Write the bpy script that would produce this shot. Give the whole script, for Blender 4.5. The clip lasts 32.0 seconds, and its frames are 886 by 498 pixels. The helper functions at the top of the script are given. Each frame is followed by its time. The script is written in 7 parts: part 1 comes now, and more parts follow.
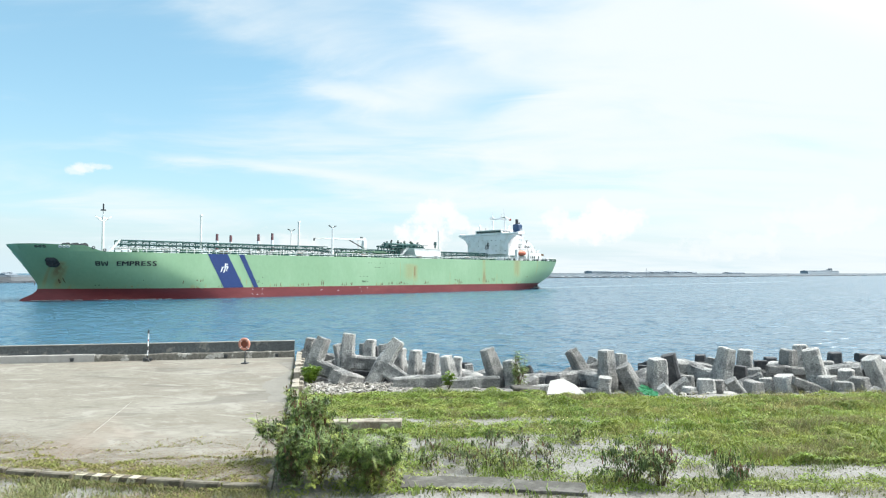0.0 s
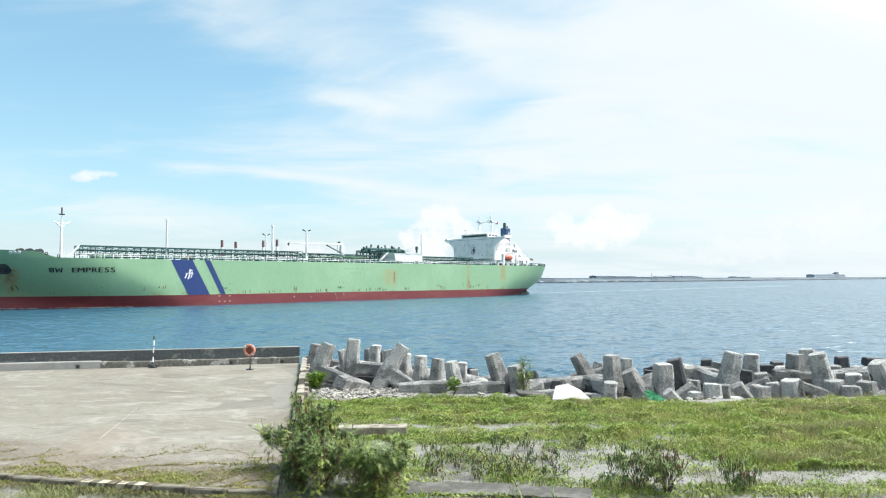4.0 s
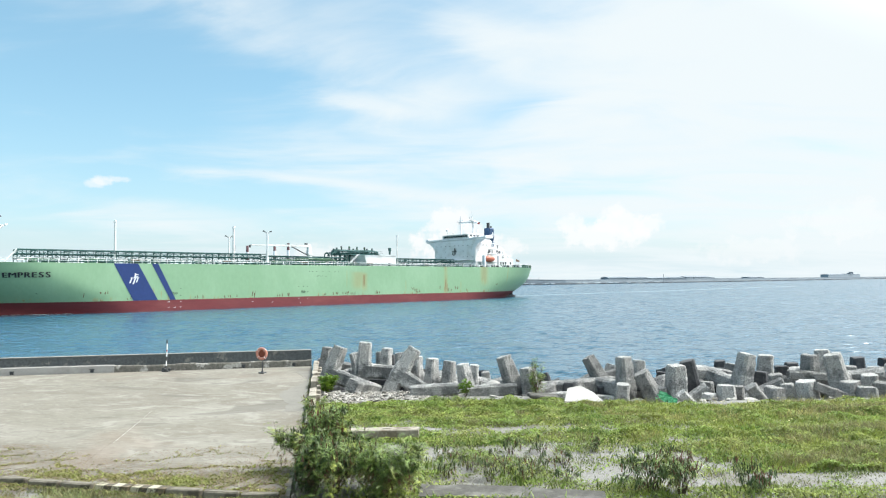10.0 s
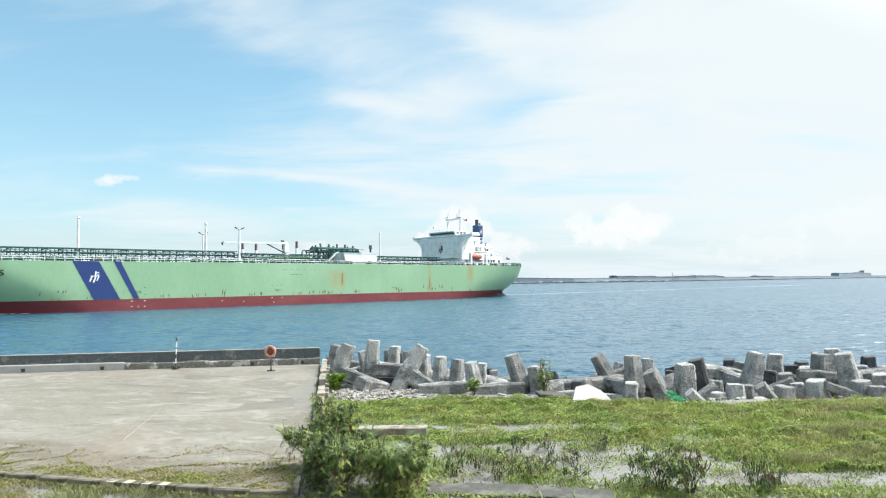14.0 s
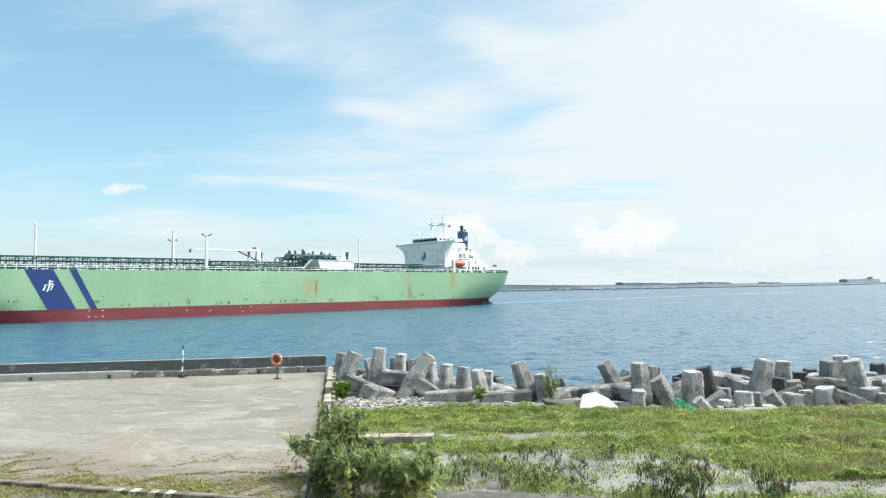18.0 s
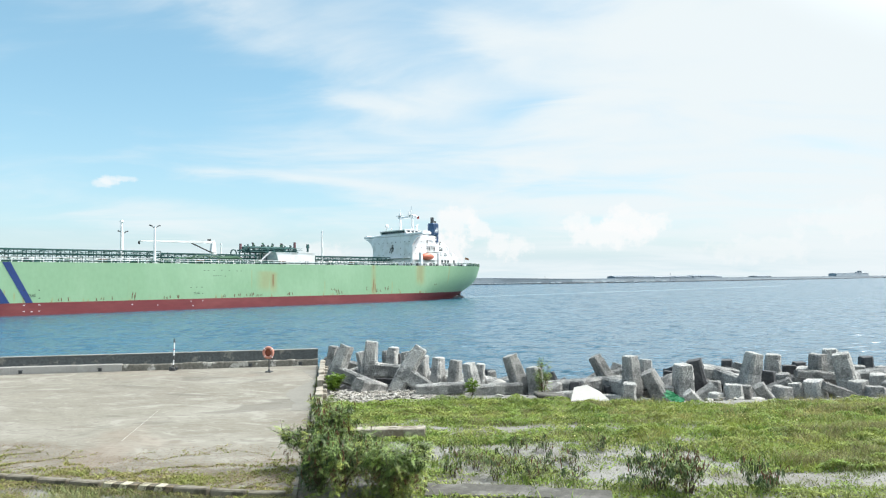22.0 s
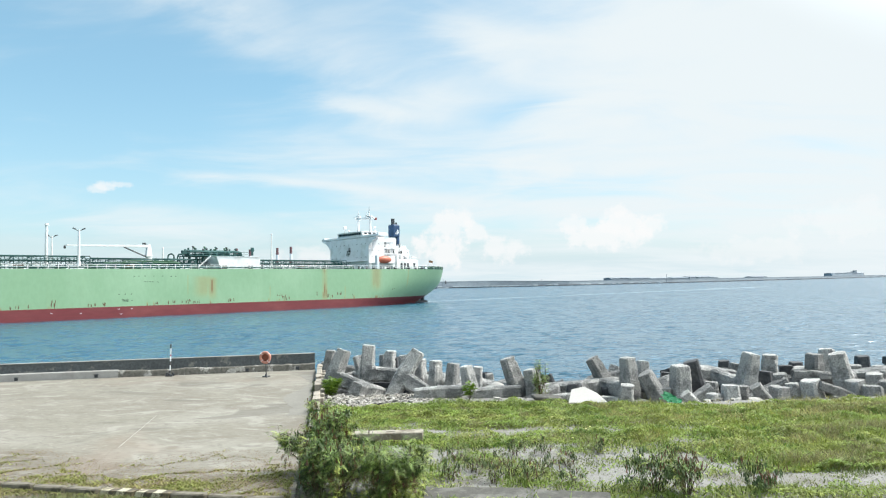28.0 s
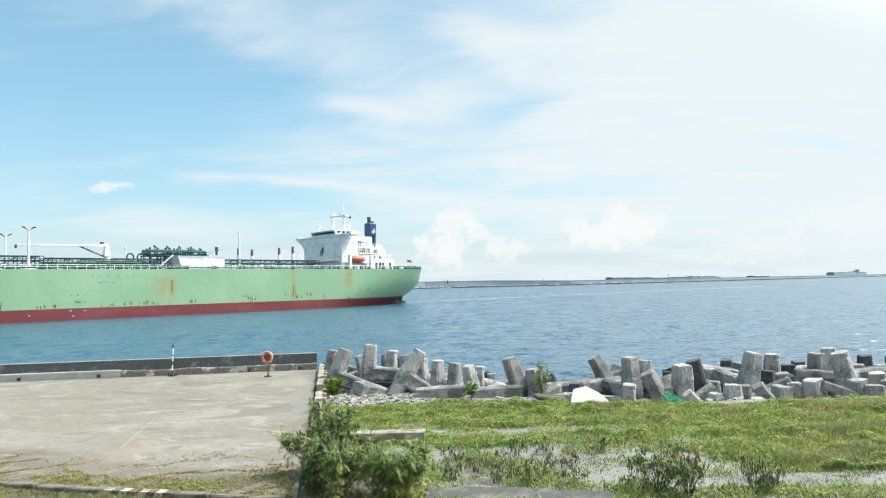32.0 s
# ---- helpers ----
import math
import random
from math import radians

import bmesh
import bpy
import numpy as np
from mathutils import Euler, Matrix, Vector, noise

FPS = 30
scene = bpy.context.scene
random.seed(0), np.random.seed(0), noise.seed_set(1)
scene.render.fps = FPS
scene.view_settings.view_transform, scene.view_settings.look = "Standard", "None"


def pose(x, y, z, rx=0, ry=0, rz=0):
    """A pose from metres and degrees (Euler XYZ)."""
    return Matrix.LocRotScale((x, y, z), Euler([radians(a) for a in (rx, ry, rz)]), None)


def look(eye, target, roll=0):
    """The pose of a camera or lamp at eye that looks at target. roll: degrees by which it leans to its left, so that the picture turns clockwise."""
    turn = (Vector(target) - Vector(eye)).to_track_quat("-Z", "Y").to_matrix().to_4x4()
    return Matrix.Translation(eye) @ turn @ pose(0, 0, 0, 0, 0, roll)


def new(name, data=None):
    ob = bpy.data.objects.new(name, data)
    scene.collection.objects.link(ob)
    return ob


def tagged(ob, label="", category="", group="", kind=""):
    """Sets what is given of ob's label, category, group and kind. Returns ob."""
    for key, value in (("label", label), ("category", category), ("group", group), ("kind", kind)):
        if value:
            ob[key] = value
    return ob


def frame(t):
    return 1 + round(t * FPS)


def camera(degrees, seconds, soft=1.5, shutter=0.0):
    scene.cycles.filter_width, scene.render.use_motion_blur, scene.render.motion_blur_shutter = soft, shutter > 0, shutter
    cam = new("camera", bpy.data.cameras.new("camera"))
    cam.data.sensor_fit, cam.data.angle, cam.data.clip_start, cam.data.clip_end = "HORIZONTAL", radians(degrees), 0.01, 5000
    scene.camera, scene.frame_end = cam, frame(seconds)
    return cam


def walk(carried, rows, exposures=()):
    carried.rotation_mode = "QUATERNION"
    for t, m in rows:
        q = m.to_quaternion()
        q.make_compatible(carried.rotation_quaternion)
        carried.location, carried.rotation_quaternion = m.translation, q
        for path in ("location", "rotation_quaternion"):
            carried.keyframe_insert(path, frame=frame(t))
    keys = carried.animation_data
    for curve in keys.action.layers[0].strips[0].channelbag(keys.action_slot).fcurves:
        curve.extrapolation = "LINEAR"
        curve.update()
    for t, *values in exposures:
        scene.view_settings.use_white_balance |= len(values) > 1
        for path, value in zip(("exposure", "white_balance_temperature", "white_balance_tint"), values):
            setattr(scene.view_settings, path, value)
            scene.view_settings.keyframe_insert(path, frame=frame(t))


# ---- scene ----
# One place: a quay corner with a life ring, a dolos sea defence and a strip of weeds, and a gas carrier leaving the harbour.
# x to the right along the shore, y out to sea, z up from the concrete apron.
EYE = (0.0, 0.0, 5.2)
SEA = -2.335
# seconds and the camera's turn in degrees: a camera held by hand on one spot
PATH = (
    (0, 91.996, -0.009, -1.407), (0.5, 92.075, 0.233, -1.276), (1, 92.247, 0.205, -1.297), (1.5, 92.288, 0.305, -1.359),
    (2, 92.349, 0.353, -1.329), (2.5, 92.372, 0.244, -1.230), (3, 92.389, 0.415, -1.190), (3.5, 92.453, 0.328, -1.191),
    (5.5, 92.421, 0.047, -0.386), (6, 92.386, 0.176, -0.628), (6.5, 92.398, 0.280, -0.696), (7, 92.377, 0.413, -0.697),
    (7.5, 92.519, 0.398, -0.467), (8, 92.477, 0.073, -0.264), (8.5, 92.616, 0.310, -0.251), (9, 92.671, 0.484, 0.003),
    (9.5, 92.725, 0.536, -0.026), (10, 92.669, 0.613, -0.085), (10.5, 92.729, 0.743, -0.215), (11, 92.767, 0.703, -0.029),
    (11.5, 92.690, 0.645, 0.184), (12, 92.662, 0.764, 0.117), (12.5, 92.553, 0.750, 0.452), (13, 92.474, 0.581, 0.721),
    (13.5, 92.477, 0.605, 0.661), (14, 92.530, 0.561, 0.599), (14.5, 92.595, 0.526, 0.644), (16.5, 92.766, 0.435, 0.742),
    (17, 92.857, 0.432, 0.952), (17.5, 93.107, 0.510, 0.934), (18, 93.176, 0.722, 1.105), (18.5, 93.162, 0.814, 1.252),
    (19, 92.934, 0.562, 1.449), (19.5, 92.889, 0.682, 1.355), (20, 92.898, 0.657, 1.369), (20.5, 92.821, 0.670, 1.255),
    (21, 92.709, 0.735, 0.873), (21.5, 92.564, 0.625, 0.604), (22, 92.599, 0.638, 0.436), (22.5, 92.744, 0.962, 0.254),
    (23, 92.777, 0.994, 0.180), (23.5, 92.865, 1.106, 0.229), (24, 93.115, 1.119, 0.254), (24.5, 93.236, 0.839, 0.221),
    (25, 93.273, 0.998, 0.076), (25.5, 93.270, 0.986, -0.098), (27.5, 92.788, 0.954, -0.008), (28, 92.862, 1.120, 0.154),
    (28.5, 92.876, 1.110, 0.227), (29, 92.958, 1.039, 0.200), (29.5, 92.935, 1.138, 0.260), (30, 92.850, 0.973, 0.585),
    (30.5, 92.516, 0.855, 0.444), (31, 92.314, 1.240, 0.146), (31.5, 92.556, 1.240, 0.102), (32, 92.838, 1.195, 0.308),
)
cam = camera(66.8, 32.0, soft=1.2)
walk(cam, [(t, pose(*EYE, a, b, c)) for t, a, b, c in PATH], exposures=((0.0, 0.1), (5.0, 0.055), (10.0, 0.045), (15.0, 0.02), (25.0, -0.005), (32.0, -0.025)))

# seconds, the ship's middle on the water and its heading
COURSE = (
    (0, -25.40, 253.95, 221.94),
    (4, -34.19, 245.44, 221.94),
    (8, -43.01, 237.08, 221.93),
    (12, -51.85, 228.87, 221.92),
    (16, -60.73, 220.82, 221.92),
    (20, -69.64, 212.92, 221.91),
    (24, -78.58, 205.17, 221.90),
    (28, -87.55, 197.57, 221.90),
    (32, -96.55, 190.13, 221.90),
)

# ---- light ----
SUN_AZ, SUN_EL = 78.0, 56.0


def make_world():
    world = bpy.data.worlds.new("sky")
    scene.world = world
    world.use_nodes = True
    nt = world.node_tree
    N, L = nt.nodes, nt.links
    N.clear()

    def node(kind, **values):
        n = N.new(kind)
        for k, v in values.items():
            n.inputs[k].default_value = v
        return n

    def maths(op, a, b=None, clamp=False):
        n = N.new("ShaderNodeMath")
        n.operation, n.use_clamp = op, clamp
        for i, v in enumerate((a, b)):
            if v is None:
                continue
            if isinstance(v, (int, float)):
                n.inputs[i].default_value = v
            else:
                L.new(v, n.inputs[i])
        return n.outputs[0]

    def ramp(v, lo, hi, a=0.0, b=1.0):
        n = N.new("ShaderNodeMapRange")
        n.interpolation_type = "SMOOTHSTEP"
        L.new(v, n.inputs[0])
        for i, x in zip((1, 2, 3, 4), (lo, hi, a, b)):
            n.inputs[i].default_value = x
        return n.outputs[0]

    def mix(fac, a, b):
        n = N.new("ShaderNodeMix")
        n.data_type = "RGBA"
        L.new(fac, n.inputs[0])
        for i, v in ((6, a), (7, b)):
            if isinstance(v, tuple):
                n.inputs[i].default_value = (*v, 1)
            else:
                L.new(v, n.inputs[i])
        return n.outputs[2]

    coord = N.new("ShaderNodeTexCoord").outputs["Generated"]
    sep = N.new("ShaderNodeSeparateXYZ")
    L.new(coord, sep.inputs[0])
    dx, dy, dz = sep.outputs
    sky = N.new("ShaderNodeTexSky")
    sky.sky_type, sky.sun_disc = "NISHITA", False
    sky.sun_elevation, sky.sun_rotation = radians(SUN_EL), radians(SUN_AZ)
    sky.air_density, sky.dust_density, sky.ozone_density = 1.0, 1.2, 1.6
    gain = N.new("ShaderNodeVectorMath")
    gain.operation = "SCALE"
    gain.inputs[3].default_value = SKY_GAIN
    L.new(sky.outputs[0], gain.inputs[0])
    tint = node("ShaderNodeHueSaturation", Hue=0.475, Saturation=1.25)
    L.new(gain.outputs[0], tint.inputs["Color"])
    # haze pales the blue towards the horizon
    blue = mix(ramp(dz, -0.02, 0.3, 0.52, 0.25), tint.outputs[0], HAZE)
    blue = mix(ramp(dz, 0.0, 0.09, 0.9, 0.0), blue, LOW_HAZE)
    # high thin cloud on a flat layer overhead
    over = maths("ADD", maths("MAXIMUM", dz, 0.0), 0.16)
    flat = N.new("ShaderNodeCombineXYZ")
    L.new(maths("DIVIDE", dx, over), flat.inputs[0])
    L.new(maths("DIVIDE", dy, over), flat.inputs[1])
    wisps = []
    for scale, turn, seed in (((0.42, 0.85, 1.0), 28.0, 3.1), ((1.2, 2.2, 1.0), 38.0, 7.7)):
        m = N.new("ShaderNodeMapping")
        m.inputs["Scale"].default_value = scale
        m.inputs["Rotation"].default_value = (0, 0, radians(turn))
        m.inputs["Location"].default_value = (seed, seed * 0.7, 0)
        L.new(flat.outputs[0], m.inputs[0])
        n = node("ShaderNodeTexNoise", Scale=1.0, Detail=7.0, Roughness=0.55, Distortion=1.1)
        L.new(m.outputs[0], n.inputs["Vector"])
        wisps.append(n.outputs[0])
    veil = maths("ADD", maths("MULTIPLY", wisps[0], 0.7), maths("MULTIPLY", wisps[1], 0.52))
    # thicker towards the sun's side and near the horizon
    side = maths("ADD", maths("MULTIPLY", dx, 0.3), ramp(dz, 0.0, 0.3, -0.02, 0.07))
    # longer streaks and clear gaps in the veil, with frayed edges
    az = maths("MULTIPLY", maths("ARCTAN2", dx, dy), 57.296)
    el = maths("MULTIPLY", maths("ARCSINE", dz), 57.296)
    az = maths("ADD", az, maths("MULTIPLY", maths("SUBTRACT", wisps[1], 0.5), 9.0))
    el = maths("ADD", el, maths("MULTIPLY", maths("SUBTRACT", wisps[0], 0.5), 3.0))
    total = maths("ADD", veil, side)
    for a0, e0, wide, high, tilt, amount in STREAKS:
        c, n = math.cos(radians(tilt)), math.sin(radians(tilt))
        p, e = maths("SUBTRACT", az, a0), maths("SUBTRACT", el, e0)
        along = maths("DIVIDE", maths("ADD", maths("MULTIPLY", p, c), maths("MULTIPLY", e, n)), wide)
        across = maths("DIVIDE", maths("SUBTRACT", maths("MULTIPLY", e, c), maths("MULTIPLY", p, n)), high)
        away = maths("SQRT", maths("ADD", maths("MULTIPLY", along, along), maths("MULTIPLY", across, across)))
        total = maths("ADD", total, ramp(away, 0.1, 1.5, amount, 0.0))
    cover = ramp(total, 0.385, 0.86, 0.06, 0.98)
    # the veil shines where it is seen towards the sun
    a, e = radians(SUN_AZ), radians(SUN_EL)
    dot = N.new("ShaderNodeVectorMath")
    dot.operation = "DOT_PRODUCT"
    L.new(coord, dot.inputs[0])
    dot.inputs[1].default_value = (math.sin(a) * math.cos(e), math.cos(a) * math.cos(e), math.sin(e))
    glow = N.new("ShaderNodeVectorMath")
    glow.operation = "SCALE"
    glow.inputs[0].default_value = CLOUD
    L.new(ramp(dot.outputs["Value"], 0.6, 1.0, 1.0, 5.6), glow.inputs[3])
    col = mix(cover, blue, glow.outputs[0])
    # heaped clouds low over the sea: azimuth, height, half width, half height in degrees
    fine = node("ShaderNodeTexNoise", Scale=36.0, Detail=8.0, Roughness=0.62)
    L.new(coord, fine.inputs["Vector"])
    for az, el, wide, high, dense in HEAPS:
        a, e = radians(az), radians(el)
        away = N.new("ShaderNodeVectorMath")
        away.operation = "SUBTRACT"
        L.new(coord, away.inputs[0])
        away.inputs[1].default_value = (math.sin(a) * math.cos(e), math.cos(a) * math.cos(e), math.sin(e))
        m = N.new("ShaderNodeMapping")
        m.inputs["Scale"].default_value = (1 / radians(wide), 1.5, 1 / radians(high))
        L.new(away.outputs[0], m.inputs[0])
        length = N.new("ShaderNodeVectorMath")
        length.operation = "LENGTH"
        L.new(m.outputs[0], length.inputs[0])
        edge = maths("ADD", length.outputs["Value"], maths("MULTIPLY", maths("SUBTRACT", fine.outputs[0], 0.5), 2.6))
        col = mix(ramp(edge, 0.5, 1.05, dense * 0.92, 0.0), col, HEAP)
    out = N.new("ShaderNodeOutputWorld")
    bg = N.new("ShaderNodeBackground")
    L.new(col, bg.inputs[0])
    bg.inputs[1].default_value = 1.0
    L.new(bg.outputs[0], out.inputs[0])


SKY_GAIN = 0.19
HAZE = (0.555, 0.805, 0.94)
LOW_HAZE = (0.675, 0.838, 0.908)
# azimuth, height, half length, half width, tilt in degrees; thicker or thinner veil
STREAKS = ((-30.4, 16.5, 14.5, 6.5, 0, -0.14), (-28.1, 10.5, 12.5, 2.4, 0, -0.086), (6.1, 13.8, 4.6, 1.1, 3, -0.13), (5.8, 8.5, 11.1, 1.3, -3, -0.09), (-18.7, 6.8, 15.4, 0.6, -3, -0.1), (-30.0, 12.0, 7.0, 0.8, -5, 0.2),
           (-11.5, 8.3, 13.0, 0.6, -4, 0.16), (-22.0, 5.0, 7.5, 1.1, -4, 0.22), (-14.0, 11.0, 10.0, 2.6, -6, 0.07), (-10.5, 18.9, 12.5, 3.9, -20, 0.1), (19.8, 15.3, 20.2, 9.2, 0, 0.1), (10.2, 14.3, 4.3, 0.5, 6, 0.1), (3.1, 20.4, 5.8, 2.4, -30, 0.086),
           (25.1, 13, 2.9, 0.7, 0, -0.072), (13.3, 7.2, 6.3, 0.5, -2, -0.086), (-6.7, 14.6, 7.7, 0.6, -8, 0.072), (-17, 21.4, 4.3, 2.9, -40, 0.072))
CLOUD = (0.865, 0.935, 0.96)
HEAP = (0.975, 0.985, 0.985)
HEAPS = ((-27.3, 7.55, 0.8, 0.42, 0.55), (-26.6, 7.75, 0.9, 0.42, 0.6), (-25.9, 8.0, 0.8, 0.36, 0.55), (0.4, 5.0, 2.2, 1.7, 0.85), (2.6, 4.4, 1.2, 1.0, 0.8), (-0.3, 2.6, 2.4, 1.5, 0.95), (5.0, 2.6, 2.4, 1.2, 0.75),
         (15.0, 4.6, 2.2, 1.2, 0.9), (13.2, 3.6, 3.6, 1.3, 0.85), (14.5, 5.6, 1.2, 0.7, 0.7), (11.2, 4.6, 1.3, 0.8, 0.7), (17.3, 4.4, 1.2, 0.8, 0.8), (-11.0, 2.0, 3.0, 1.5, 0.5), (25.0, 2.0, 4.0, 1.2, 0.4), (31.0, 4.0, 3.5, 1.5, 0.4))
make_world()
sun_data = bpy.data.lights.new("sun", "SUN")
sun_data.energy, sun_data.angle, sun_data.color = 4.5, radians(0.6), (1.0, 0.96, 0.9)
sun = new("sun", sun_data)
_a, _e = radians(SUN_AZ), radians(SUN_EL)
sun.matrix_basis = look((60 * math.sin(_a) * math.cos(_e), 60 * math.cos(_a) * math.cos(_e), 60 * math.sin(_e)), (0, 0, 0))

# ---- materials ----
def material(name, color, rough=0.7, metal=0.0, vary=0.25, scale=3.0, fine=40.0, bump=0.2, depth=0.01, second=None, patch=(0.45, 0.7), islands=0.0, stretch=(1, 1, 1), objects=0.0, through_light=0.0):
    """A surface with variation at two scales: large patches towards a second colour, fine grain, and relief."""
    m = bpy.data.materials.new(name)
    m.use_nodes = True
    nt = m.node_tree
    N, L = nt.nodes, nt.links
    b = N["Principled BSDF"]
    b.inputs["Roughness"].default_value, b.inputs["Metallic"].default_value = rough, metal
    coord = N.new("ShaderNodeTexCoord").outputs["Object"]
    mp = N.new("ShaderNodeMapping")
    mp.inputs["Scale"].default_value = stretch
    L.new(coord, mp.inputs[0])

    def noise_of(s, detail=6.0, r=0.6):
        n = N.new("ShaderNodeTexNoise")
        n.inputs["Scale"].default_value, n.inputs["Detail"].default_value, n.inputs["Roughness"].default_value = s, detail, r
        L.new(mp.outputs[0], n.inputs["Vector"])
        return n.outputs[0]

    big, small = noise_of(scale), noise_of(fine, 4.0, 0.65)
    rng = N.new("ShaderNodeMapRange")
    rng.interpolation_type = "SMOOTHSTEP"
    L.new(big, rng.inputs[0])
    rng.inputs[1].default_value, rng.inputs[2].default_value = patch
    mx = N.new("ShaderNodeMix")
    mx.data_type = "RGBA"
    L.new(rng.outputs[0], mx.inputs[0])
    mx.inputs[6].default_value = (*color, 1)
    mx.inputs[7].default_value = (*(second or tuple(c * (1 - vary) for c in color)), 1)
    hsv = N.new("ShaderNodeHueSaturation")
    L.new(mx.outputs[2], hsv.inputs["Color"])
    val = N.new("ShaderNodeMapRange")
    L.new(small, val.inputs[0])
    val.inputs[1].default_value, val.inputs[2].default_value = 0.25, 0.75
    val.inputs[3].default_value, val.inputs[4].default_value = 1 - vary, 1 + vary
    last = val.outputs[0]
    for amount, source in ((islands, "geo"), (objects, "obj")):
        if not amount:
            continue
        g = N.new("ShaderNodeNewGeometry").outputs["Random Per Island"] if source == "geo" else N.new("ShaderNodeObjectInfo").outputs["Random"]
        r2 = N.new("ShaderNodeMapRange")
        L.new(g, r2.inputs[0])
        r2.inputs[3].default_value, r2.inputs[4].default_value = 1 - amount, 1 + amount
        mul = N.new("ShaderNodeMath")
        mul.operation = "MULTIPLY"
        L.new(last, mul.inputs[0])
        L.new(r2.outputs[0], mul.inputs[1])
        last = mul.outputs[0]
    L.new(last, hsv.inputs["Value"])
    L.new(hsv.outputs[0], b.inputs["Base Color"])
    if bump:
        bp = N.new("ShaderNodeBump")
        bp.inputs["Strength"].default_value, bp.inputs["Distance"].default_value = bump, depth
        L.new(small, bp.inputs["Height"])
        L.new(bp.outputs[0], b.inputs["Normal"])
    if through_light:
        tr = N.new("ShaderNodeBsdfTranslucent")
        L.new(hsv.outputs[0], tr.inputs[0])
        ms = N.new("ShaderNodeMixShader")
        ms.inputs[0].default_value = through_light
        L.new(b.outputs[0], ms.inputs[1])
        L.new(tr.outputs[0], ms.inputs[2])
        L.new(ms.outputs[0], N["Material Output"].inputs[0])
    return m


def sea_material():
    m = bpy.data.materials.new("sea_water")
    m.use_nodes = True
    nt = m.node_tree
    N, L = nt.nodes, nt.links
    b = N["Principled BSDF"]
    b.inputs["Roughness"].default_value, b.inputs["IOR"].default_value = 0.25, 1.52
    coord = N.new("ShaderNodeTexCoord").outputs["Object"]
    # the slopes of the waves at three sizes lean the surface to and fro
    total = None
    for size, stretch, turn, weight in ((0.07, (1.0, 1.5, 1), 10, 0.28), (0.45, (0.9, 1.2, 1), -7, 1.15), (1.3, (0.9, 1.3, 1), 14, 1.2)):
        mp = N.new("ShaderNodeMapping")
        mp.inputs["Scale"].default_value = stretch
        mp.inputs["Rotation"].default_value = (0, 0, radians(turn))
        L.new(coord, mp.inputs[0])
        n = N.new("ShaderNodeTexNoise")
        n.inputs["Scale"].default_value, n.inputs["Detail"].default_value, n.inputs["Distortion"].default_value = size, 3.0, 0.4
        L.new(mp.outputs[0], n.inputs["Vector"])
        mid = N.new("ShaderNodeVectorMath")
        mid.operation = "SUBTRACT"
        L.new(n.outputs["Color"], mid.inputs[0])
        mid.inputs[1].default_value = (0.5, 0.5, 0.5)
        mul = N.new("ShaderNodeVectorMath")
        mul.operation = "MULTIPLY"
        L.new(mid.outputs[0], mul.inputs[0])
        mul.inputs[1].default_value = (weight * 1.8, weight * 1.65, 0.0)
        if total is None:
            total = mul.outputs[0]
        else:
            add = N.new("ShaderNodeVectorMath")
            L.new(total, add.inputs[0])
            L.new(mul.outputs[0], add.inputs[1])
            total = add.outputs[0]
    up = N.new("ShaderNodeVectorMath")
    L.new(total, up.inputs[0])
    up.inputs[1].default_value = (0, 0, 1)
    nrm = N.new("ShaderNodeVectorMath")
    nrm.operation = "NORMALIZE"
    L.new(up.outputs[0], nrm.inputs[0])
    L.new(nrm.outputs[0], b.inputs["Normal"])
    n = N.new("ShaderNodeTexNoise")
    n.inputs["Scale"].default_value, n.inputs["Detail"].default_value = 0.012, 3.0
    L.new(coord, n.inputs["Vector"])
    mx = N.new("ShaderNodeMix")
    mx.data_type = "RGBA"
    L.new(n.outputs[0], mx.inputs[0])
    mx.inputs[6].default_value, mx.inputs[7].default_value = (0.014, 0.069, 0.113, 1), (0.023, 0.089, 0.135, 1)
    L.new(mx.outputs[2], b.inputs["Base Color"])
    return m


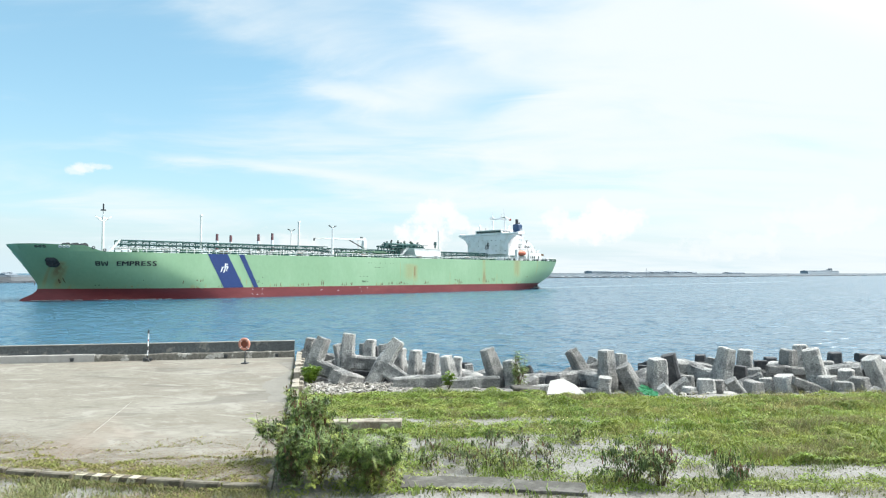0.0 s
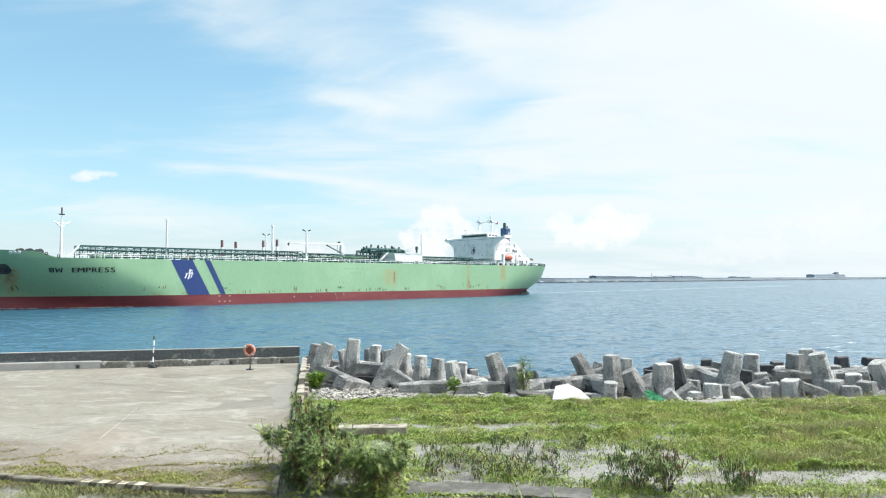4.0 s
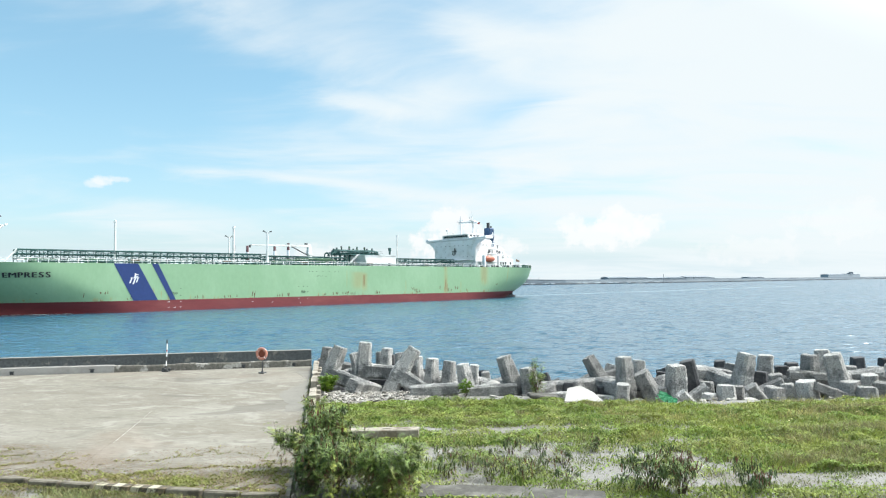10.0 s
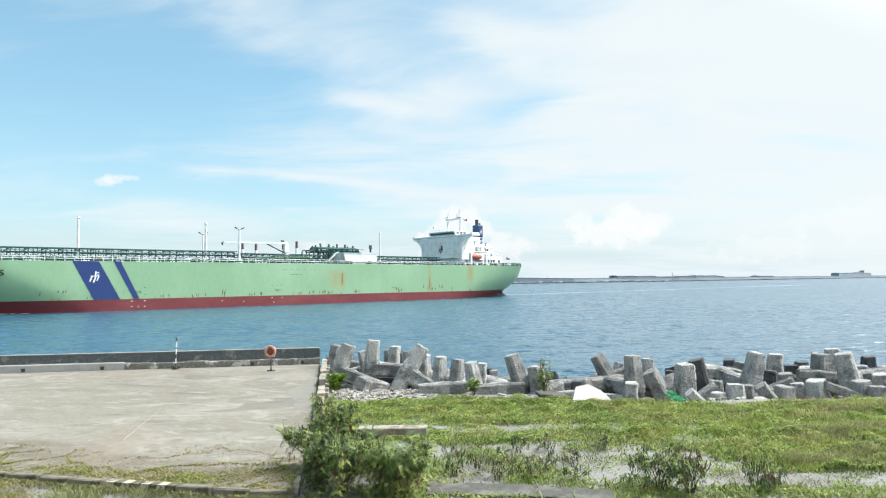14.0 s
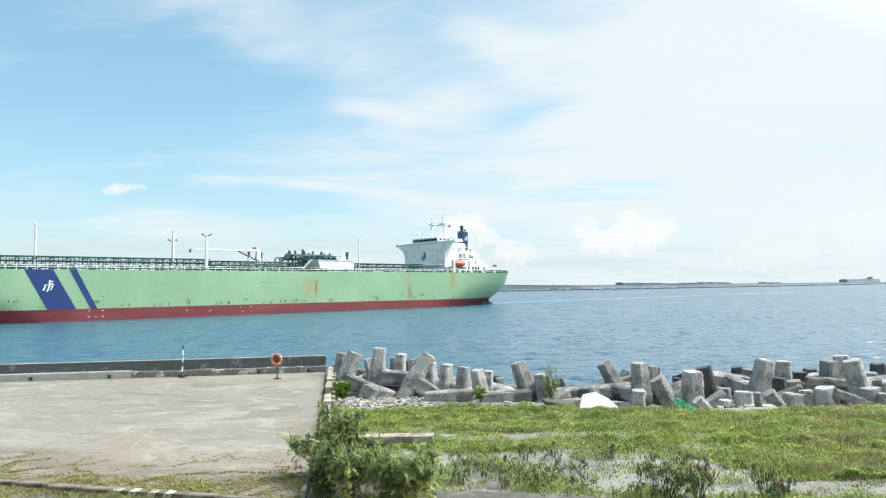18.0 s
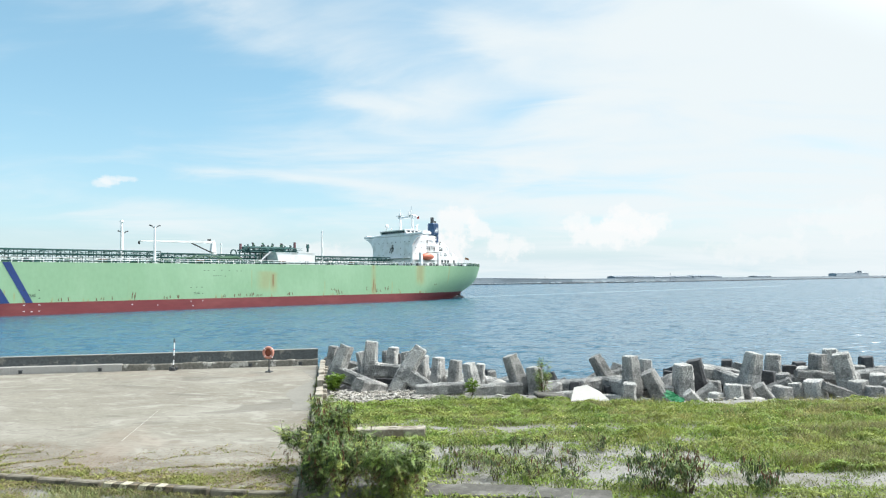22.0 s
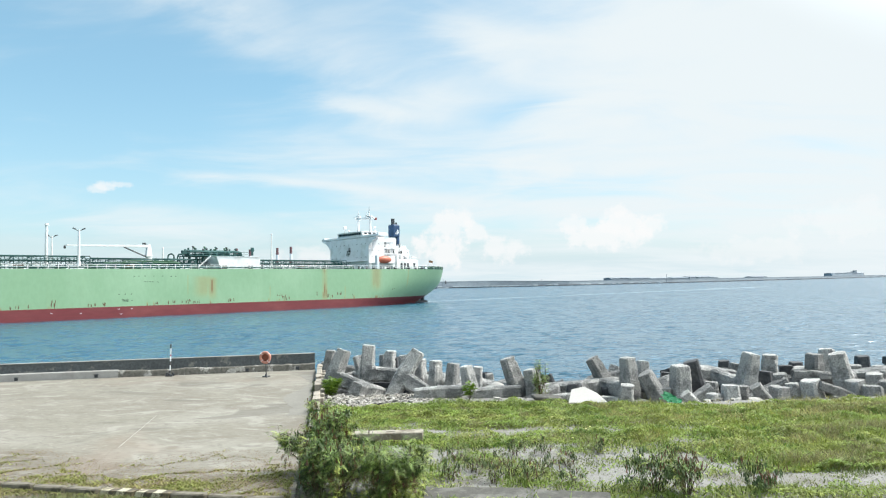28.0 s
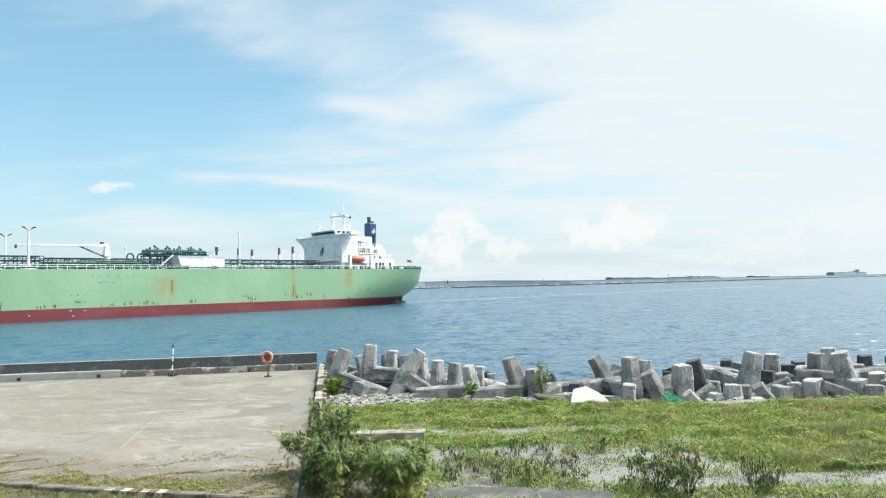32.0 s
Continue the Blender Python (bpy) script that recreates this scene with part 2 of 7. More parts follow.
def hull_material():
    """Pale green hull paint with rust runs at the overboard drains and scuffs along the boot line (ship's own metres)."""
    m = material("hull_green", (0.23, 0.385, 0.23), 0.45, vary=0.06, scale=0.05, fine=1.2, bump=0.05, second=(0.288, 0.451, 0.284), stretch=(1, 1, 0.5))
    nt = m.node_tree
    N, L = nt.nodes, nt.links
    b = N["Principled BSDF"]
    base = b.inputs["Base Color"].links[0].from_socket
    coord = N.new("ShaderNodeTexCoord").outputs["Object"]
    sep = N.new("ShaderNodeSeparateXYZ")
    L.new(coord, sep.inputs[0])

    def maths(op, *a):
        n = N.new("ShaderNodeMath")
        n.operation = op
        n.use_clamp = op == "MINIMUM"
        for i, v in enumerate(a):
            if isinstance(v, (int, float)):
                n.inputs[i].default_value = v
            else:
                L.new(v, n.inputs[i])
        return n.outputs[0]

    def step(v, lo, hi, a=0.0, c=1.0):
        n = N.new("ShaderNodeMapRange")
        n.interpolation_type = "SMOOTHSTEP"
        L.new(v, n.inputs[0])
        for i, x in zip((1, 2, 3, 4), (lo, hi, a, c)):
            n.inputs[i].default_value = x
        return n.outputs[0]

    def noisy(scale, stretch):
        mp = N.new("ShaderNodeMapping")
        mp.inputs["Scale"].default_value = stretch
        L.new(coord, mp.inputs[0])
        n = N.new("ShaderNodeTexNoise")
        n.inputs["Scale"].default_value, n.inputs["Detail"].default_value = scale, 5.0
        L.new(mp.outputs[0], n.inputs["Vector"])
        return n.outputs[0]

    grain = noisy(0.9, (1, 1, 0.16))
    total = None
    # middle, half width, foot, head, strength of each rust run
    for u, wide, foot, head, strength in ((-9.6, 4.2, 4.2, 10.6, 0.42), (-11.9, 2.0, 3.6, 10.2, 0.5), (-11.9, 0.55, 4.6, 9.8, 0.9), (-49.2, 1.3, 2.4, 13.5, 0.62), (-49.0, 0.5, 3.0, 10.5, 0.85), (-49.9, 0.3, 2.2, 6.5, 0.8), (-49.15, 0.28, 2.0, 12.6, 1.0), (-48.6, 0.5, 2.2, 5.5, 0.85), (-69.8, 3.2, 5.0, 13.6, 0.5), (-68.6, 0.9, 5.5, 13.6, 0.5), (-84.0, 0.5, 6.0, 12.9, 0.4), (-57.0, 0.4, 3.0, 7.0, 0.35), (-30.0, 0.35, 3.0, 7.5, 0.3),
                                          (-5.0, 0.3, 5.0, 11.0, 0.3), (103.2, 1.8, 5.0, 10.0, 0.7), (102.2, 1.3, 2.5, 9.0, 0.55), (104.9, 0.6, 3.0, 9.0, 0.5), (57.0, 0.25, 3.0, 6.0, 0.6), (55.0, 0.3, 2.9, 5.2, 0.6), (60.3, 0.2, 7.0, 9.5, 0.5)):
        off = maths("ABSOLUTE", maths("SUBTRACT", sep.outputs[0], u))
        across = step(off, wide * 0.1, wide, 1.0, 0.0)
        along = maths("MULTIPLY", step(sep.outputs[2], foot - 0.6, foot + 2.5), step(sep.outputs[2], head - 0.5, head + 0.6, 1.0, 0.0))
        one = maths("MULTIPLY", maths("MULTIPLY", across, along), maths("MULTIPLY", step(grain, 0.12, 0.5), strength))
        total = one if total is None else maths("MAXIMUM", total, one)
    low = step(sep.outputs[2], 3.0, 4.5, 1.0, 0.0)
    scuff = maths("MULTIPLY", low, maths("MULTIPLY", step(noisy(1.1, (1, 1, 0.22)), 0.56, 0.68), step(noisy(0.06, (1, 1, 0)), 0.42, 0.54)))
    total = maths("MAXIMUM", total, maths("MULTIPLY", scuff, 0.8))
    streaks = maths("MULTIPLY", step(noisy(0.5, (1, 1, 0.04)), 0.56, 0.75), 0.03)
    total = maths("MAXIMUM", total, streaks)
    mx = N.new("ShaderNodeMix")
    mx.data_type = "RGBA"
    L.new(total, mx.inputs[0])
    L.new(base, mx.inputs[6])
    tone = N.new("ShaderNodeMix")
    tone.data_type = "RGBA"
    L.new(step(total, 0.3, 0.8), tone.inputs[0])
    tone.inputs[6].default_value, tone.inputs[7].default_value = (0.37, 0.27, 0.10, 1), (0.22, 0.095, 0.03, 1)
    L.new(tone.outputs[2], mx.inputs[7])
    L.new(mx.outputs[2], b.inputs["Base Color"])
    return m


def apron_material():
    """Old cast concrete: cloudy stains, drag streaks, speckle, hairline cracks."""
    m = material("apron_concrete", (0.182, 0.168, 0.134), 0.92, vary=0.16, scale=0.22, fine=5.0, bump=0.3, depth=0.012, second=(0.166, 0.15, 0.12), patch=(0.40, 0.66), stretch=(0.5, 1.2, 1))
    nt = m.node_tree
    N, L = nt.nodes, nt.links
    b = N["Principled BSDF"]
    col = b.inputs["Base Color"].links[0].from_socket
    coord = N.new("ShaderNodeTexCoord").outputs["Object"]

    def layer(col, scale, stretch, lo, hi, amount, tint, detail=6.0, distort=0.6):
        mp = N.new("ShaderNodeMapping")
        mp.inputs["Scale"].default_value = stretch
        L.new(coord, mp.inputs[0])
        n = N.new("ShaderNodeTexNoise")
        n.inputs["Scale"].default_value, n.inputs["Detail"].default_value, n.inputs["Distortion"].default_value = scale, detail, distort
        L.new(mp.outputs[0], n.inputs["Vector"])
        r = N.new("ShaderNodeMapRange")
        r.interpolation_type = "SMOOTHSTEP"
        L.new(n.outputs[0], r.inputs[0])
        for i, v in zip((1, 2, 3, 4), (lo, hi, 0.0, amount)):
            r.inputs[i].default_value = v
        mx = N.new("ShaderNodeMix")
        mx.data_type = "RGBA"
        L.new(r.outputs[0], mx.inputs[0])
        L.new(col, mx.inputs[6])
        mx.inputs[7].default_value = (*tint, 1)
        return mx.outputs[2]

    col = layer(col, 0.09, (1, 1.6, 1), 0.47, 0.62, 0.6, (0.232, 0.22, 0.186))
    col = layer(col, 0.3, (0.8, 1.2, 1), 0.5, 0.62, 0.75, (0.145, 0.127, 0.1), 8.0, 1.6)
    col = layer(col, 0.5, (0.75, 1.25, 1), 0.53, 0.66, 0.7, (0.26, 0.25, 0.213), 10.0, 2.0)
    col = layer(col, 1.3, (0.7, 1.4, 1), 0.53, 0.66, 0.55, (0.142, 0.127, 0.102), 10.0, 2.0)
    col = layer(col, 2.2, (0.7, 1.4, 1), 0.55, 0.68, 0.5, (0.27, 0.26, 0.225), 10.0, 2.2)
    col = layer(col, 5.0, (0.6, 1.6, 1), 0.55, 0.68, 0.5, (0.118, 0.106, 0.088), 8.0)
    col = layer(col, 0.16, (1, 1, 1), 0.56, 0.68, 0.3, (0.205, 0.145, 0.105))
    col = layer(col, 0.24, (0.7, 1.4, 1), 0.58, 0.64, 0.55, (0.10, 0.09, 0.075), 9.0, 1.2)
    vor = N.new("ShaderNodeTexVoronoi")
    vor.feature = "DISTANCE_TO_EDGE"
    vor.inputs["Scale"].default_value = 0.14
    wob = N.new("ShaderNodeTexNoise")
    wob.inputs["Scale"].default_value = 0.8
    L.new(coord, wob.inputs["Vector"])
    add = N.new("ShaderNodeVectorMath")
    L.new(coord, add.inputs[0])
    sc = N.new("ShaderNodeVectorMath")
    sc.operation = "SCALE"
    sc.inputs[3].default_value = 1.6
    L.new(wob.outputs["Color"], sc.inputs[0])
    L.new(sc.outputs[0], add.inputs[1])
    L.new(add.outputs[0], vor.inputs["Vector"])
    r = N.new("ShaderNodeMapRange")
    L.new(vor.outputs["Distance"], r.inputs[0])
    for i, v in zip((1, 2, 3, 4), (0.0, 0.004, 0.5, 0.0)):
        r.inputs[i].default_value = v
    mx = N.new("ShaderNodeMix")
    mx.data_type = "RGBA"
    L.new(r.outputs[0], mx.inputs[0])
    L.new(col, mx.inputs[6])
    mx.inputs[7].default_value = (0.12, 0.11, 0.09, 1)
    L.new(mx.outputs[2], b.inputs["Base Color"])
    return m


SEA_M = sea_material()
HULL = hull_material()
BOOT = material("boot_red", (0.16, 0.026, 0.03), 0.6, vary=0.15, scale=0.12, fine=0.9, bump=0.05, second=(0.2, 0.046, 0.045), stretch=(0.5, 0.5, 1.5))
STRIPE = material("stripe_blue", (0.0126, 0.0378, 0.153), 0.45, vary=0.12, scale=0.2, fine=1.5, bump=0.0)
LETTER = material("letter_black", (0.02, 0.02, 0.022), 0.6, vary=0.2, bump=0.0)
MARK = material("mark_white", (0.75, 0.77, 0.78), 0.5, vary=0.1, bump=0.0)
SHIP_WHITE = material("ship_white", (0.76, 0.77, 0.775), 0.45, vary=0.05, scale=0.3, fine=1.5, bump=0.05, second=(0.62, 0.62, 0.6))
RACK = material("deck_teal", (0.028, 0.092, 0.088), 0.75, vary=0.3, scale=0.5, fine=3.0, bump=0.1)
DECK = material("deck_green", (0.045, 0.118, 0.068), 0.7, vary=0.3, scale=0.3, fine=2.0, bump=0.1)
RUST = material("rusty_steel", (0.13, 0.07, 0.035), 0.8, vary=0.4, scale=2.0, fine=8.0, bump=0.3)
STEEL = material("dark_steel", (0.05, 0.055, 0.06), 0.55, 0.2, vary=0.3, scale=1.5, fine=9.0, bump=0.1)
ORANGE = material("boat_orange", (0.44, 0.115, 0.06), 0.4, vary=0.12, scale=0.5, fine=3.0, bump=0.0)
GLASS = material("dark_glass", (0.02, 0.028, 0.035), 0.5, vary=0.2, bump=0.0)
FOAM = material("sea_foam", (0.496, 0.544, 0.544), 0.8, vary=0.2, scale=0.6, fine=4.0, bump=0.5, depth=0.05)
WAKE = material("smooth_wake_water", (0.12, 0.19, 0.22), 0.35, vary=0.2, scale=0.4, fine=3.0, bump=0.4, depth=0.05)
PAD = apron_material()
KERB = material("old_kerb_concrete", (0.17, 0.152, 0.118), 0.95, vary=0.35, scale=2.4, fine=10.0, bump=0.6, depth=0.02, second=(0.075, 0.066, 0.048), patch=(0.46, 0.58))
WALL = material("weathered_concrete", (0.085, 0.094, 0.098), 0.95, vary=0.4, scale=1.4, fine=7.0, bump=0.6, depth=0.03, second=(0.208, 0.204, 0.188), patch=(0.56, 0.66))
PLINTH_OLD = material("stained_plinth", (0.15, 0.142, 0.122), 0.95, vary=0.5, scale=1.1, fine=6.0, bump=0.7, depth=0.04, second=(0.40, 0.385, 0.35), patch=(0.52, 0.58))
SIDE_KERB = material("warm_kerb_concrete", (0.296, 0.268, 0.22), 0.95, vary=0.25, scale=1.8, fine=8.0, bump=0.6, depth=0.03, second=(0.16, 0.132, 0.1), patch=(0.5, 0.64))
PLINTH_NEW = material("smooth_pale_concrete", (0.352, 0.34, 0.32), 0.92, vary=0.1, scale=0.7, fine=5.0, bump=0.3, depth=0.015, second=(0.288, 0.276, 0.256), patch=(0.5, 0.7))
PLINTH = material("pale_concrete", (0.264, 0.256, 0.232), 0.95, vary=0.22, scale=0.6, fine=4.0, bump=0.5, depth=0.03, second=(0.192, 0.184, 0.16), patch=(0.5, 0.66))
DOLOS = material("armour_concrete", (0.355, 0.35, 0.333), 0.95, vary=0.5, scale=1.1, fine=15.0, bump=1.0, depth=0.10, second=(0.15, 0.152, 0.148), patch=(0.45, 0.62), objects=0.4)
# dark copy of DOLOS; on low units it stands for shade in gaps
DOLOS_DARK = material("dark_armour_concrete", (0.0496, 0.0512, 0.0544), 0.85, vary=0.35, scale=0.9, fine=7.0, bump=0.7, depth=0.03, second=(0.112, 0.112, 0.104), patch=(0.5, 0.7), objects=0.2)
STONE = material("broken_stone", (0.264, 0.252, 0.228), 0.95, vary=0.25, scale=2.0, fine=15.0, bump=0.4, objects=0.6)
CHIP = material("stone_chips", (0.32, 0.3, 0.264), 0.95, vary=0.25, scale=2.0, fine=15.0, bump=0.3, islands=0.6)
# near-black: the shade in gaps between armour units, put into the colour
CORE = material("gap_shade_core_stone", (0.048, 0.048, 0.048), 0.85, vary=0.3, scale=0.8, fine=6.0, bump=0.5, islands=0.5)
CHALK = material("worn_line_paint", (0.352, 0.336, 0.304), 0.9, vary=0.2, scale=3.0, fine=20.0, bump=0.1, second=(0.256, 0.24, 0.208))
PALE = material("pale_slab", (0.352, 0.344, 0.32), 0.9, vary=0.1, scale=1.0, fine=9.0, bump=0.3)
SOIL = material("gravel_soil", (0.21, 0.204, 0.188), 0.97, vary=0.35, scale=0.35, fine=14.0, bump=0.8, depth=0.04, second=(0.145, 0.135, 0.11), patch=(0.46, 0.66))
PEBBLE = material("grey_pebble", (0.23, 0.225, 0.21), 0.95, vary=0.2, scale=5.0, fine=30.0, bump=0.2, islands=0.5)
OLD_SLAB = material("old_slab_concrete", (0.07, 0.067, 0.058), 0.95, vary=0.35, scale=1.3, fine=9.0, bump=0.7, depth=0.02, second=(0.125, 0.12, 0.108), patch=(0.48, 0.62))
YELLOW = material("faded_yellow_paint", (0.40, 0.37, 0.27), 0.85, vary=0.3, scale=5.0, fine=16.0, bump=0.3, second=(0.17, 0.145, 0.10), patch=(0.54, 0.6))
BLACKP = material("faded_black_paint", (0.04, 0.04, 0.04), 0.8, vary=0.35, scale=3.0, fine=12.0, bump=0.2, second=(0.112, 0.104, 0.096))
OLD_BLACK = material("worn_black_band", (0.085, 0.072, 0.052), 0.9, vary=0.4, scale=4.0, fine=14.0, bump=0.3, second=(0.19, 0.15, 0.09), patch=(0.5, 0.6))
REDP = material("red_paint", (0.336, 0.04, 0.028), 0.6, vary=0.2, bump=0.1)
BOARD = material("board_red", (0.24, 0.072, 0.04), 0.7, vary=0.2, scale=4.0, fine=30.0, bump=0.1)
RING = material("ring_orange", (0.544, 0.24, 0.176), 0.55, vary=0.15, scale=4.0, fine=30.0, bump=0.1)
COVER = material("ground_cover_leaves", (0.19, 0.27, 0.045), 0.6, vary=0.4, scale=0.6, fine=2.5, bump=0.0, second=(0.24, 0.28, 0.062), patch=(0.42, 0.6), islands=0.38, through_light=0.4)
BLOOM = material("pale_yellow_petals", (0.544, 0.496, 0.208), 0.7, vary=0.2, bump=0.0, islands=0.3, through_light=0.3)
SILT = material("dried_silt", (0.182, 0.172, 0.148), 0.95, vary=0.15, scale=1.0, fine=8.0, bump=0.3)
GRASS = material("grass_blades", (0.25, 0.30, 0.055), 0.6, vary=0.4, scale=0.5, fine=1.6, bump=0.0, second=(0.31, 0.285, 0.105), patch=(0.44, 0.6), islands=0.5, through_light=0.4)
HERB = material("deep_green_herbs", (0.10, 0.19, 0.03), 0.55, vary=0.3, scale=0.8, fine=4.0, bump=0.0, second=(0.16, 0.24, 0.045), islands=0.5, through_light=0.35)
STRAW = material("dry_straw", (0.25, 0.235, 0.11), 0.75, vary=0.3, scale=0.8, fine=4.0, bump=0.0, second=(0.2, 0.205, 0.085), islands=0.5, through_light=0.3)
WEED = material("weed_leaves", (0.136, 0.2, 0.04), 0.55, vary=0.3, scale=0.8, fine=4.0, bump=0.0, second=(0.192, 0.208, 0.056), islands=0.45, through_light=0.3)
BUSH = material("bush_leaflets", (0.115, 0.175, 0.034), 0.5, vary=0.35, scale=0.9, fine=4.0, bump=0.0, second=(0.28, 0.32, 0.068), patch=(0.48, 0.6), islands=0.7, through_light=0.18)
VINE = material("creeper_leaves", (0.208, 0.232, 0.056), 0.6, vary=0.3, scale=0.8, fine=4.0, bump=0.0, second=(0.288, 0.264, 0.096), islands=0.4, through_light=0.3)
BUSH_DARK = material("dark_leaflets", (0.055, 0.092, 0.026), 0.5, vary=0.3, scale=0.9, fine=4.0, bump=0.0, second=(0.125, 0.165, 0.042), patch=(0.48, 0.66), islands=0.6, through_light=0.2)
SUCKER = material("bright_leaves", (0.136, 0.224, 0.024), 0.5, vary=0.2, bump=0.0, islands=0.3, through_light=0.35)
LITTER = material("dry_litter", (0.155, 0.105, 0.065), 0.9, vary=0.3, bump=0.0, islands=0.6)
WEED_PALE = material("pale_weed_leaves", (0.16, 0.20, 0.065), 0.6, vary=0.3, scale=0.8, fine=4.0, bump=0.0, second=(0.21, 0.2, 0.09), islands=0.5, through_light=0.3)
FUNNEL = material("funnel_blue", (0.013, 0.05, 0.12), 0.5, vary=0.15, scale=0.4, fine=2.0, bump=0.0)
DRY = material("dry_pods", (0.15, 0.075, 0.045), 0.8, vary=0.4, bump=0.0, islands=0.5)
BARK = material("brown_bark", (0.08, 0.06, 0.04), 0.9, vary=0.3, scale=4.0, fine=30.0, bump=0.4)
NET = material("green_net", (0.016, 0.24, 0.096), 0.7, vary=0.25, scale=5.0, fine=40.0, bump=0.3)
# distance haze is put into this colour: paler, bluer than the near mole
FAR_WALL = material("hazed_mole_concrete", (0.245, 0.285, 0.315), 0.95, vary=0.25, scale=0.03, fine=0.3, bump=0.2, second=(0.19, 0.222, 0.25), stretch=(1, 1, 4))
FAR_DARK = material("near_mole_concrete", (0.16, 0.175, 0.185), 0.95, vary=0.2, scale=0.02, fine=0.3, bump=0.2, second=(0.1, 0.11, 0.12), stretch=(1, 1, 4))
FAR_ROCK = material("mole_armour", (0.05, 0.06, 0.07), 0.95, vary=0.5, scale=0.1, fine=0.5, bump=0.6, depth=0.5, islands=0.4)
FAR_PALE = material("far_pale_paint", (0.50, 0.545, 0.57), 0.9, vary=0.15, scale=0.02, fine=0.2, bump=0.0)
# shed walls in blue-grey, with the haze put into the colour
FAR_SHED = material("hazed_far_shed", (0.27, 0.315, 0.355), 0.9, vary=0.2, scale=0.04, fine=0.2, bump=0.0, objects=0.2)
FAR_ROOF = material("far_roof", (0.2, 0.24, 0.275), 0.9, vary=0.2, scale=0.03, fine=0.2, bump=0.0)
CHIM_RED = material("chimney_red", (0.17, 0.085, 0.09), 0.8, vary=0.1, scale=0.05, fine=0.5, bump=0.0)

# ---- mesh helpers ----
def mesh_of(bm, name, mat):
    me = bpy.data.meshes.new(name)
    bmesh.ops.recalc_face_normals(bm, faces=bm.faces)
    bm.to_mesh(me)
    bm.free()
    me.materials.append(mat)
    return me


def part(name, bm, mat, parent=None, label="", m=None, smooth=False):
    """Links a bmesh (or a ready mesh) as one mesh object under a thing or a part."""
    me = bm if isinstance(bm, bpy.types.Mesh) else mesh_of(bm, name, mat)
    if smooth:
        me.polygons.foreach_set("use_smooth", [True] * len(me.polygons))
    ob = new(name, me)
    if parent is not None:
        ob.parent = parent
    if m is not None:
        ob.matrix_basis = m
    return tagged(ob, label)


def box(bm, centre, size, m=None, taper=1.0, bevel=0.0):
    """A box; taper scales its top; bevel rounds its edges."""
    sx, sy, sz = (s / 2 for s in size)
    vs = []
    for z, k in ((-sz, 1.0), (sz, taper)):
        for x, y in ((-sx, -sy), (sx, -sy), (sx, sy), (-sx, sy)):
            vs.append(bm.verts.new((x * k, y * k, z)))
    fs = [bm.faces.new([vs[i] for i in f]) for f in ((3, 2, 1, 0), (4, 5, 6, 7), (0, 1, 5, 4), (1, 2, 6, 5), (2, 3, 7, 6), (3, 0, 4, 7))]
    if bevel:
        es = list({e for f in fs for e in f.edges})
        r = bmesh.ops.bevel(bm, geom=es, offset=bevel, segments=1, affect="EDGES")
        vs = list({v for f in r["faces"] for v in f.verts} | {v for v in vs if v.is_valid})
    t = Matrix.Translation(centre) @ (m or Matrix())
    for v in vs:
        v.co = t @ v.co
    return vs


def tube(bm, a, b, r0, r1=None, n=8, caps=True):
    """A round bar from a to b."""
    a, b = Vector(a), Vector(b)
    r1 = r0 if r1 is None else r1
    q = (b - a).to_track_quat("Z", "Y").to_matrix()
    rings = []
    for c, r in ((a, r0), (b, r1)):
        rings.append([bm.verts.new(c + q @ Vector((r * math.cos(6.2832 * i / n), r * math.sin(6.2832 * i / n), 0))) for i in range(n)])
    for i in range(n):
        bm.faces.new((rings[0][i], rings[0][(i + 1) % n], rings[1][(i + 1) % n], rings[1][i]))
    if caps:
        bm.faces.new(rings[0][::-1])
        bm.faces.new(rings[1])


def ring_shape(bm, centre, big, small, n=20, k=8, axis="Y", squash=1.0):
    rows = []
    for i in range(n):
        a = 2 * math.pi * i / n
        row = []
        for j in range(k):
            c = 2 * math.pi * j / k
            r = big + small * math.cos(c)
            p = (r * math.cos(a), small * math.sin(c) * squash, r * math.sin(a)) if axis == "Y" else (r * math.cos(a), r * math.sin(a), small * math.sin(c) * squash)
            row.append(bm.verts.new(Vector(centre) + Vector(p)))
        rows.append(row)
    for i in range(n):
        for j in range(k):
            bm.faces.new((rows[i][j], rows[(i + 1) % n][j], rows[(i + 1) % n][(j + 1) % k], rows[i][(j + 1) % k]))


def loft(bm, rows, closed=False):
    vs = [[bm.verts.new(p) for p in row] for row in rows]
    for a, b in zip(vs, vs[1:]):
        n = len(a)
        for i in range(n if closed else n - 1):
            bm.faces.new((a[i], a[(i + 1) % n], b[(i + 1) % n], b[i]))
    return vs


def prism(bm, outline, thick):
    """A plate from an outline of 3D points, thickened by the vector thick."""
    a = [bm.verts.new(p) for p in outline]
    b = [bm.verts.new(Vector(p) + Vector(thick)) for p in outline]
    n = len(a)
    bm.faces.new(a[::-1])
    bm.faces.new(b)
    for i in range(n):
        bm.faces.new((a[i], a[(i + 1) % n], b[(i + 1) % n], b[i]))


def soup(name, verts, faces, mat):
    me = bpy.data.meshes.new(name)
    me.from_pydata(verts, [], faces)
    me.materials.append(mat)
    return me


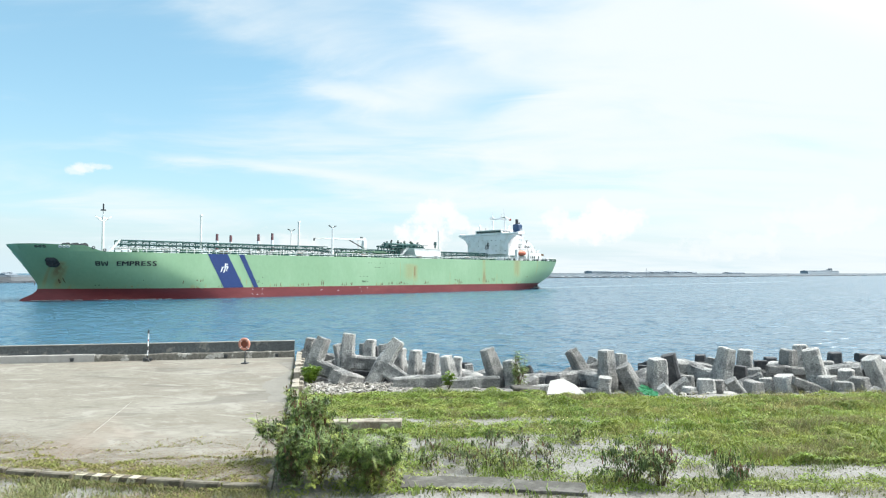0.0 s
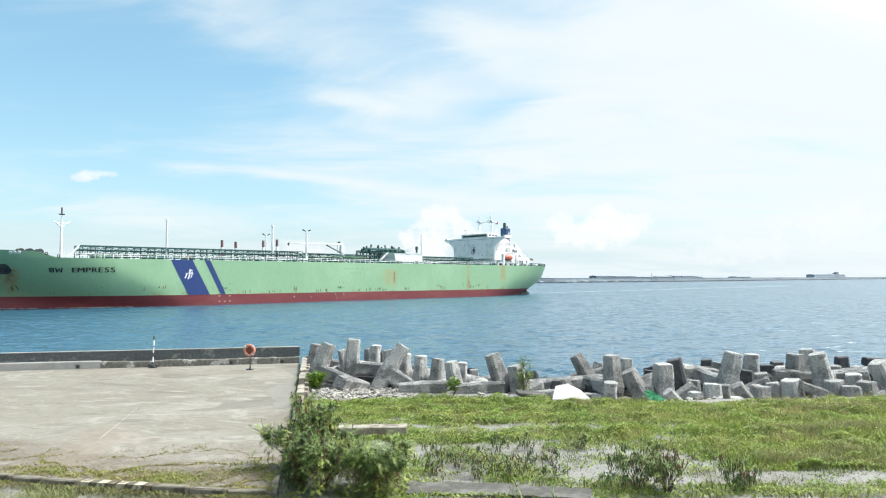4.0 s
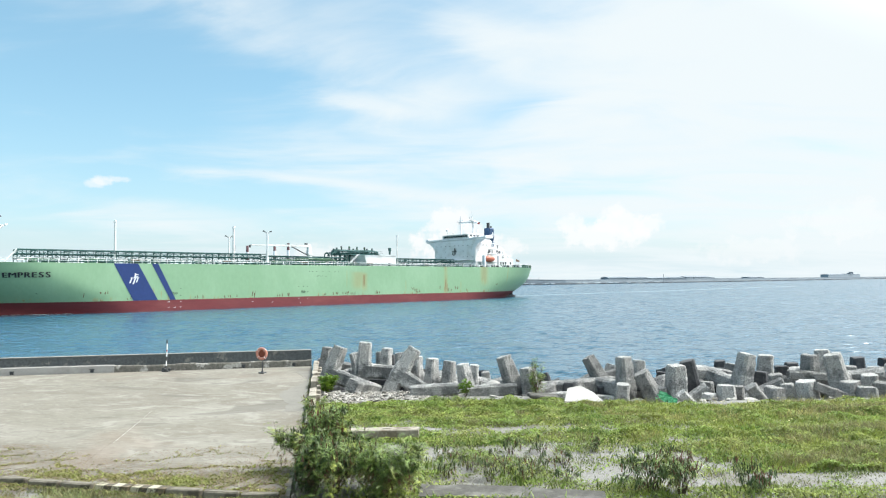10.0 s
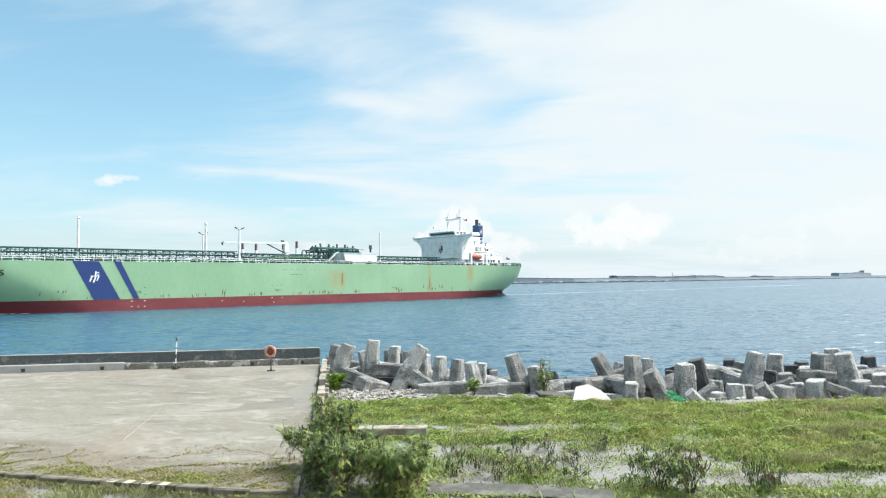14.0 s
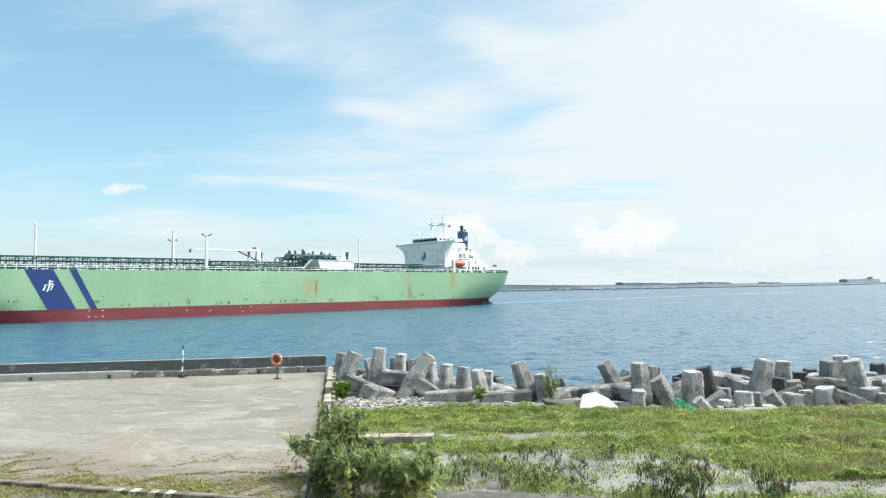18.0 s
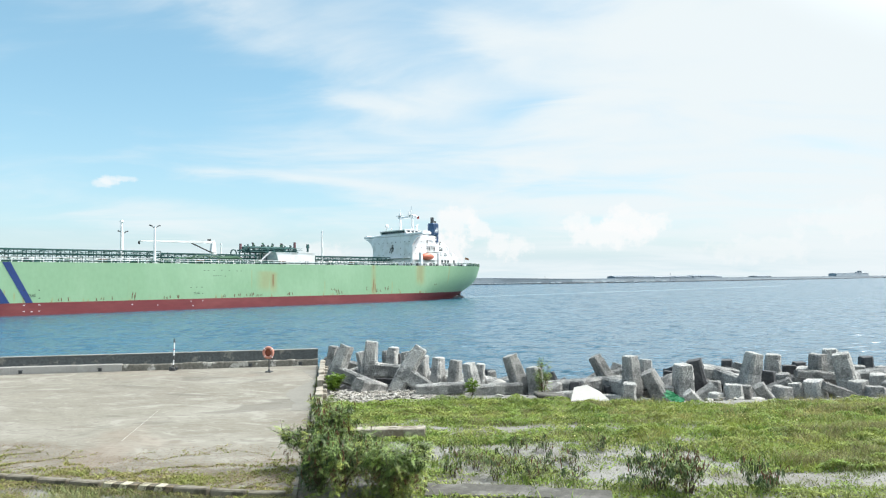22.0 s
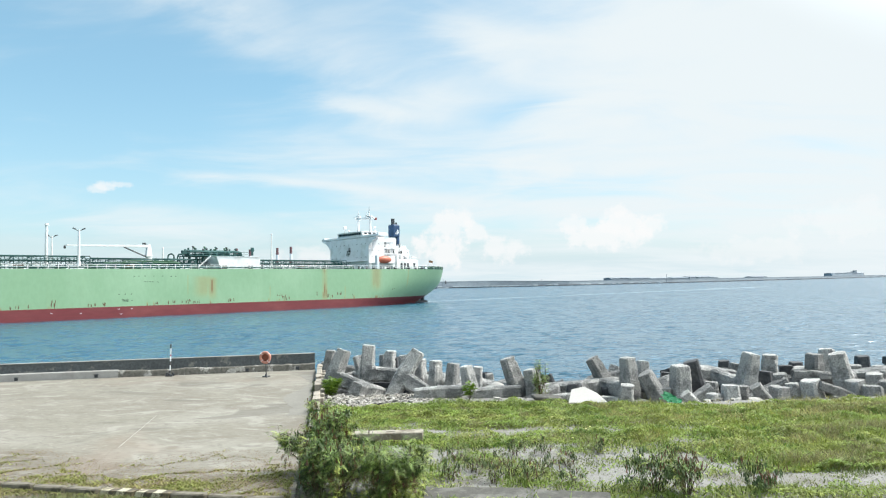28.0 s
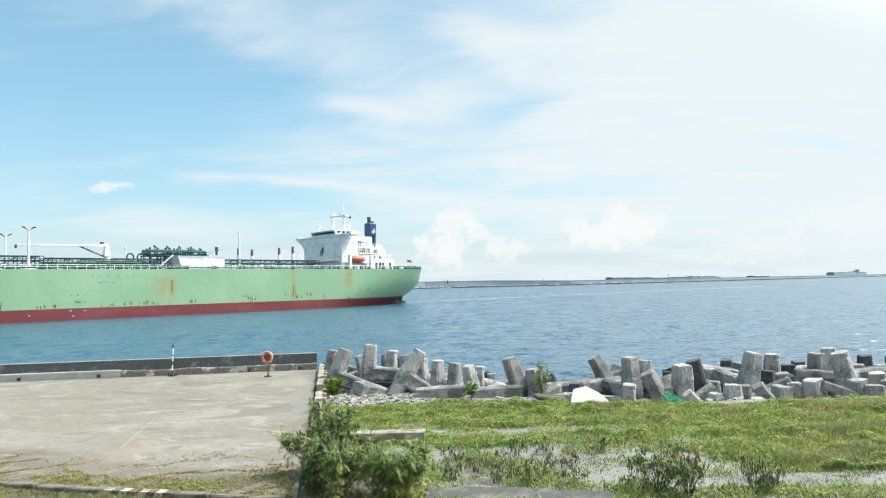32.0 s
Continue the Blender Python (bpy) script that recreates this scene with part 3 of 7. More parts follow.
def rock(seed, rough=0.3, squash=(1, 1, 0.7), cuts=1):
    r = random.Random(seed)
    bm = bmesh.new()
    bmesh.ops.create_icosphere(bm, subdivisions=cuts, radius=1.0)
    for v in bm.verts:
        v.co *= 1 + r.uniform(-rough, rough)
        v.co = Vector((v.co.x * squash[0], v.co.y * squash[1], v.co.z * squash[2]))
    return bm


def thing(name, label, category, m=None, group="", kind=""):
    ob = new(name)
    if m is not None:
        ob.matrix_basis = m
    return tagged(ob, label, category, group, kind)


# ---- sea and land ----
def make_sea():
    bm = bmesh.new()
    r = 4700.0
    prism(bm, [(-r, -700, SEA - 6), (r, -700, SEA - 6), (r, r, SEA - 6), (-r, r, SEA - 6)], (0, 0, 6))
    tagged(part("water", bm, SEA_M), "blue-grey harbour water ruffled by small waves", "water", kind="structure")


def land_height(x, y):
    """The land lies level, then falls to the sea beyond the weeds; it stays level under the apron."""
    edge = 31.5 - 3.1 * smooth01((x - 2) / 5)
    fall = min(max((y - edge) / 13.0, 0.0), 1.0)
    z = -0.06 + 0.10 * noise.noise((x * 0.35, y * 0.35, 0.0)) + 0.03 * noise.noise((x * 1.3, y * 1.3, 5.0))
    if x > 3:
        z += min((x - 3) / 14, 1.0) * 0.12 * min(max((y - 18) / 5, 0), 1)
    # flat under the apron and its kerb
    side = (x + 8.3) * 0.986 + (y - 42.0) * 0.164
    if side < 0.6:
        p = Vector((x, y, 0)) - CORNER
        a, b = p.dot(ALONG), p.dot(INLAND)
        e = (front_edge(a) - CORNER).dot(INLAND)
        z = -0.2 + 0.5 * (z + 0.06) if b > e + 0.3 else (-0.25 if b < e - 0.2 else -0.12)
    return z - 4.6 * fall ** 1.2


def make_land():
    bm = bmesh.new()
    xs = [-90, -70, -50, -38] + [-30 + i * 0.75 for i in range(75)] + [27, 32, 40, 55, 75, 95]
    ys = [-60, -40, -20, -5, 5, 9] + [12 + i * 0.75 for i in range(48)] + [50, 54]
    loft(bm, [[(x, y, land_height(x, y)) for x in xs] for y in ys])
    tagged(part("ground", bm, SOIL, smooth=True), "grey gravelly soil with bare and stony patches", "ground", kind="structure")


# the quay's own directions: ALONG runs to the left on the sea wall, INLAND runs from it towards the land
CORNER = Vector((-8.15, 41.95, 0.0))
ALONG, INLAND = Vector((-0.986, -0.169, 0.0)), Vector((0.169, -0.986, 0.0))
QUAY = Matrix(((-ALONG.x, -INLAND.x, 0, CORNER.x), (-ALONG.y, -INLAND.y, 0, CORNER.y), (0, 0, 1, 0), (0, 0, 0, 1)))


def q(a, b, z=0.0):
    """A point a metres along the sea wall from its corner and b metres inland."""
    return CORNER + ALONG * a + INLAND * b + Vector((0, 0, z))


def make_apron():
    # slabs cast in bays, each a piece of its own
    apron = thing("apron", "pale concrete quay apron, stained and cracked", "pavement", kind="structure")
    bays = ((-0.05, 6.03), (6.03, 12.0), (12.0, 17.5), (17.5, 22.0))
    rows = ((0.25, 6.0), (6.0, 11.8), (11.8, 24.3))
    for a0, a1 in bays:
        for b0, b1 in rows:
            far = b1 if b1 < 24 else None
            g = 0.006
            pts = [q(a0 + g, b0 + g, -0.3), q(a1 - g, b0 + g, -0.3)]
            if far:
                pts += [q(a1 - g, b1 - g, -0.3), q(a0 + g, b1 - g, -0.3)]
            else:
                pts += [front_edge(a1 - g, -0.3), front_edge(a0 + g, -0.3)]
            bm = bmesh.new()
            prism(bm, pts, (0, 0, 0.3))
            part("slab", bm, PAD, apron)
    for b0, b1 in ((0.25, 6.0), (6.0, 11.8)):
        bm = bmesh.new()
        prism(bm, [q(22.006, b0 + 0.006, -0.3), q(60, b0 + 0.006, -0.3), q(60, b1 - 0.006, -0.3), q(22.006, b1 - 0.006, -0.3)], (0, 0, 0.3))
        part("slab", bm, PAD, apron)
    bm = bmesh.new()
    prism(bm, [q(5.93, 18.9, 0.003), q(5.955, 18.9, 0.003), q(6.09, 13.4, 0.003), q(6.075, 13.4, 0.003)], (0, 0, 0.003))
    # silt washed over the concrete beside the kerb
    r = random.Random(52)
    left = [q(0.5 + 0.35 * math.sin(b * 0.8) + 0.09 * max(b - 7, 0) + r.uniform(-0.14, 0.14), b, 0.004) for b in [2.6 + 0.35 * i for i in range(36)]]
    silt = bmesh.new()
    prism(silt, left + [q(-0.02, 14.85, 0.004), q(-0.02, 2.6, 0.004)], (0, 0, 0.003))
    part("silt", silt, SILT, apron, "grey dried silt beside the kerb")
    part("painted_line", bm, CHALK, apron, "faint worn white painted line")


def front_edge(a, z=0.0):
    """The apron's landward edge: it runs askew to the sea wall."""
    b = 25.7 - 0.34 * a - 0.008 * a * a
    return q(a, b, z)


def make_sea_wall():
    wall = thing("sea_wall", "weathered dark grey concrete parapet along the quay edge", "wall", kind="structure")
    for i in range(8):
        a0, a1 = i * 7.5, (i + 1) * 7.5 - 0.012
        bm = bmesh.new()
        r = random.Random(i)
        n = 10
        rows = []
        for k in range(n + 1):
            a = a0 + (a1 - a0) * k / n
            j = r.uniform(-0.012, 0.012)
            rows.append([q(a, 0.0, -3.5), q(a, 0.0, 0.42), q(a, 0.02 + j, 0.93 + j), q(a, -0.03, 0.96 + j), q(a, -0.30, 0.96 + j), q(a, -0.34, 0.90), q(a, -0.34, -3.5)])
        vs = loft(bm, rows)
        bm.faces.new(vs[0])
        bm.faces.new(vs[-1][::-1])
        part("wall_panel", bm, WALL, wall)
        bm = bmesh.new()
        prism(bm, [q(a0 + 0.01, 0.035, 0.955), q(a1 - 0.01, 0.035, 0.955), q(a1 - 0.01, -0.1, 0.972), q(a0 + 0.01, -0.1, 0.972)], (0, 0, 0.035))
        part("coping", bm, PLINTH, wall, "thin pale coping edge")
    cuts = (0.0, 5.6, 11.4, 17.5, 24.0, 31.0, 38.0, 46.0, 60.0)
    for i, (a0, a1) in enumerate(zip(cuts, cuts[1:])):
        bm = bmesh.new()
        r = random.Random(70 + i)
        a1, n, foot = a1 - 0.01, 14, 0.14
        top = 0.40 if a0 < 11 else 0.44
        rows = []
        for k in range(n + 1):
            a = a0 + (a1 - a0) * k / n
            j = r.uniform(-0.05, 0.015) if a0 < 11 else r.uniform(-0.006, 0.006)
            rows.append([q(a, 0.002, -0.1), q(a, 0.002, top + j), q(a, foot - 0.03, top - 0.02 + j), q(a, foot, top - 0.06 + j), q(a, foot + 0.02, -0.1)])
        vs = loft(bm, rows)
        bm.faces.new(vs[0])
        bm.faces.new(vs[-1][::-1])
        part("plinth", bm, PLINTH_OLD if a0 < 11 else PLINTH_NEW, wall, "stained crumbling concrete plinth" if a0 < 11 else "pale smooth concrete plinth")
    for a in (1.05, 4.05, 12.6, 16.9, 21.3, 26.0):
        bm = bmesh.new()
        box(bm, (0, 0, 0), (0.2, 0.06, 0.16), bevel=0.02)
        box(bm, (0, 0, 0.1), (0.26, 0.1, 0.03))
        part("drain_hole", bm, STEEL, wall, "dark drain opening", QUAY @ pose(-a, -0.165, 0.11))


def make_side_kerb():
    """The low broken wall along the apron's other edge, in cast blocks with ribs on its outer face."""
    kerb = thing("side_kerb", "crumbling pale concrete kerb along the apron edge", "kerb", kind="structure")
    r = random.Random(5)
    b = 0.3
    while b < 25.0:
        n = r.uniform(0.9, 1.5)
        h = r.uniform(0.22, 0.42) if b < 20 else r.uniform(0.12, 0.2)
        if 6 < b < 19 and r.random() < 0.18:
            h = 0.1
        bm = bmesh.new()
        box(bm, (0, 0, h / 2 - 0.4), (0.32, n - 0.03, h + 0.8), bevel=0.035)
        for v in bm.verts:
            v.co += Vector([r.uniform(-0.02, 0.02) for _ in range(3)])
        part("kerb_block", bm, SIDE_KERB, kerb, "", QUAY @ pose(0.32, -(b + n / 2), 0, 0, 0, r.uniform(-2, 2)))
        if b < 13:
            bm = bmesh.new()
            box(bm, (0, 0, -0.55), (0.2, 0.22, 1.5), bevel=0.03)
            part("rib", bm, SIDE_KERB, kerb, "", QUAY @ pose(0.56, -(b + n / 2), 0.1))
        b += n


def make_front_kerb():
    kerb = thing("front_kerb", "worn concrete kerb on the apron's landward edge", "kerb", kind="structure")
    r = random.Random(8)
    a = 0.2
    painted = thing("striped_kerb", "kerb stones painted in faded yellow and black bands", "kerb", kind="structure")
    while a < 21:
        n = 0.95
        p0, p1 = front_edge(a), front_edge(a + n)
        d = p1 - p0
        ang = math.degrees(math.atan2(d.y, d.x))
        mid = (p0 + p1) / 2
        z = 0.06 + r.uniform(-0.012, 0.012)
        stripe = 2.6 < a < 4.8
        bm = bmesh.new()
        if stripe:
            for k in range(4):
                bm = bmesh.new()
                w = n / 4
                x0 = -n / 2 + k * w
                s = 0.08
                prism(bm, [(x0 + s, -0.13, -0.3), (x0 + w + s - 0.004, -0.13, -0.3), (x0 + w - s - 0.004, -0.13, z), (x0 - s, -0.13, z)], (0, 0.26, 0))
                part("kerb_band", bm, YELLOW if k % 2 else OLD_BLACK, painted, "", pose(mid.x, mid.y, 0, 0, 0, ang + r.uniform(-1, 1)))
        else:
            box(bm, (0, 0, z - 0.25), (n - 0.004, 0.2, 0.5), bevel=0.03)
            for v in bm.verts:
                v.co += Vector([r.uniform(-0.012, 0.012) for _ in range(3)])
            part("kerb_stone", bm, KERB, kerb, "", pose(mid.x, mid.y, 0, r.uniform(-1, 1), r.uniform(-0.5, 0.5), ang + r.uniform(-0.6, 0.6)))
        a += n


# ---- quay things ----
def make_pole():
    p = q(8.4, 0.62)
    pole = thing("marker_pole", "slim black, white and red banded marker pole on the apron", "pole", pose(p.x, p.y, 0, 0, 2, 0))
    bm = bmesh.new()
    box(bm, (0, 0, 0.05), (0.42, 0.34, 0.1), taper=0.8, bevel=0.015)
    for x, y in ((0.18, 0.02), (-0.19, 0.05), (0.02, -0.16)):
        box(bm, (x, y, 0.11), (0.14, 0.12, 0.2), pose(0, 0, 0, 8, 14, 30), bevel=0.02)
    part("foot", bm, STEEL, pole, "dark weathered block foot")
    z = 0.1
    for i, (h, mat) in enumerate(((0.24, BLACKP), (0.3, MARK), (0.24, BLACKP), (0.3, MARK), (0.1, REDP), (0.36, MARK))):
        bm = bmesh.new()
        tube(bm, (0, 0, z), (0, 0, z + h), 0.036, n=12)
        part("band", bm, mat, pole)
        z += h
    bm = bmesh.new()
    tube(bm, (0, 0, z), (0, 0, z + 0.06), 0.04, 0.055, n=12)
    tube(bm, (0, 0, z + 0.06), (0, 0, z + 0.22), 0.055, 0.045, n=12)
    part("lamp_head", bm, STEEL, pole, "dark cap")


def make_ring_stand():
    p = Vector((-10.34, 38.77, 0))
    stand = thing("life_ring_stand", "orange life ring on a thin steel post stand", "life ring", pose(p.x, p.y, 0, 0, 0, -12))
    bm = bmesh.new()
    tube(bm, (0, 0, 0), (0, 0, 0.95), 0.03, n=10)
    part("post", bm, STEEL, stand, "rusty steel post")
    bm = bmesh.new()
    box(bm, (0, 0, 0.03), (0.34, 0.34, 0.06), bevel=0.01)
    tube(bm, (0, 0, 0.05), (0, 0, 0.18), 0.07, 0.035, n=10)
    part("base_plate", bm, STEEL, stand)
    bm = bmesh.new()
    ring_shape(bm, (0, -0.09, 1.12), 0.29, 0.075, n=28, k=10)
    ring = part("life_ring", bm, RING, stand, "faded orange life ring", smooth=True)
    for k in range(4):
        a = math.pi / 4 + k * math.pi / 2
        bm = bmesh.new()
        ring_shape(bm, (0, 0, 0), 0.082, 0.012, n=14, k=4, axis="Y")
        part("band", bm, MARK, ring, "pale reflective band", Matrix.Translation((0.29 * math.cos(a), -0.09, 1.12 + 0.29 * math.sin(a))) @ pose(0, 0, 0, 0, -math.degrees(a), 0) @ pose(0, 0, 0, 90, 0, 0))
    bm = bmesh.new()
    box(bm, (0, 0, 1.12), (0.46, 0.04, 0.5), bevel=0.015)
    for x in (-0.2, 0.2):
        box(bm, (x, -0.05, 0.82), (0.03, 0.14, 0.03))
    part("back_board", bm, BOARD, stand, "brownish red backing board")


def dolos_mesh(seed, mat):
    """A concrete armour unit: two chamfered, tapered flukes set crosswise on a shank; origin in the middle of the upright fluke."""
    r = random.Random(seed)

    def arm(a, b, mid, tip, double):
        bm = bmesh.new()
        a, b = Vector(a), Vector(b)
        rot = (b - a).to_track_quat("Z", "Y").to_matrix()
        n = (b - a).length
        stops = ((0.0, tip * 0.94), (0.02, tip), (0.34, mid * 0.93), (0.5, mid), (0.66, mid * 0.93), (0.98, tip), (1.0, tip * 0.94)) if double else ((0.0, mid), (0.5, mid * 0.95), (1.0, mid))
        rows = []
        c = 0.70
        for s, k in stops:
            row = []
            for x, y in ((1, c), (c, 1), (-c, 1), (-1, c), (-1, -c), (-c, -1), (c, -1), (1, -c)):
                p = Vector((x * k, y * k, s * n)) + Vector([r.uniform(-0.018, 0.018) for _ in range(3)])
                row.append(a + rot @ p)
            rows.append(row)
        vs = loft(bm, rows, closed=True)
        bm.faces.new(vs[-1])
        bm.faces.new(vs[0][::-1])
        return new("casting", mesh_of(bm, "casting", mat))

    f, shank = 1.55, 2.2
    body = arm((0, 0, -f), (0, 0, f), 0.40, 0.325, True)
    others = [arm((0.02, 0.01, 0.01), (shank, 0, 0), 0.40, 0.40, False), arm((shank, -f, 0), (shank, f, 0.01), 0.40, 0.325, True)]
    for o in others:
        mod = body.modifiers.new("join", "BOOLEAN")
        mod.operation, mod.solver, mod.object = "UNION", "EXACT", o
    mod = body.modifiers.new("worn", "BEVEL")
    mod.width, mod.segments, mod.limit_method, mod.angle_limit = 0.022, 1, "ANGLE", radians(28)
    solid = bpy.data.meshes.new_from_object(body.evaluated_get(bpy.context.evaluated_depsgraph_get()))
    for o in (body, *others):
        bpy.data.objects.remove(o)
    # weathering: finer faces, pitted and uneven, chipped at the ends
    bm = bmesh.new()
    bm.from_mesh(solid)
    bmesh.ops.triangulate(bm, faces=bm.faces[:])
    for limit in (0.9, 0.45, 0.26, 0.18):
        bmesh.ops.subdivide_edges(bm, edges=[e for e in bm.edges if e.calc_length() > limit], cuts=1)
        bmesh.ops.triangulate(bm, faces=bm.faces[:])
    bm.normal_update()
    off = Vector((seed * 3.7, 1.3, seed))
    for v in bm.verts:
        n = noise.noise(v.co * 1.6 + off) * 0.025 + noise.noise(v.co * 7.0 + off) * 0.022
        chip = max(0.0, noise.noise(v.co * 2.6 - off) - 0.3)
        end = smooth01((abs(v.co.z) - 1.15) / 0.4)
        v.co += v.normal * (n - chip * (0.10 + 0.22 * end))
    bm.to_mesh(solid)
    bm.free()
    solid.materials.clear()
    solid.materials.append(mat)
    solid.name = "armour_block"
    return solid


def smooth01(v):
    v = min(max(v, 0.0), 1.0)
    return v * v * (3 - 2 * v)


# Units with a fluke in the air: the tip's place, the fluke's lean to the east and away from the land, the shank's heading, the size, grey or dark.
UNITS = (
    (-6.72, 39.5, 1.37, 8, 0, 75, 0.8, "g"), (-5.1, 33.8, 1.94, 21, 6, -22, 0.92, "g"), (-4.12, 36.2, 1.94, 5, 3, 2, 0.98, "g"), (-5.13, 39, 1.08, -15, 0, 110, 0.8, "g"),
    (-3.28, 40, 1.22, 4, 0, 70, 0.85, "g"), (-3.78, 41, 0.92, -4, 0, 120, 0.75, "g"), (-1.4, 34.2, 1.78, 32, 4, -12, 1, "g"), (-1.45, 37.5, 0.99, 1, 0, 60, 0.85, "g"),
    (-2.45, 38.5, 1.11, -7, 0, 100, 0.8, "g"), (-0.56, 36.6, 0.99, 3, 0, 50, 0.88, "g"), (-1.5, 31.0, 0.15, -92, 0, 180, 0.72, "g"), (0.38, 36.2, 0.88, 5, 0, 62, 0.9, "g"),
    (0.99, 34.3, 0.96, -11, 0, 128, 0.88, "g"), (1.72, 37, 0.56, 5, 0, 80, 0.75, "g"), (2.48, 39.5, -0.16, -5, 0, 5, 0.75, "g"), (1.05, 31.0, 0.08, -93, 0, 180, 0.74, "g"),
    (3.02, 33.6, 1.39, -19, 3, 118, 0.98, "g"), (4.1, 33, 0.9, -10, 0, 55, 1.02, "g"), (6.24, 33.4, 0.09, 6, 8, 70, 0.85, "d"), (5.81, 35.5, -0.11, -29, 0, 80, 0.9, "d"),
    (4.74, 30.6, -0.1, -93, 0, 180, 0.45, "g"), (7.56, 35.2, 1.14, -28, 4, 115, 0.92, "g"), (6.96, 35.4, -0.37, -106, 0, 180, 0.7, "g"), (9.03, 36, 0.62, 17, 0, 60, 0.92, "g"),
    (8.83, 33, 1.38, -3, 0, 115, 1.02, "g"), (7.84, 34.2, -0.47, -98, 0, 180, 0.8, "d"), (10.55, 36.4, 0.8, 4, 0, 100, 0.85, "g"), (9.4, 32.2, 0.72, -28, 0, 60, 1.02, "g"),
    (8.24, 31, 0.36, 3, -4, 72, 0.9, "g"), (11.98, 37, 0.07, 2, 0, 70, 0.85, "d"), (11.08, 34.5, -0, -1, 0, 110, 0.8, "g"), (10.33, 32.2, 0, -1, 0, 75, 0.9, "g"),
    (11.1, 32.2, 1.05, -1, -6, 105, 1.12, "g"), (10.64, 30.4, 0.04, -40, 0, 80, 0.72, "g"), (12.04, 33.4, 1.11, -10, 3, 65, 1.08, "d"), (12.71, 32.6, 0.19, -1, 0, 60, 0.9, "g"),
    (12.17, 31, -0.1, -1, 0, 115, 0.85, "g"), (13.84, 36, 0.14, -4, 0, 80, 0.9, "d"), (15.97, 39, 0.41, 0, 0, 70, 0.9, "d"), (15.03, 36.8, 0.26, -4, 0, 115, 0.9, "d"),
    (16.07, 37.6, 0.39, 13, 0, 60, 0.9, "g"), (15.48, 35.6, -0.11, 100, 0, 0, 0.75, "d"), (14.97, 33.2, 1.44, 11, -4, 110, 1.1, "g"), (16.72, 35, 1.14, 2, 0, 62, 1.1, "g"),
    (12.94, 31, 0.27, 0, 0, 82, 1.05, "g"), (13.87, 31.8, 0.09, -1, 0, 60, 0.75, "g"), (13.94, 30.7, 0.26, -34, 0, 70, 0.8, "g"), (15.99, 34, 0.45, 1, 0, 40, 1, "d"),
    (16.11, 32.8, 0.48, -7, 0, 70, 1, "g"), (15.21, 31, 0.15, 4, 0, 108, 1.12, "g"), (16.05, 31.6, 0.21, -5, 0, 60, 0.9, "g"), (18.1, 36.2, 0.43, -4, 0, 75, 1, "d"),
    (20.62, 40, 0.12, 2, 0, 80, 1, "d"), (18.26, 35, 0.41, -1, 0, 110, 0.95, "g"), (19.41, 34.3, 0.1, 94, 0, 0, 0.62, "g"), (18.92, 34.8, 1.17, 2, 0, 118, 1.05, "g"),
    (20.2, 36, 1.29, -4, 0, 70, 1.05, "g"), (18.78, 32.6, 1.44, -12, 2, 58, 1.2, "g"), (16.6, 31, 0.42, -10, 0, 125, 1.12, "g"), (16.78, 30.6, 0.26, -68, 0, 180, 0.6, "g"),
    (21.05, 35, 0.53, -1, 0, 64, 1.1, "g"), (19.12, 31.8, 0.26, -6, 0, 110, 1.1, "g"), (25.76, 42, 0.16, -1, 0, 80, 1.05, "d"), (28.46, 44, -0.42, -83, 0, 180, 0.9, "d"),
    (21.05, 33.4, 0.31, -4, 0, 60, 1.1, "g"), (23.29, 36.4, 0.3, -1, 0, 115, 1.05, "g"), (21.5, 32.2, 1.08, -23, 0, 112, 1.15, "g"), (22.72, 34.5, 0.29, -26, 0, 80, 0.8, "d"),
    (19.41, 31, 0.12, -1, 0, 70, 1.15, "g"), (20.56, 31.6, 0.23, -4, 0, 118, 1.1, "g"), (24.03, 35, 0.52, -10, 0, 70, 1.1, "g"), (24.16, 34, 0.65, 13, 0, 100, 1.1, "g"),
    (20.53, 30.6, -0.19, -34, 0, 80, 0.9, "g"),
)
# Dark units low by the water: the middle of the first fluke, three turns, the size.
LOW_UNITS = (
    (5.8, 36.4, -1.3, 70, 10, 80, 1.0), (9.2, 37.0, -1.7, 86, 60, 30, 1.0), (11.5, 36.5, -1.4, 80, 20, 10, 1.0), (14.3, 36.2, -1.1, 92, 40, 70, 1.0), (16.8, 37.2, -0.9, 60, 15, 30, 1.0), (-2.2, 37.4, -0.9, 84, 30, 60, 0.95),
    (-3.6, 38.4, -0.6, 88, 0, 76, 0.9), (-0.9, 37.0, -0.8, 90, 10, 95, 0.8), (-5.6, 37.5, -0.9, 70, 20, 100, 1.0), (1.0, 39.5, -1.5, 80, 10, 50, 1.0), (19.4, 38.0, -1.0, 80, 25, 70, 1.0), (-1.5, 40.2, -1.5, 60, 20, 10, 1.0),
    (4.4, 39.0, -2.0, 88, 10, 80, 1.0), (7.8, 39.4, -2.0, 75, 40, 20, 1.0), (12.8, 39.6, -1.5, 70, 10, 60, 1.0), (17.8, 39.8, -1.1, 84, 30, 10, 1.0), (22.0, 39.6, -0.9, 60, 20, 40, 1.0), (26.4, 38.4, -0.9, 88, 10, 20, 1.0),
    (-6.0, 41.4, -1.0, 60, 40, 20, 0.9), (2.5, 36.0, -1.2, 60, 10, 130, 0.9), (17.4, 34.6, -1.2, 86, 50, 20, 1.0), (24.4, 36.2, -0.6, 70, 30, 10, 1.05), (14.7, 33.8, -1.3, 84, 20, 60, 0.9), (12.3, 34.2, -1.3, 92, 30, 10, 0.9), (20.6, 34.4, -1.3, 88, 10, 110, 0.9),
)


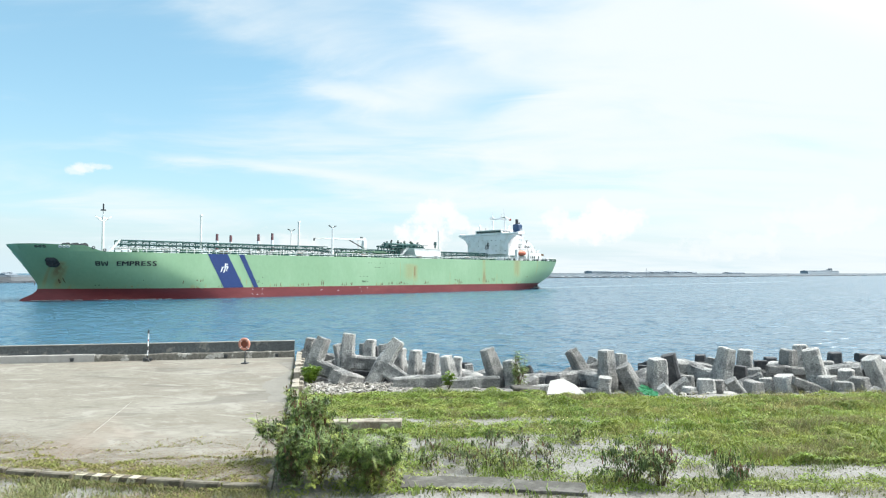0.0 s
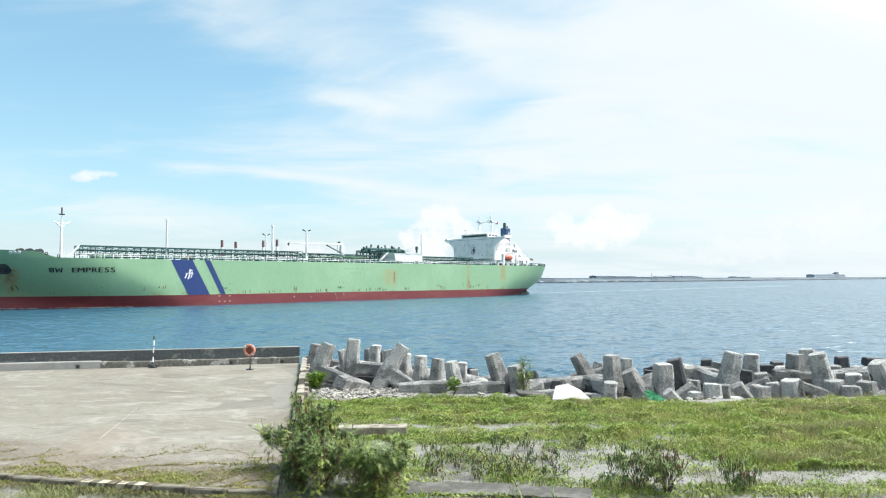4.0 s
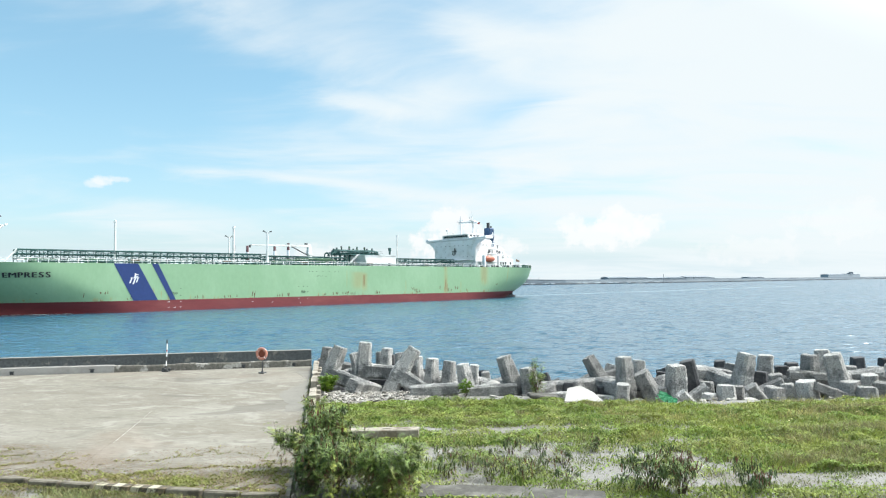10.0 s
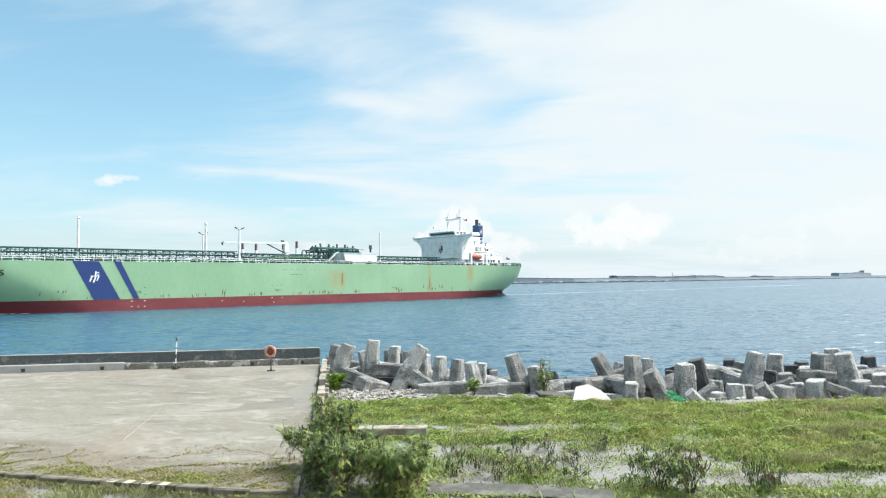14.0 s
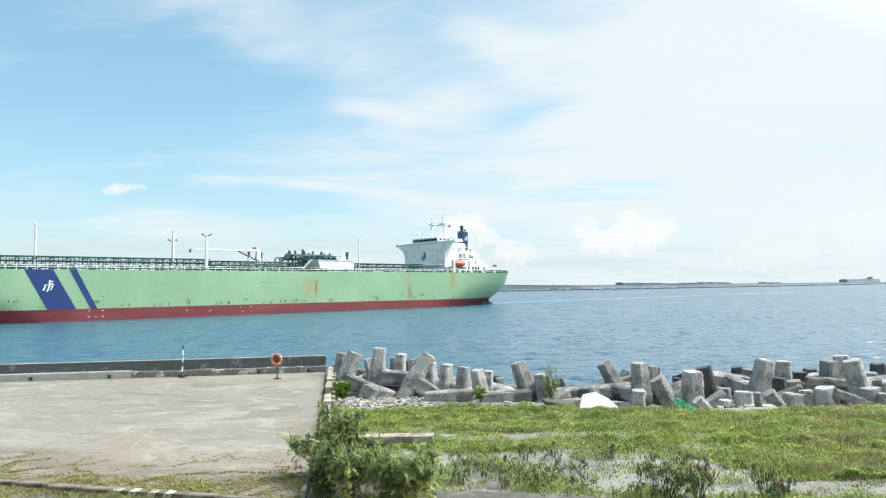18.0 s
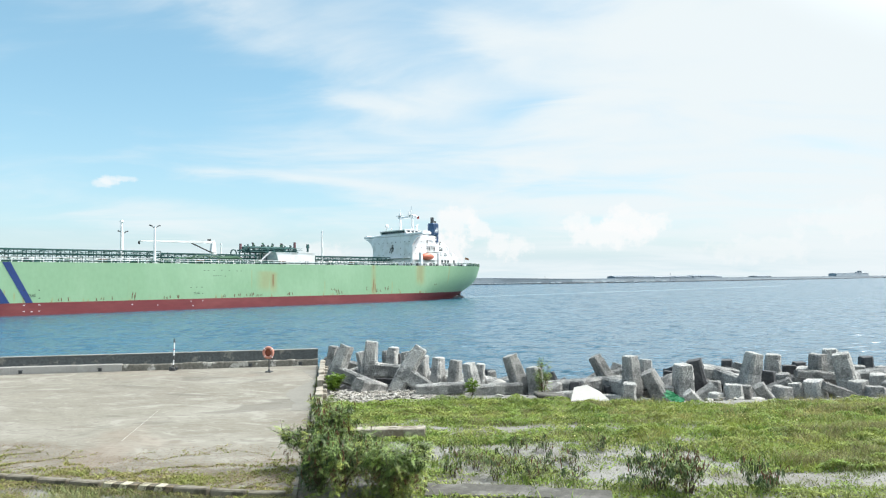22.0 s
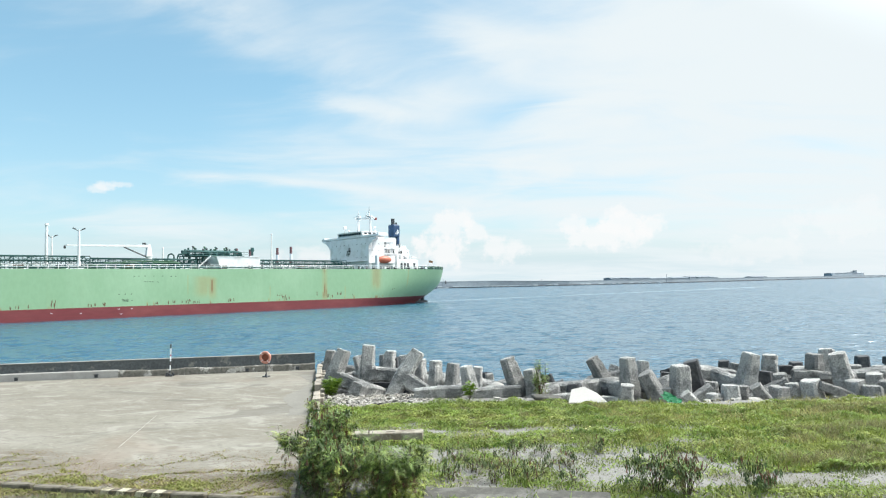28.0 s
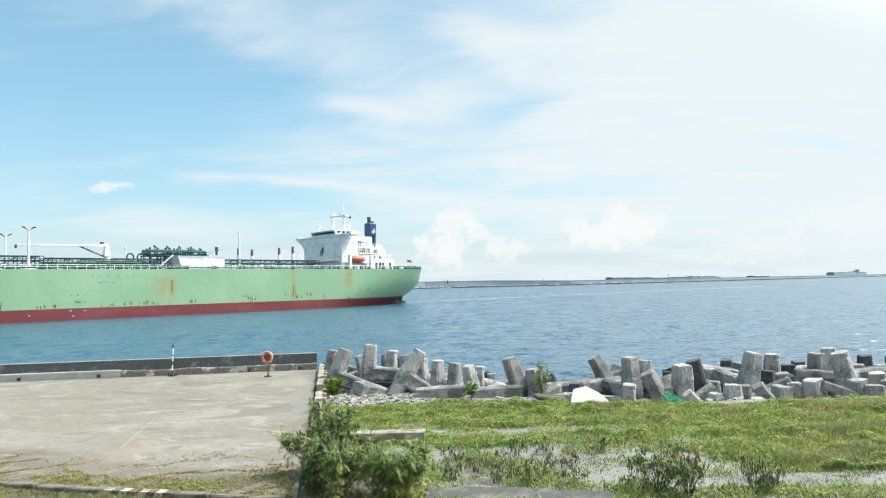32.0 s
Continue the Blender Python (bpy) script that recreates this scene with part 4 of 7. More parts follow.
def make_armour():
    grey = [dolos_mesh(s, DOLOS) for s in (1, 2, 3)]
    dark = [dolos_mesh(s, DOLOS_DARK) for s in (4, 5)]
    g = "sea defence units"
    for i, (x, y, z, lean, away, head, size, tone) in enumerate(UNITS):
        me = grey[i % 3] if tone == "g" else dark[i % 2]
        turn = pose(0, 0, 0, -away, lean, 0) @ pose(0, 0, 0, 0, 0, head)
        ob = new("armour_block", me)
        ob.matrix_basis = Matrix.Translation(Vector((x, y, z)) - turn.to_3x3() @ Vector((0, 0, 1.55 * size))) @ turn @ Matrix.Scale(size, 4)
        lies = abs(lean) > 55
        label = "dark concrete dolos armour block" if tone == "d" else ("weathered grey concrete dolos lying on its side" if lies else ("grey concrete dolos leaning with one leg raised" if abs(lean) > 14 else "grey concrete dolos standing with one leg in the air"))
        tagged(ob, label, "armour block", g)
    # low units fill the gaps; their dark colour stands for the shade there
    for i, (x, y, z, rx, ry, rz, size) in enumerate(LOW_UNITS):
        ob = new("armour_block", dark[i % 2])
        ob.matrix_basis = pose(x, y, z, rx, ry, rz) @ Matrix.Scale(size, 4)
        tagged(ob, "concrete dolos low by the water, coloured dark for shaded gaps", "armour block", g)
    # a rounded pale boulder washed in among the units
    bm = rock(21, 0.07, (1, 0.8, 0.72), 3)
    bmesh.ops.scale(bm, vec=(0.42, 0.42, 0.42), verts=bm.verts)
    tagged(part("boulder", bm, PALE, None, "", pose(2.42, 33.0, 0.0), smooth=True), "smooth rounded pale boulder among the armour blocks", "boulder")


def make_rubble():
    """Broken stone between the kerb and the first units, and scattered lumps along the armour's foot."""
    bed = thing("rubble_bed", "heap of broken pale stones and shells", "rubble", kind="stuff")
    r = random.Random(11)
    shapes = [mesh_of(rock(s, 0.3, (1, 0.75, 0.32)), "stone", STONE) for s in range(7)]
    n = 0
    while n < 300:
        x, y = r.uniform(-6.4, -0.6), r.uniform(28.9, 34.0)
        near = 28.9 + 0.6 * max(x + 2.2, 0) if x > -3 else 29.1
        if y < near or y > 33.9 - 0.32 * (x + 6.4):
            continue
        k = r.choice((0.05, 0.06, 0.08, 0.1, 0.13))
        part("stone", shapes[n % 7], STONE, bed, "", pose(x, y, land_height(x, y) + k * 0.35 + 0.04 + 0.1 * max(0, (y - 31) / 3), r.uniform(-30, 30), r.uniform(-30, 30), r.uniform(0, 360)) @ Matrix.Diagonal((k * r.uniform(0.8, 1.5), k, k, 1)))
        n += 1
    foot = thing("foot_stones", "scattered grey stones along the foot of the armour", "rubble", kind="stuff")
    for i in range(60):
        x = r.uniform(1.5, 24)
        y = 30.3 - 1.4 * smooth01((x - 2) / 5) + r.uniform(0.0, 1.2)
        k = r.choice((0.08, 0.12, 0.16, 0.25))
        if 4.7 < x < 7.0:
            continue
        part("stone", shapes[i % 7], STONE, foot, "", pose(x, y, land_height(x, y) + k * 0.3, r.uniform(-30, 30), r.uniform(-30, 30), r.uniform(0, 360)) @ Matrix.Diagonal((k * 1.2, k, k, 1)))
    verts, faces = [], []
    cv = ((1, 0, 0), (-0.5, 0.9, 0), (-0.6, -0.8, 0), (0.1, 0.1, 0.6), (0.0, -0.1, -0.5))
    cf = ((0, 1, 3), (1, 2, 3), (2, 0, 3), (1, 0, 4), (2, 1, 4), (0, 2, 4))
    for i in range(8500):
        x, y = r.uniform(-6.4, 6.0), r.uniform(28.7, 34.0)
        if y > 33.8 - 0.3 * (x + 6.4) or y < 28.8 + 0.5 * max(x + 2.2, 0) or (x > -0.6 and r.random() < 0.85):
            continue
        k = r.uniform(0.03, 0.09)
        z = land_height(x, y) + 0.03 + 0.1 * max(0, (y - 31) / 3)
        a, b = r.uniform(0, 6.3), r.uniform(-0.5, 0.5)
        c, s = math.cos(a), math.sin(a)
        o = len(verts)
        verts += [(x + k * (c * p[0] - s * p[1]), y + k * (s * p[0] + c * p[1]), z + k * (p[2] + b * p[0])) for p in cv]
        faces += [tuple(o + j for j in f) for f in cf]
    tagged(part("stone_chips", soup("stone_chips", verts, faces, CHIP), CHIP), "small pale stone chips and shell fragments", "rubble", kind="stuff")
    verts, faces = [], []
    base = rock(3, 0.25, (1, 1, 0.6), 1)
    base.verts.ensure_lookup_table()
    bv = [tuple(v.co) for v in base.verts]
    bf = [tuple(v.index for v in f.verts) for f in base.faces]
    base.free()
    # core stones between the armour units, coloured near-black for the gaps' shade
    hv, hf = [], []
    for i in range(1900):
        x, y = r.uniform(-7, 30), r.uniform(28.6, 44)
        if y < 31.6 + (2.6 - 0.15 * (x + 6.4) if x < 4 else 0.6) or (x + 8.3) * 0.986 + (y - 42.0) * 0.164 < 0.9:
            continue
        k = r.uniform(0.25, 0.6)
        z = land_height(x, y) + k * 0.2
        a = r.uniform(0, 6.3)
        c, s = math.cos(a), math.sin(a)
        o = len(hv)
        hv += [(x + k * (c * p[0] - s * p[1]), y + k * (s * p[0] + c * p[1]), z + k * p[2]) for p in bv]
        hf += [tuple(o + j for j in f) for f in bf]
    tagged(part("core_stones", soup("core_stones", hv, hf, CORE), CORE), "stones under the armour blocks, coloured dark as shaded gaps", "rocks", kind="stuff")
    for i in range(2600):
        x, y = r.uniform(-4, 12), r.uniform(15.6, 21.0)
        if growth(x, y) > 0.55 or on_old_slab(x, y):
            continue
        k = r.choice((0.01, 0.014, 0.02, 0.028))
        z = land_height(x, y) + k * 0.3
        a = r.uniform(0, 6.3)
        c, s = math.cos(a), math.sin(a)
        o = len(verts)
        verts += [(x + k * (c * p[0] - s * p[1]), y + k * (s * p[0] + c * p[1]), z + k * p[2]) for p in bv]
        faces += [tuple(o + j for j in f) for f in bf]
    tagged(part("gravel", soup("gravel", verts, faces, PEBBLE), PEBBLE), "loose grey gravel on bare soil", "gravel", kind="stuff")


def make_debris():
    # a pale broken slab, a scrap of net, a concrete block and old paving pieces in the weeds
    bm = bmesh.new()
    prism(bm, [(-0.85, -0.5, 0), (0.8, -0.55, -0.02), (0.6, 0.3, 0.12), (0.15, 0.75, 0.28), (-0.45, 0.55, 0.24)], (0.05, 0.08, 0.12))
    tagged(part("broken_slab", bm, PALE, None, "", pose(5.85, 28.9, 0.02, 8, 0, 4)), "bright white broken concrete slab tilted on the stones", "slab")
    bm = bmesh.new()
    box(bm, (0, 0, 0.05), (1.3, 0.6, 0.16), bevel=0.04)
    tagged(part("flat_slab", bm, OLD_SLAB, None, "", pose(4.4, 29.9, 0.0, 4, 5, 8)), "flat grey concrete slab half sunk in the ground", "slab")
    r = random.Random(3)
    net = thing("fishing_net", "scrap of bright green fishing net over the stones", "net")
    for k in range(3):
        bm = bmesh.new()
        rows = []
        for i in range(9):
            rows.append([(i * 0.13 - 0.5, j * 0.1 - 0.3, 0.12 - 0.32 * (i / 8 - 0.35) + 0.14 * noise.noise((i * 0.7, j * 0.8, k * 3.0 + 0.5))) for j in range(7)])
        vs = loft(bm, rows)
        bmesh.ops.solidify(bm, geom=bm.faces[:], thickness=0.02)
        part("net_fold", bm, NET, net, "", pose(9.15 + 0.1 * k, 28.0 + 0.12 * k, 0.1 + 0.04 * k, 10 + 4 * k, 5 * k - 2, 25 - 24 * k) @ Matrix.Scale(0.72, 4))
    bm = bmesh.new()
    box(bm, (0, 0, 0.16), (3.3, 0.4, 0.32), bevel=0.03)
    for x in (-1.1, -0.25, 0.6, 1.25):
        box(bm, (x, 0, 0.325), (0.3, 0.16, 0.02))
    for v in bm.verts:
        v.co += Vector([r.uniform(-0.012, 0.012) for _ in range(3)])
    tagged(part("concrete_block", bm, SIDE_KERB, None, "", pose(-2.46, 22.3, 0.05, 0, 0, 1)), "long pale concrete block lying in the weeds", "block")
    paving = thing("old_paving", "dark weathered concrete paving half buried in gravel", "pavement", kind="structure")
    for x, y, w, d, t in OLD:
        bm = bmesh.new()
        n = 8
        top = [(-w / 2 + w * i / n, -d / 2 + r.uniform(-0.05, 0.05), 0) for i in range(n + 1)] + [(w / 2 - w * i / n, d / 2 + r.uniform(-0.06, 0.06), 0) for i in range(n + 1)]
        prism(bm, top, (0, 0, 0.07))
        part("paving_piece", bm, OLD_SLAB, paving, "", pose(x, y, -0.02, r.uniform(-0.6, 0.6), r.uniform(-0.6, 0.6), t))


OLD = ((0.7, 16.7, 2.6, 0.9, -3), (2.9, 16.35, 1.9, 0.8, -8), )


def on_old_slab(x, y):
    return any(abs(x - a) < w / 2 - 0.05 and abs(y - b) < d / 2 - 0.05 for a, b, w, d, t in OLD)


def growth(x, y):
    """How thick the weeds stand at a place, 0 to 1."""
    n = noise.noise((x * 0.55, y * 0.9, 2.0)) + 0.5 * noise.noise((x * 1.7, y * 2.3, 8.0))
    side = (x + 8.3) * 0.986 + (y - 42.0) * 0.164
    if side < 0.5 or y > 29.0 + 0.5 * smooth01((x + 2.2) / 1.5) - 1.75 * smooth01((x - 3) / 6) - 0.02 * max(x - 9, 0) + 0.25 * n:
        return 0.0
    g = 1.0 if y > 21.6 else (0.25 if x > 4.5 else 0.14)
    if 21.6 < y < 25.6 and x < 9.5:
        g = 0.62 + 0.3 * n + 0.12 * max(x - 5, 0) / 4.5
        if 22.9 < y < 24.4 and x < 6:
            g -= 0.22
    if y < 21.6:
        g += 0.75 * min(max((x - 6.5) / 4, 0), 1) * (1 if y > 18.3 else 0)
        g += 0.3 * math.exp(-((x - 1.9) / 2.2) ** 2 - ((y - 18.6) / 1.1) ** 2)
    if y < 17.0:
        g = 0.55 if x > 3.6 else 0.3
    if 17.0 <= y < 18.1 + 0.25 * math.sin(x * 0.8) and x > 3.6:
        g = -0.1
    if 18.0 <= y < 20.4 and 3.4 < x < 8.2 - (y - 18) * 0.4:
        g = 0.02
    return min(max(g + 0.55 * n, 0.0), 1.0)


def blades(name, count, area, height, width, mat, seed, dens=growth, droop=0.5, ground=land_height, power=1.0, most=6):
    """Bent blades as one soup: each two quads and a tip."""
    r = random.Random(seed)
    verts, faces = [], []
    x0, x1, y0, y1 = area
    made = 0
    tries = 0
    while made < count and tries < count * most:
        tries += 1
        x, y = r.uniform(x0, x1), r.uniform(y0, y1)
        g = dens(x, y)
        if r.random() > g ** power or on_old_slab(x, y):
            continue
        a = r.uniform(0, 6.283)
        h = height * r.uniform(0.45, 1.25) * (0.5 + 0.6 * g) * (0.75 + 0.5 * noise.noise((x * 0.8, y * 0.8, 3.0)) + 0.25)
        w = width * r.uniform(0.7, 1.3)
        lean = h * droop * r.uniform(0.2, 1.2)
        cx, cy = math.cos(a), math.sin(a)
        b = r.uniform(0, 6.283)
        px, py = math.cos(b) * w / 2, math.sin(b) * w / 2
        z = ground(x, y) - 0.02
        o = len(verts)
        verts += [(x - px, y - py, z), (x + px, y + py, z),
                  (x + cx * lean * 0.35 - px * 0.8, y + cy * lean * 0.35 - py * 0.8, z + h * 0.6), (x + cx * lean * 0.35 + px * 0.8, y + cy * lean * 0.35 + py * 0.8, z + h * 0.6),
                  (x + cx * lean, y + cy * lean, z + h * 0.95)]
        faces += [(o, o + 1, o + 3, o + 2), (o + 2, o + 3, o + 4)]
        made += 1
    return soup(name, verts, faces, mat)


def cover(name, count, area, size, mat, seed):
    """Small leaves that lie nearly flat over the soil in low cushions."""
    r = random.Random(seed)
    verts, faces = [], []
    x0, x1, y0, y1 = area
    made = tries = 0
    while made < count and tries < count * 5:
        tries += 1
        x, y = r.uniform(x0, x1), r.uniform(y0, y1)
        g = growth(x, y)
        if r.random() > g or on_old_slab(x, y):
            continue
        cushion = max(0.0, 0.3 * noise.noise((x * 1.2, y * 1.4, 11.0)) + 0.05) * g
        z = land_height(x, y) + r.uniform(0.0, 0.07) + cushion
        a, tx, ty = r.uniform(0, 6.283), r.gauss(0, 0.45), r.gauss(0, 0.45)
        k = size * r.uniform(0.6, 1.5)
        c, s = math.cos(a) * k, math.sin(a) * k
        o = len(verts)
        for dx, dy in ((c, s), (-s * 0.45, c * 0.45), (-c, -s), (s * 0.45, -c * 0.45)):
            verts.append((x + dx, y + dy, z + dx * tx + dy * ty))
        faces.append((o, o + 1, o + 2, o + 3))
        made += 1
    return soup(name, verts, faces, mat)


def make_grass():
    tagged(part("ground_cover", cover("ground_cover", 230000, (-6.5, 25, 16.0, 31.2), 0.038, COVER, 26), COVER), "dense low yellow-green ground cover", "ground cover", kind="stuff")
    def tufts(x, y):
        return growth(x, y) * min(max(2.2 * noise.noise((x * 0.5, y * 0.7, 14.0)) + 0.15, 0), 1)
    r = random.Random(33)
    verts, faces = [], []
    for i in range(350):
        x, y = r.uniform(0, 22), r.uniform(21.5, 28.5)
        if growth(x, y) < 0.5 or noise.noise((x * 0.6, y * 0.8, 21.0)) < 0.0:
            continue
        z, k = land_height(x, y) + r.uniform(0.1, 0.28), r.uniform(0.014, 0.028)
        o = len(verts)
        verts += [(x - k, y - k, z), (x + k, y - k, z + 0.01), (x + k, y + k, z + 0.02), (x - k, y + k, z + 0.01)]
        faces.append((o, o + 1, o + 2, o + 3))
    tagged(part("wild_flowers", soup("wild_flowers", verts, faces, BLOOM), BLOOM), "tiny pale yellow flowers scattered through the grass", "flowers", kind="stuff")
    tagged(part("dark_weeds", blades("dark_weeds", 15000, (-6, 24, 18.5, 30.0), 0.22, 0.035, WEED, 27, dens=tufts, droop=1.2), WEED), "darker leafy weeds in patches among the grass", "weeds", kind="stuff")
    tagged(part("grass", blades("grass", 85000, (-6.5, 25, 16.0, 31.2), 0.14, 0.018, GRASS, 21, droop=1.0), GRASS), "bright yellow-green grass and low weeds", "grass", kind="stuff")
    tagged(part("tall_grass", blades("tall_grass", 16000, (6, 25, 18.5, 28.2), 0.30, 0.018, GRASS, 22, droop=0.9, power=2.0), GRASS), "taller seeding grass at the armour's foot", "grass", kind="stuff")

    def herbs(x, y):
        n = noise.noise((x * 0.42, y * 0.75, 31.0)) + 0.5 * noise.noise((x * 1.3, y * 1.9, 35.0))
        return growth(x, y) * min(max(3.0 * n - 0.5, 0), 1) if y > 21.4 or x > 7 else 0.0

    def dry(x, y):
        n = noise.noise((x * 0.3, y * 0.6, 44.0)) + 0.4 * noise.noise((x * 1.2, y * 1.6, 47.0))
        return growth(x, y) * min(max(2.4 * n - 0.2, 0), 1) if y > 21.4 or x > 7 else 0.0
    tagged(part("herbs", blades("herbs", 20000, (-5, 25, 17.5, 29.0), 0.17, 0.04, HERB, 71, dens=herbs, droop=1.3, most=25), HERB), "deep green broad-leaved herbs in patches", "weeds", kind="stuff")
    tagged(part("dry_grass", blades("dry_grass", 26000, (-5, 25, 17.5, 29.0), 0.26, 0.014, STRAW, 72, dens=dry, droop=0.9, most=25), STRAW), "dry straw-coloured grass in patches", "grass", kind="stuff")

    def thin(x, y):
        n = noise.noise((x * 0.7, y * 0.8, 4.0))
        return min(max(0.45 + n, 0), 1) if y < 22.5 and growth(x, y) > 0.12 else 0.0
    tagged(part("weeds", blades("weeds", 2800, (-5, 14, 15.8, 22.5), 0.30, 0.035, WEED, 23, dens=thin, droop=0.9), WEED), "dark green straggling weeds on the gravel", "weeds", kind="stuff")

    def sprigs(x, y):
        n = noise.noise((x * 0.9, y * 1.3, 17.0)) + 0.5 * noise.noise((x * 2.6, y * 3.0, 23.0))
        return min(max(0.25 + 1.1 * n, 0), 1) if y < 22.5 and not on_old_slab(x, y) else 0.0
    tagged(part("sprigs", blades("sprigs", 10000, (-1.5, 14, 15.6, 22.5), 0.13, 0.022, WEED_PALE, 41, dens=sprigs, droop=1.2), WEED_PALE), "thin dry sprigs scattered over the gravel", "weeds", kind="stuff")

    def vine(x, y):
        side = (x + 8.3) * 0.986 + (y - 42.0) * 0.164
        if side > 0.2:
            return 0.0
        p = Vector((x, y, 0)) - CORNER
        a, b = p.dot(ALONG), p.dot(INLAND)
        e = (front_edge(a) - CORNER).dot(INLAND)
        d = e - b
        n = noise.noise((a * 0.45, b * 0.9, 1.0)) + 0.6 * noise.noise((a * 1.5, b * 2.2, 6.0))
        # leaves keep to the winding lines of the runners
        bend = noise.noise((a * 0.6, b * 0.75, 13.0)) + 0.35 * noise.noise((a * 1.9, b * 2.4, 15.0))
        run = max(0.0, 1.0 - abs(bend) * 8.0)
        reach = 2.0 + 0.6 * math.sin(a * 0.9) + (1.2 if a < 5 else 0.3)
        if d < -0.25:
            return min(max(0.25 + n, 0), 1)
        if d > reach + 1.0:
            return 0.0
        near = 1 - max(d, 0) / (reach + 1.0)
        return min(max(run * (0.25 + near) + 1.2 * near * near * (0.75 + n), 0), 1)

    def verge(x, y):
        p = Vector((x, y, 0)) - CORNER
        a, b = p.dot(ALONG), p.dot(INLAND)
        d = b - (front_edge(a) - CORNER).dot(INLAND)
        n = noise.noise((a * 0.8, b * 0.8, 9.0))
        if not 0.12 < d < 2.6 or a < -3.2:
            return 0.0
        return min(max((0.95 if d < 0.5 else 0.5) + 0.8 * n, 0), 1)
    tagged(part("verge_weeds", blades("verge_weeds", 8000, (-16, -1.5, 14.8, 20.5), 0.22, 0.022, WEED_PALE, 28, dens=verge, droop=0.9, ground=lambda x, y: -0.22), WEED_PALE), "dry yellowish weeds along the kerb", "weeds", kind="stuff")

    tagged(part("verge_straw", blades("verge_straw", 8000, (-16, -1.5, 14.8, 20.5), 0.24, 0.016, STRAW, 73, dens=verge, droop=1.0, ground=lambda x, y: -0.22), STRAW), "dry straw along the kerb", "grass", kind="stuff")

    def flat(x, y):
        p = Vector((x, y, 0)) - CORNER
        a, b = p.dot(ALONG), p.dot(INLAND)
        return 0.0 if b < (front_edge(a) - CORNER).dot(INLAND) else -0.08
    tagged(part("creeper", blades("creeper", 26000, (-17, -3.0, 15.0, 21.8), 0.07, 0.035, VINE, 24, dens=vine, droop=1.5, ground=flat, power=1.5, most=20), VINE), "creeping weeds spreading over the concrete edge", "creeper", kind="stuff")
    def crack(x, y):
        p = Vector((x, y, 0)) - CORNER
        a, b = p.dot(ALONG), p.dot(INLAND)
        return min(max(0.55 + noise.noise((b * 1.1, 0.0, 5.0)), 0), 1) if -0.17 < a < 0.06 and 5 < b < 24 else 0.0
    tagged(part("crack_weeds", blades("crack_weeds", 500, (-8.5, -3.9, 18.0, 37.5), 0.17, 0.02, WEED_PALE, 31, dens=crack, droop=1.1, ground=lambda x, y: -0.05, most=90), WEED_PALE), "dry weeds in the crack beside the kerb", "weeds", kind="stuff")
    # dry leaves and dirt swept against the kerb
    r = random.Random(29)
    verts, faces = [], []
    for i in range(90000):
        x, y = r.uniform(-17, -3.0), r.uniform(15.0, 22.2)
        g = vine(x, y)
        if r.random() > g * 0.9 + (0.12 if g > 0 else 0):
            continue
        k, a = r.uniform(0.012, 0.035), r.uniform(0, 6.283)
        c, s, z = math.cos(a) * k, math.sin(a) * k, flat(x, y) + 0.006 + r.uniform(0, 0.012)
        o = len(verts)
        verts += [(x + c, y + s, z + 0.006), (x - s * 0.5, y + c * 0.5, z), (x - c, y - s, z + 0.003), (x + s * 0.5, y - c * 0.5, z)]
        faces.append((o, o + 1, o + 2, o + 3))
    tagged(part("leaf_litter", soup("leaf_litter", verts, faces, LITTER), LITTER), "brown dry leaf litter along the concrete kerb", "leaf litter", kind="stuff")


def make_runners():
    """Thin brown runners of the creeper over the concrete."""
    r = random.Random(61)
    plant = thing("creeper_runners", "thin brown creeper runners over the concrete", "creeper", kind="stuff")
    for i in range(46):
        a = r.uniform(0.3, 11.5)
        p = front_edge(a) + INLAND * r.uniform(-0.2, 0.1)
        head = math.atan2(-INLAND.y, -INLAND.x) + r.uniform(-1.3, 1.3)
        bm = bmesh.new()
        for k in range(r.randint(3, 6)):
            n = p + Vector((math.cos(head), math.sin(head), 0)) * 0.22
            tube(bm, (p.x, p.y, 0.015), (n.x, n.y, 0.015), 0.004, n=4, caps=False)
            p = n
            head += r.uniform(-0.5, 0.5)
        part("runner", bm, BARK, plant)


def frond(r, length):
    """One feathery leaf: a rib with small leaflets in pairs, as local points and faces."""
    n = 11
    rib = [(length * i / (2 * n), 0.0, -0.35 * length * (i / (2 * n)) ** 2) for i in range(2 * n + 1)]
    verts, faces = list(rib), []
    for i in range(1, n + 1):
        x, y, z = rib[2 * i]
        ll = length * 0.29 * math.sin(math.pi * (0.15 + 0.75 * i / n)) * r.uniform(0.8, 1.2)
        for k in (-1, 1):
            faces.append((2 * i - 1, 2 * i, len(verts)))
            verts.append((x + ll * 0.25, k * ll, z - 0.08 * ll + r.uniform(-0.01, 0.01)))
    # the thin rib joins them
    for i in range(0, 2 * n, 2):
        x, y, z = rib[i]
        faces.append((i, i + 1, len(verts)))
        verts.append((x, length * 0.012, z))
    return verts, faces


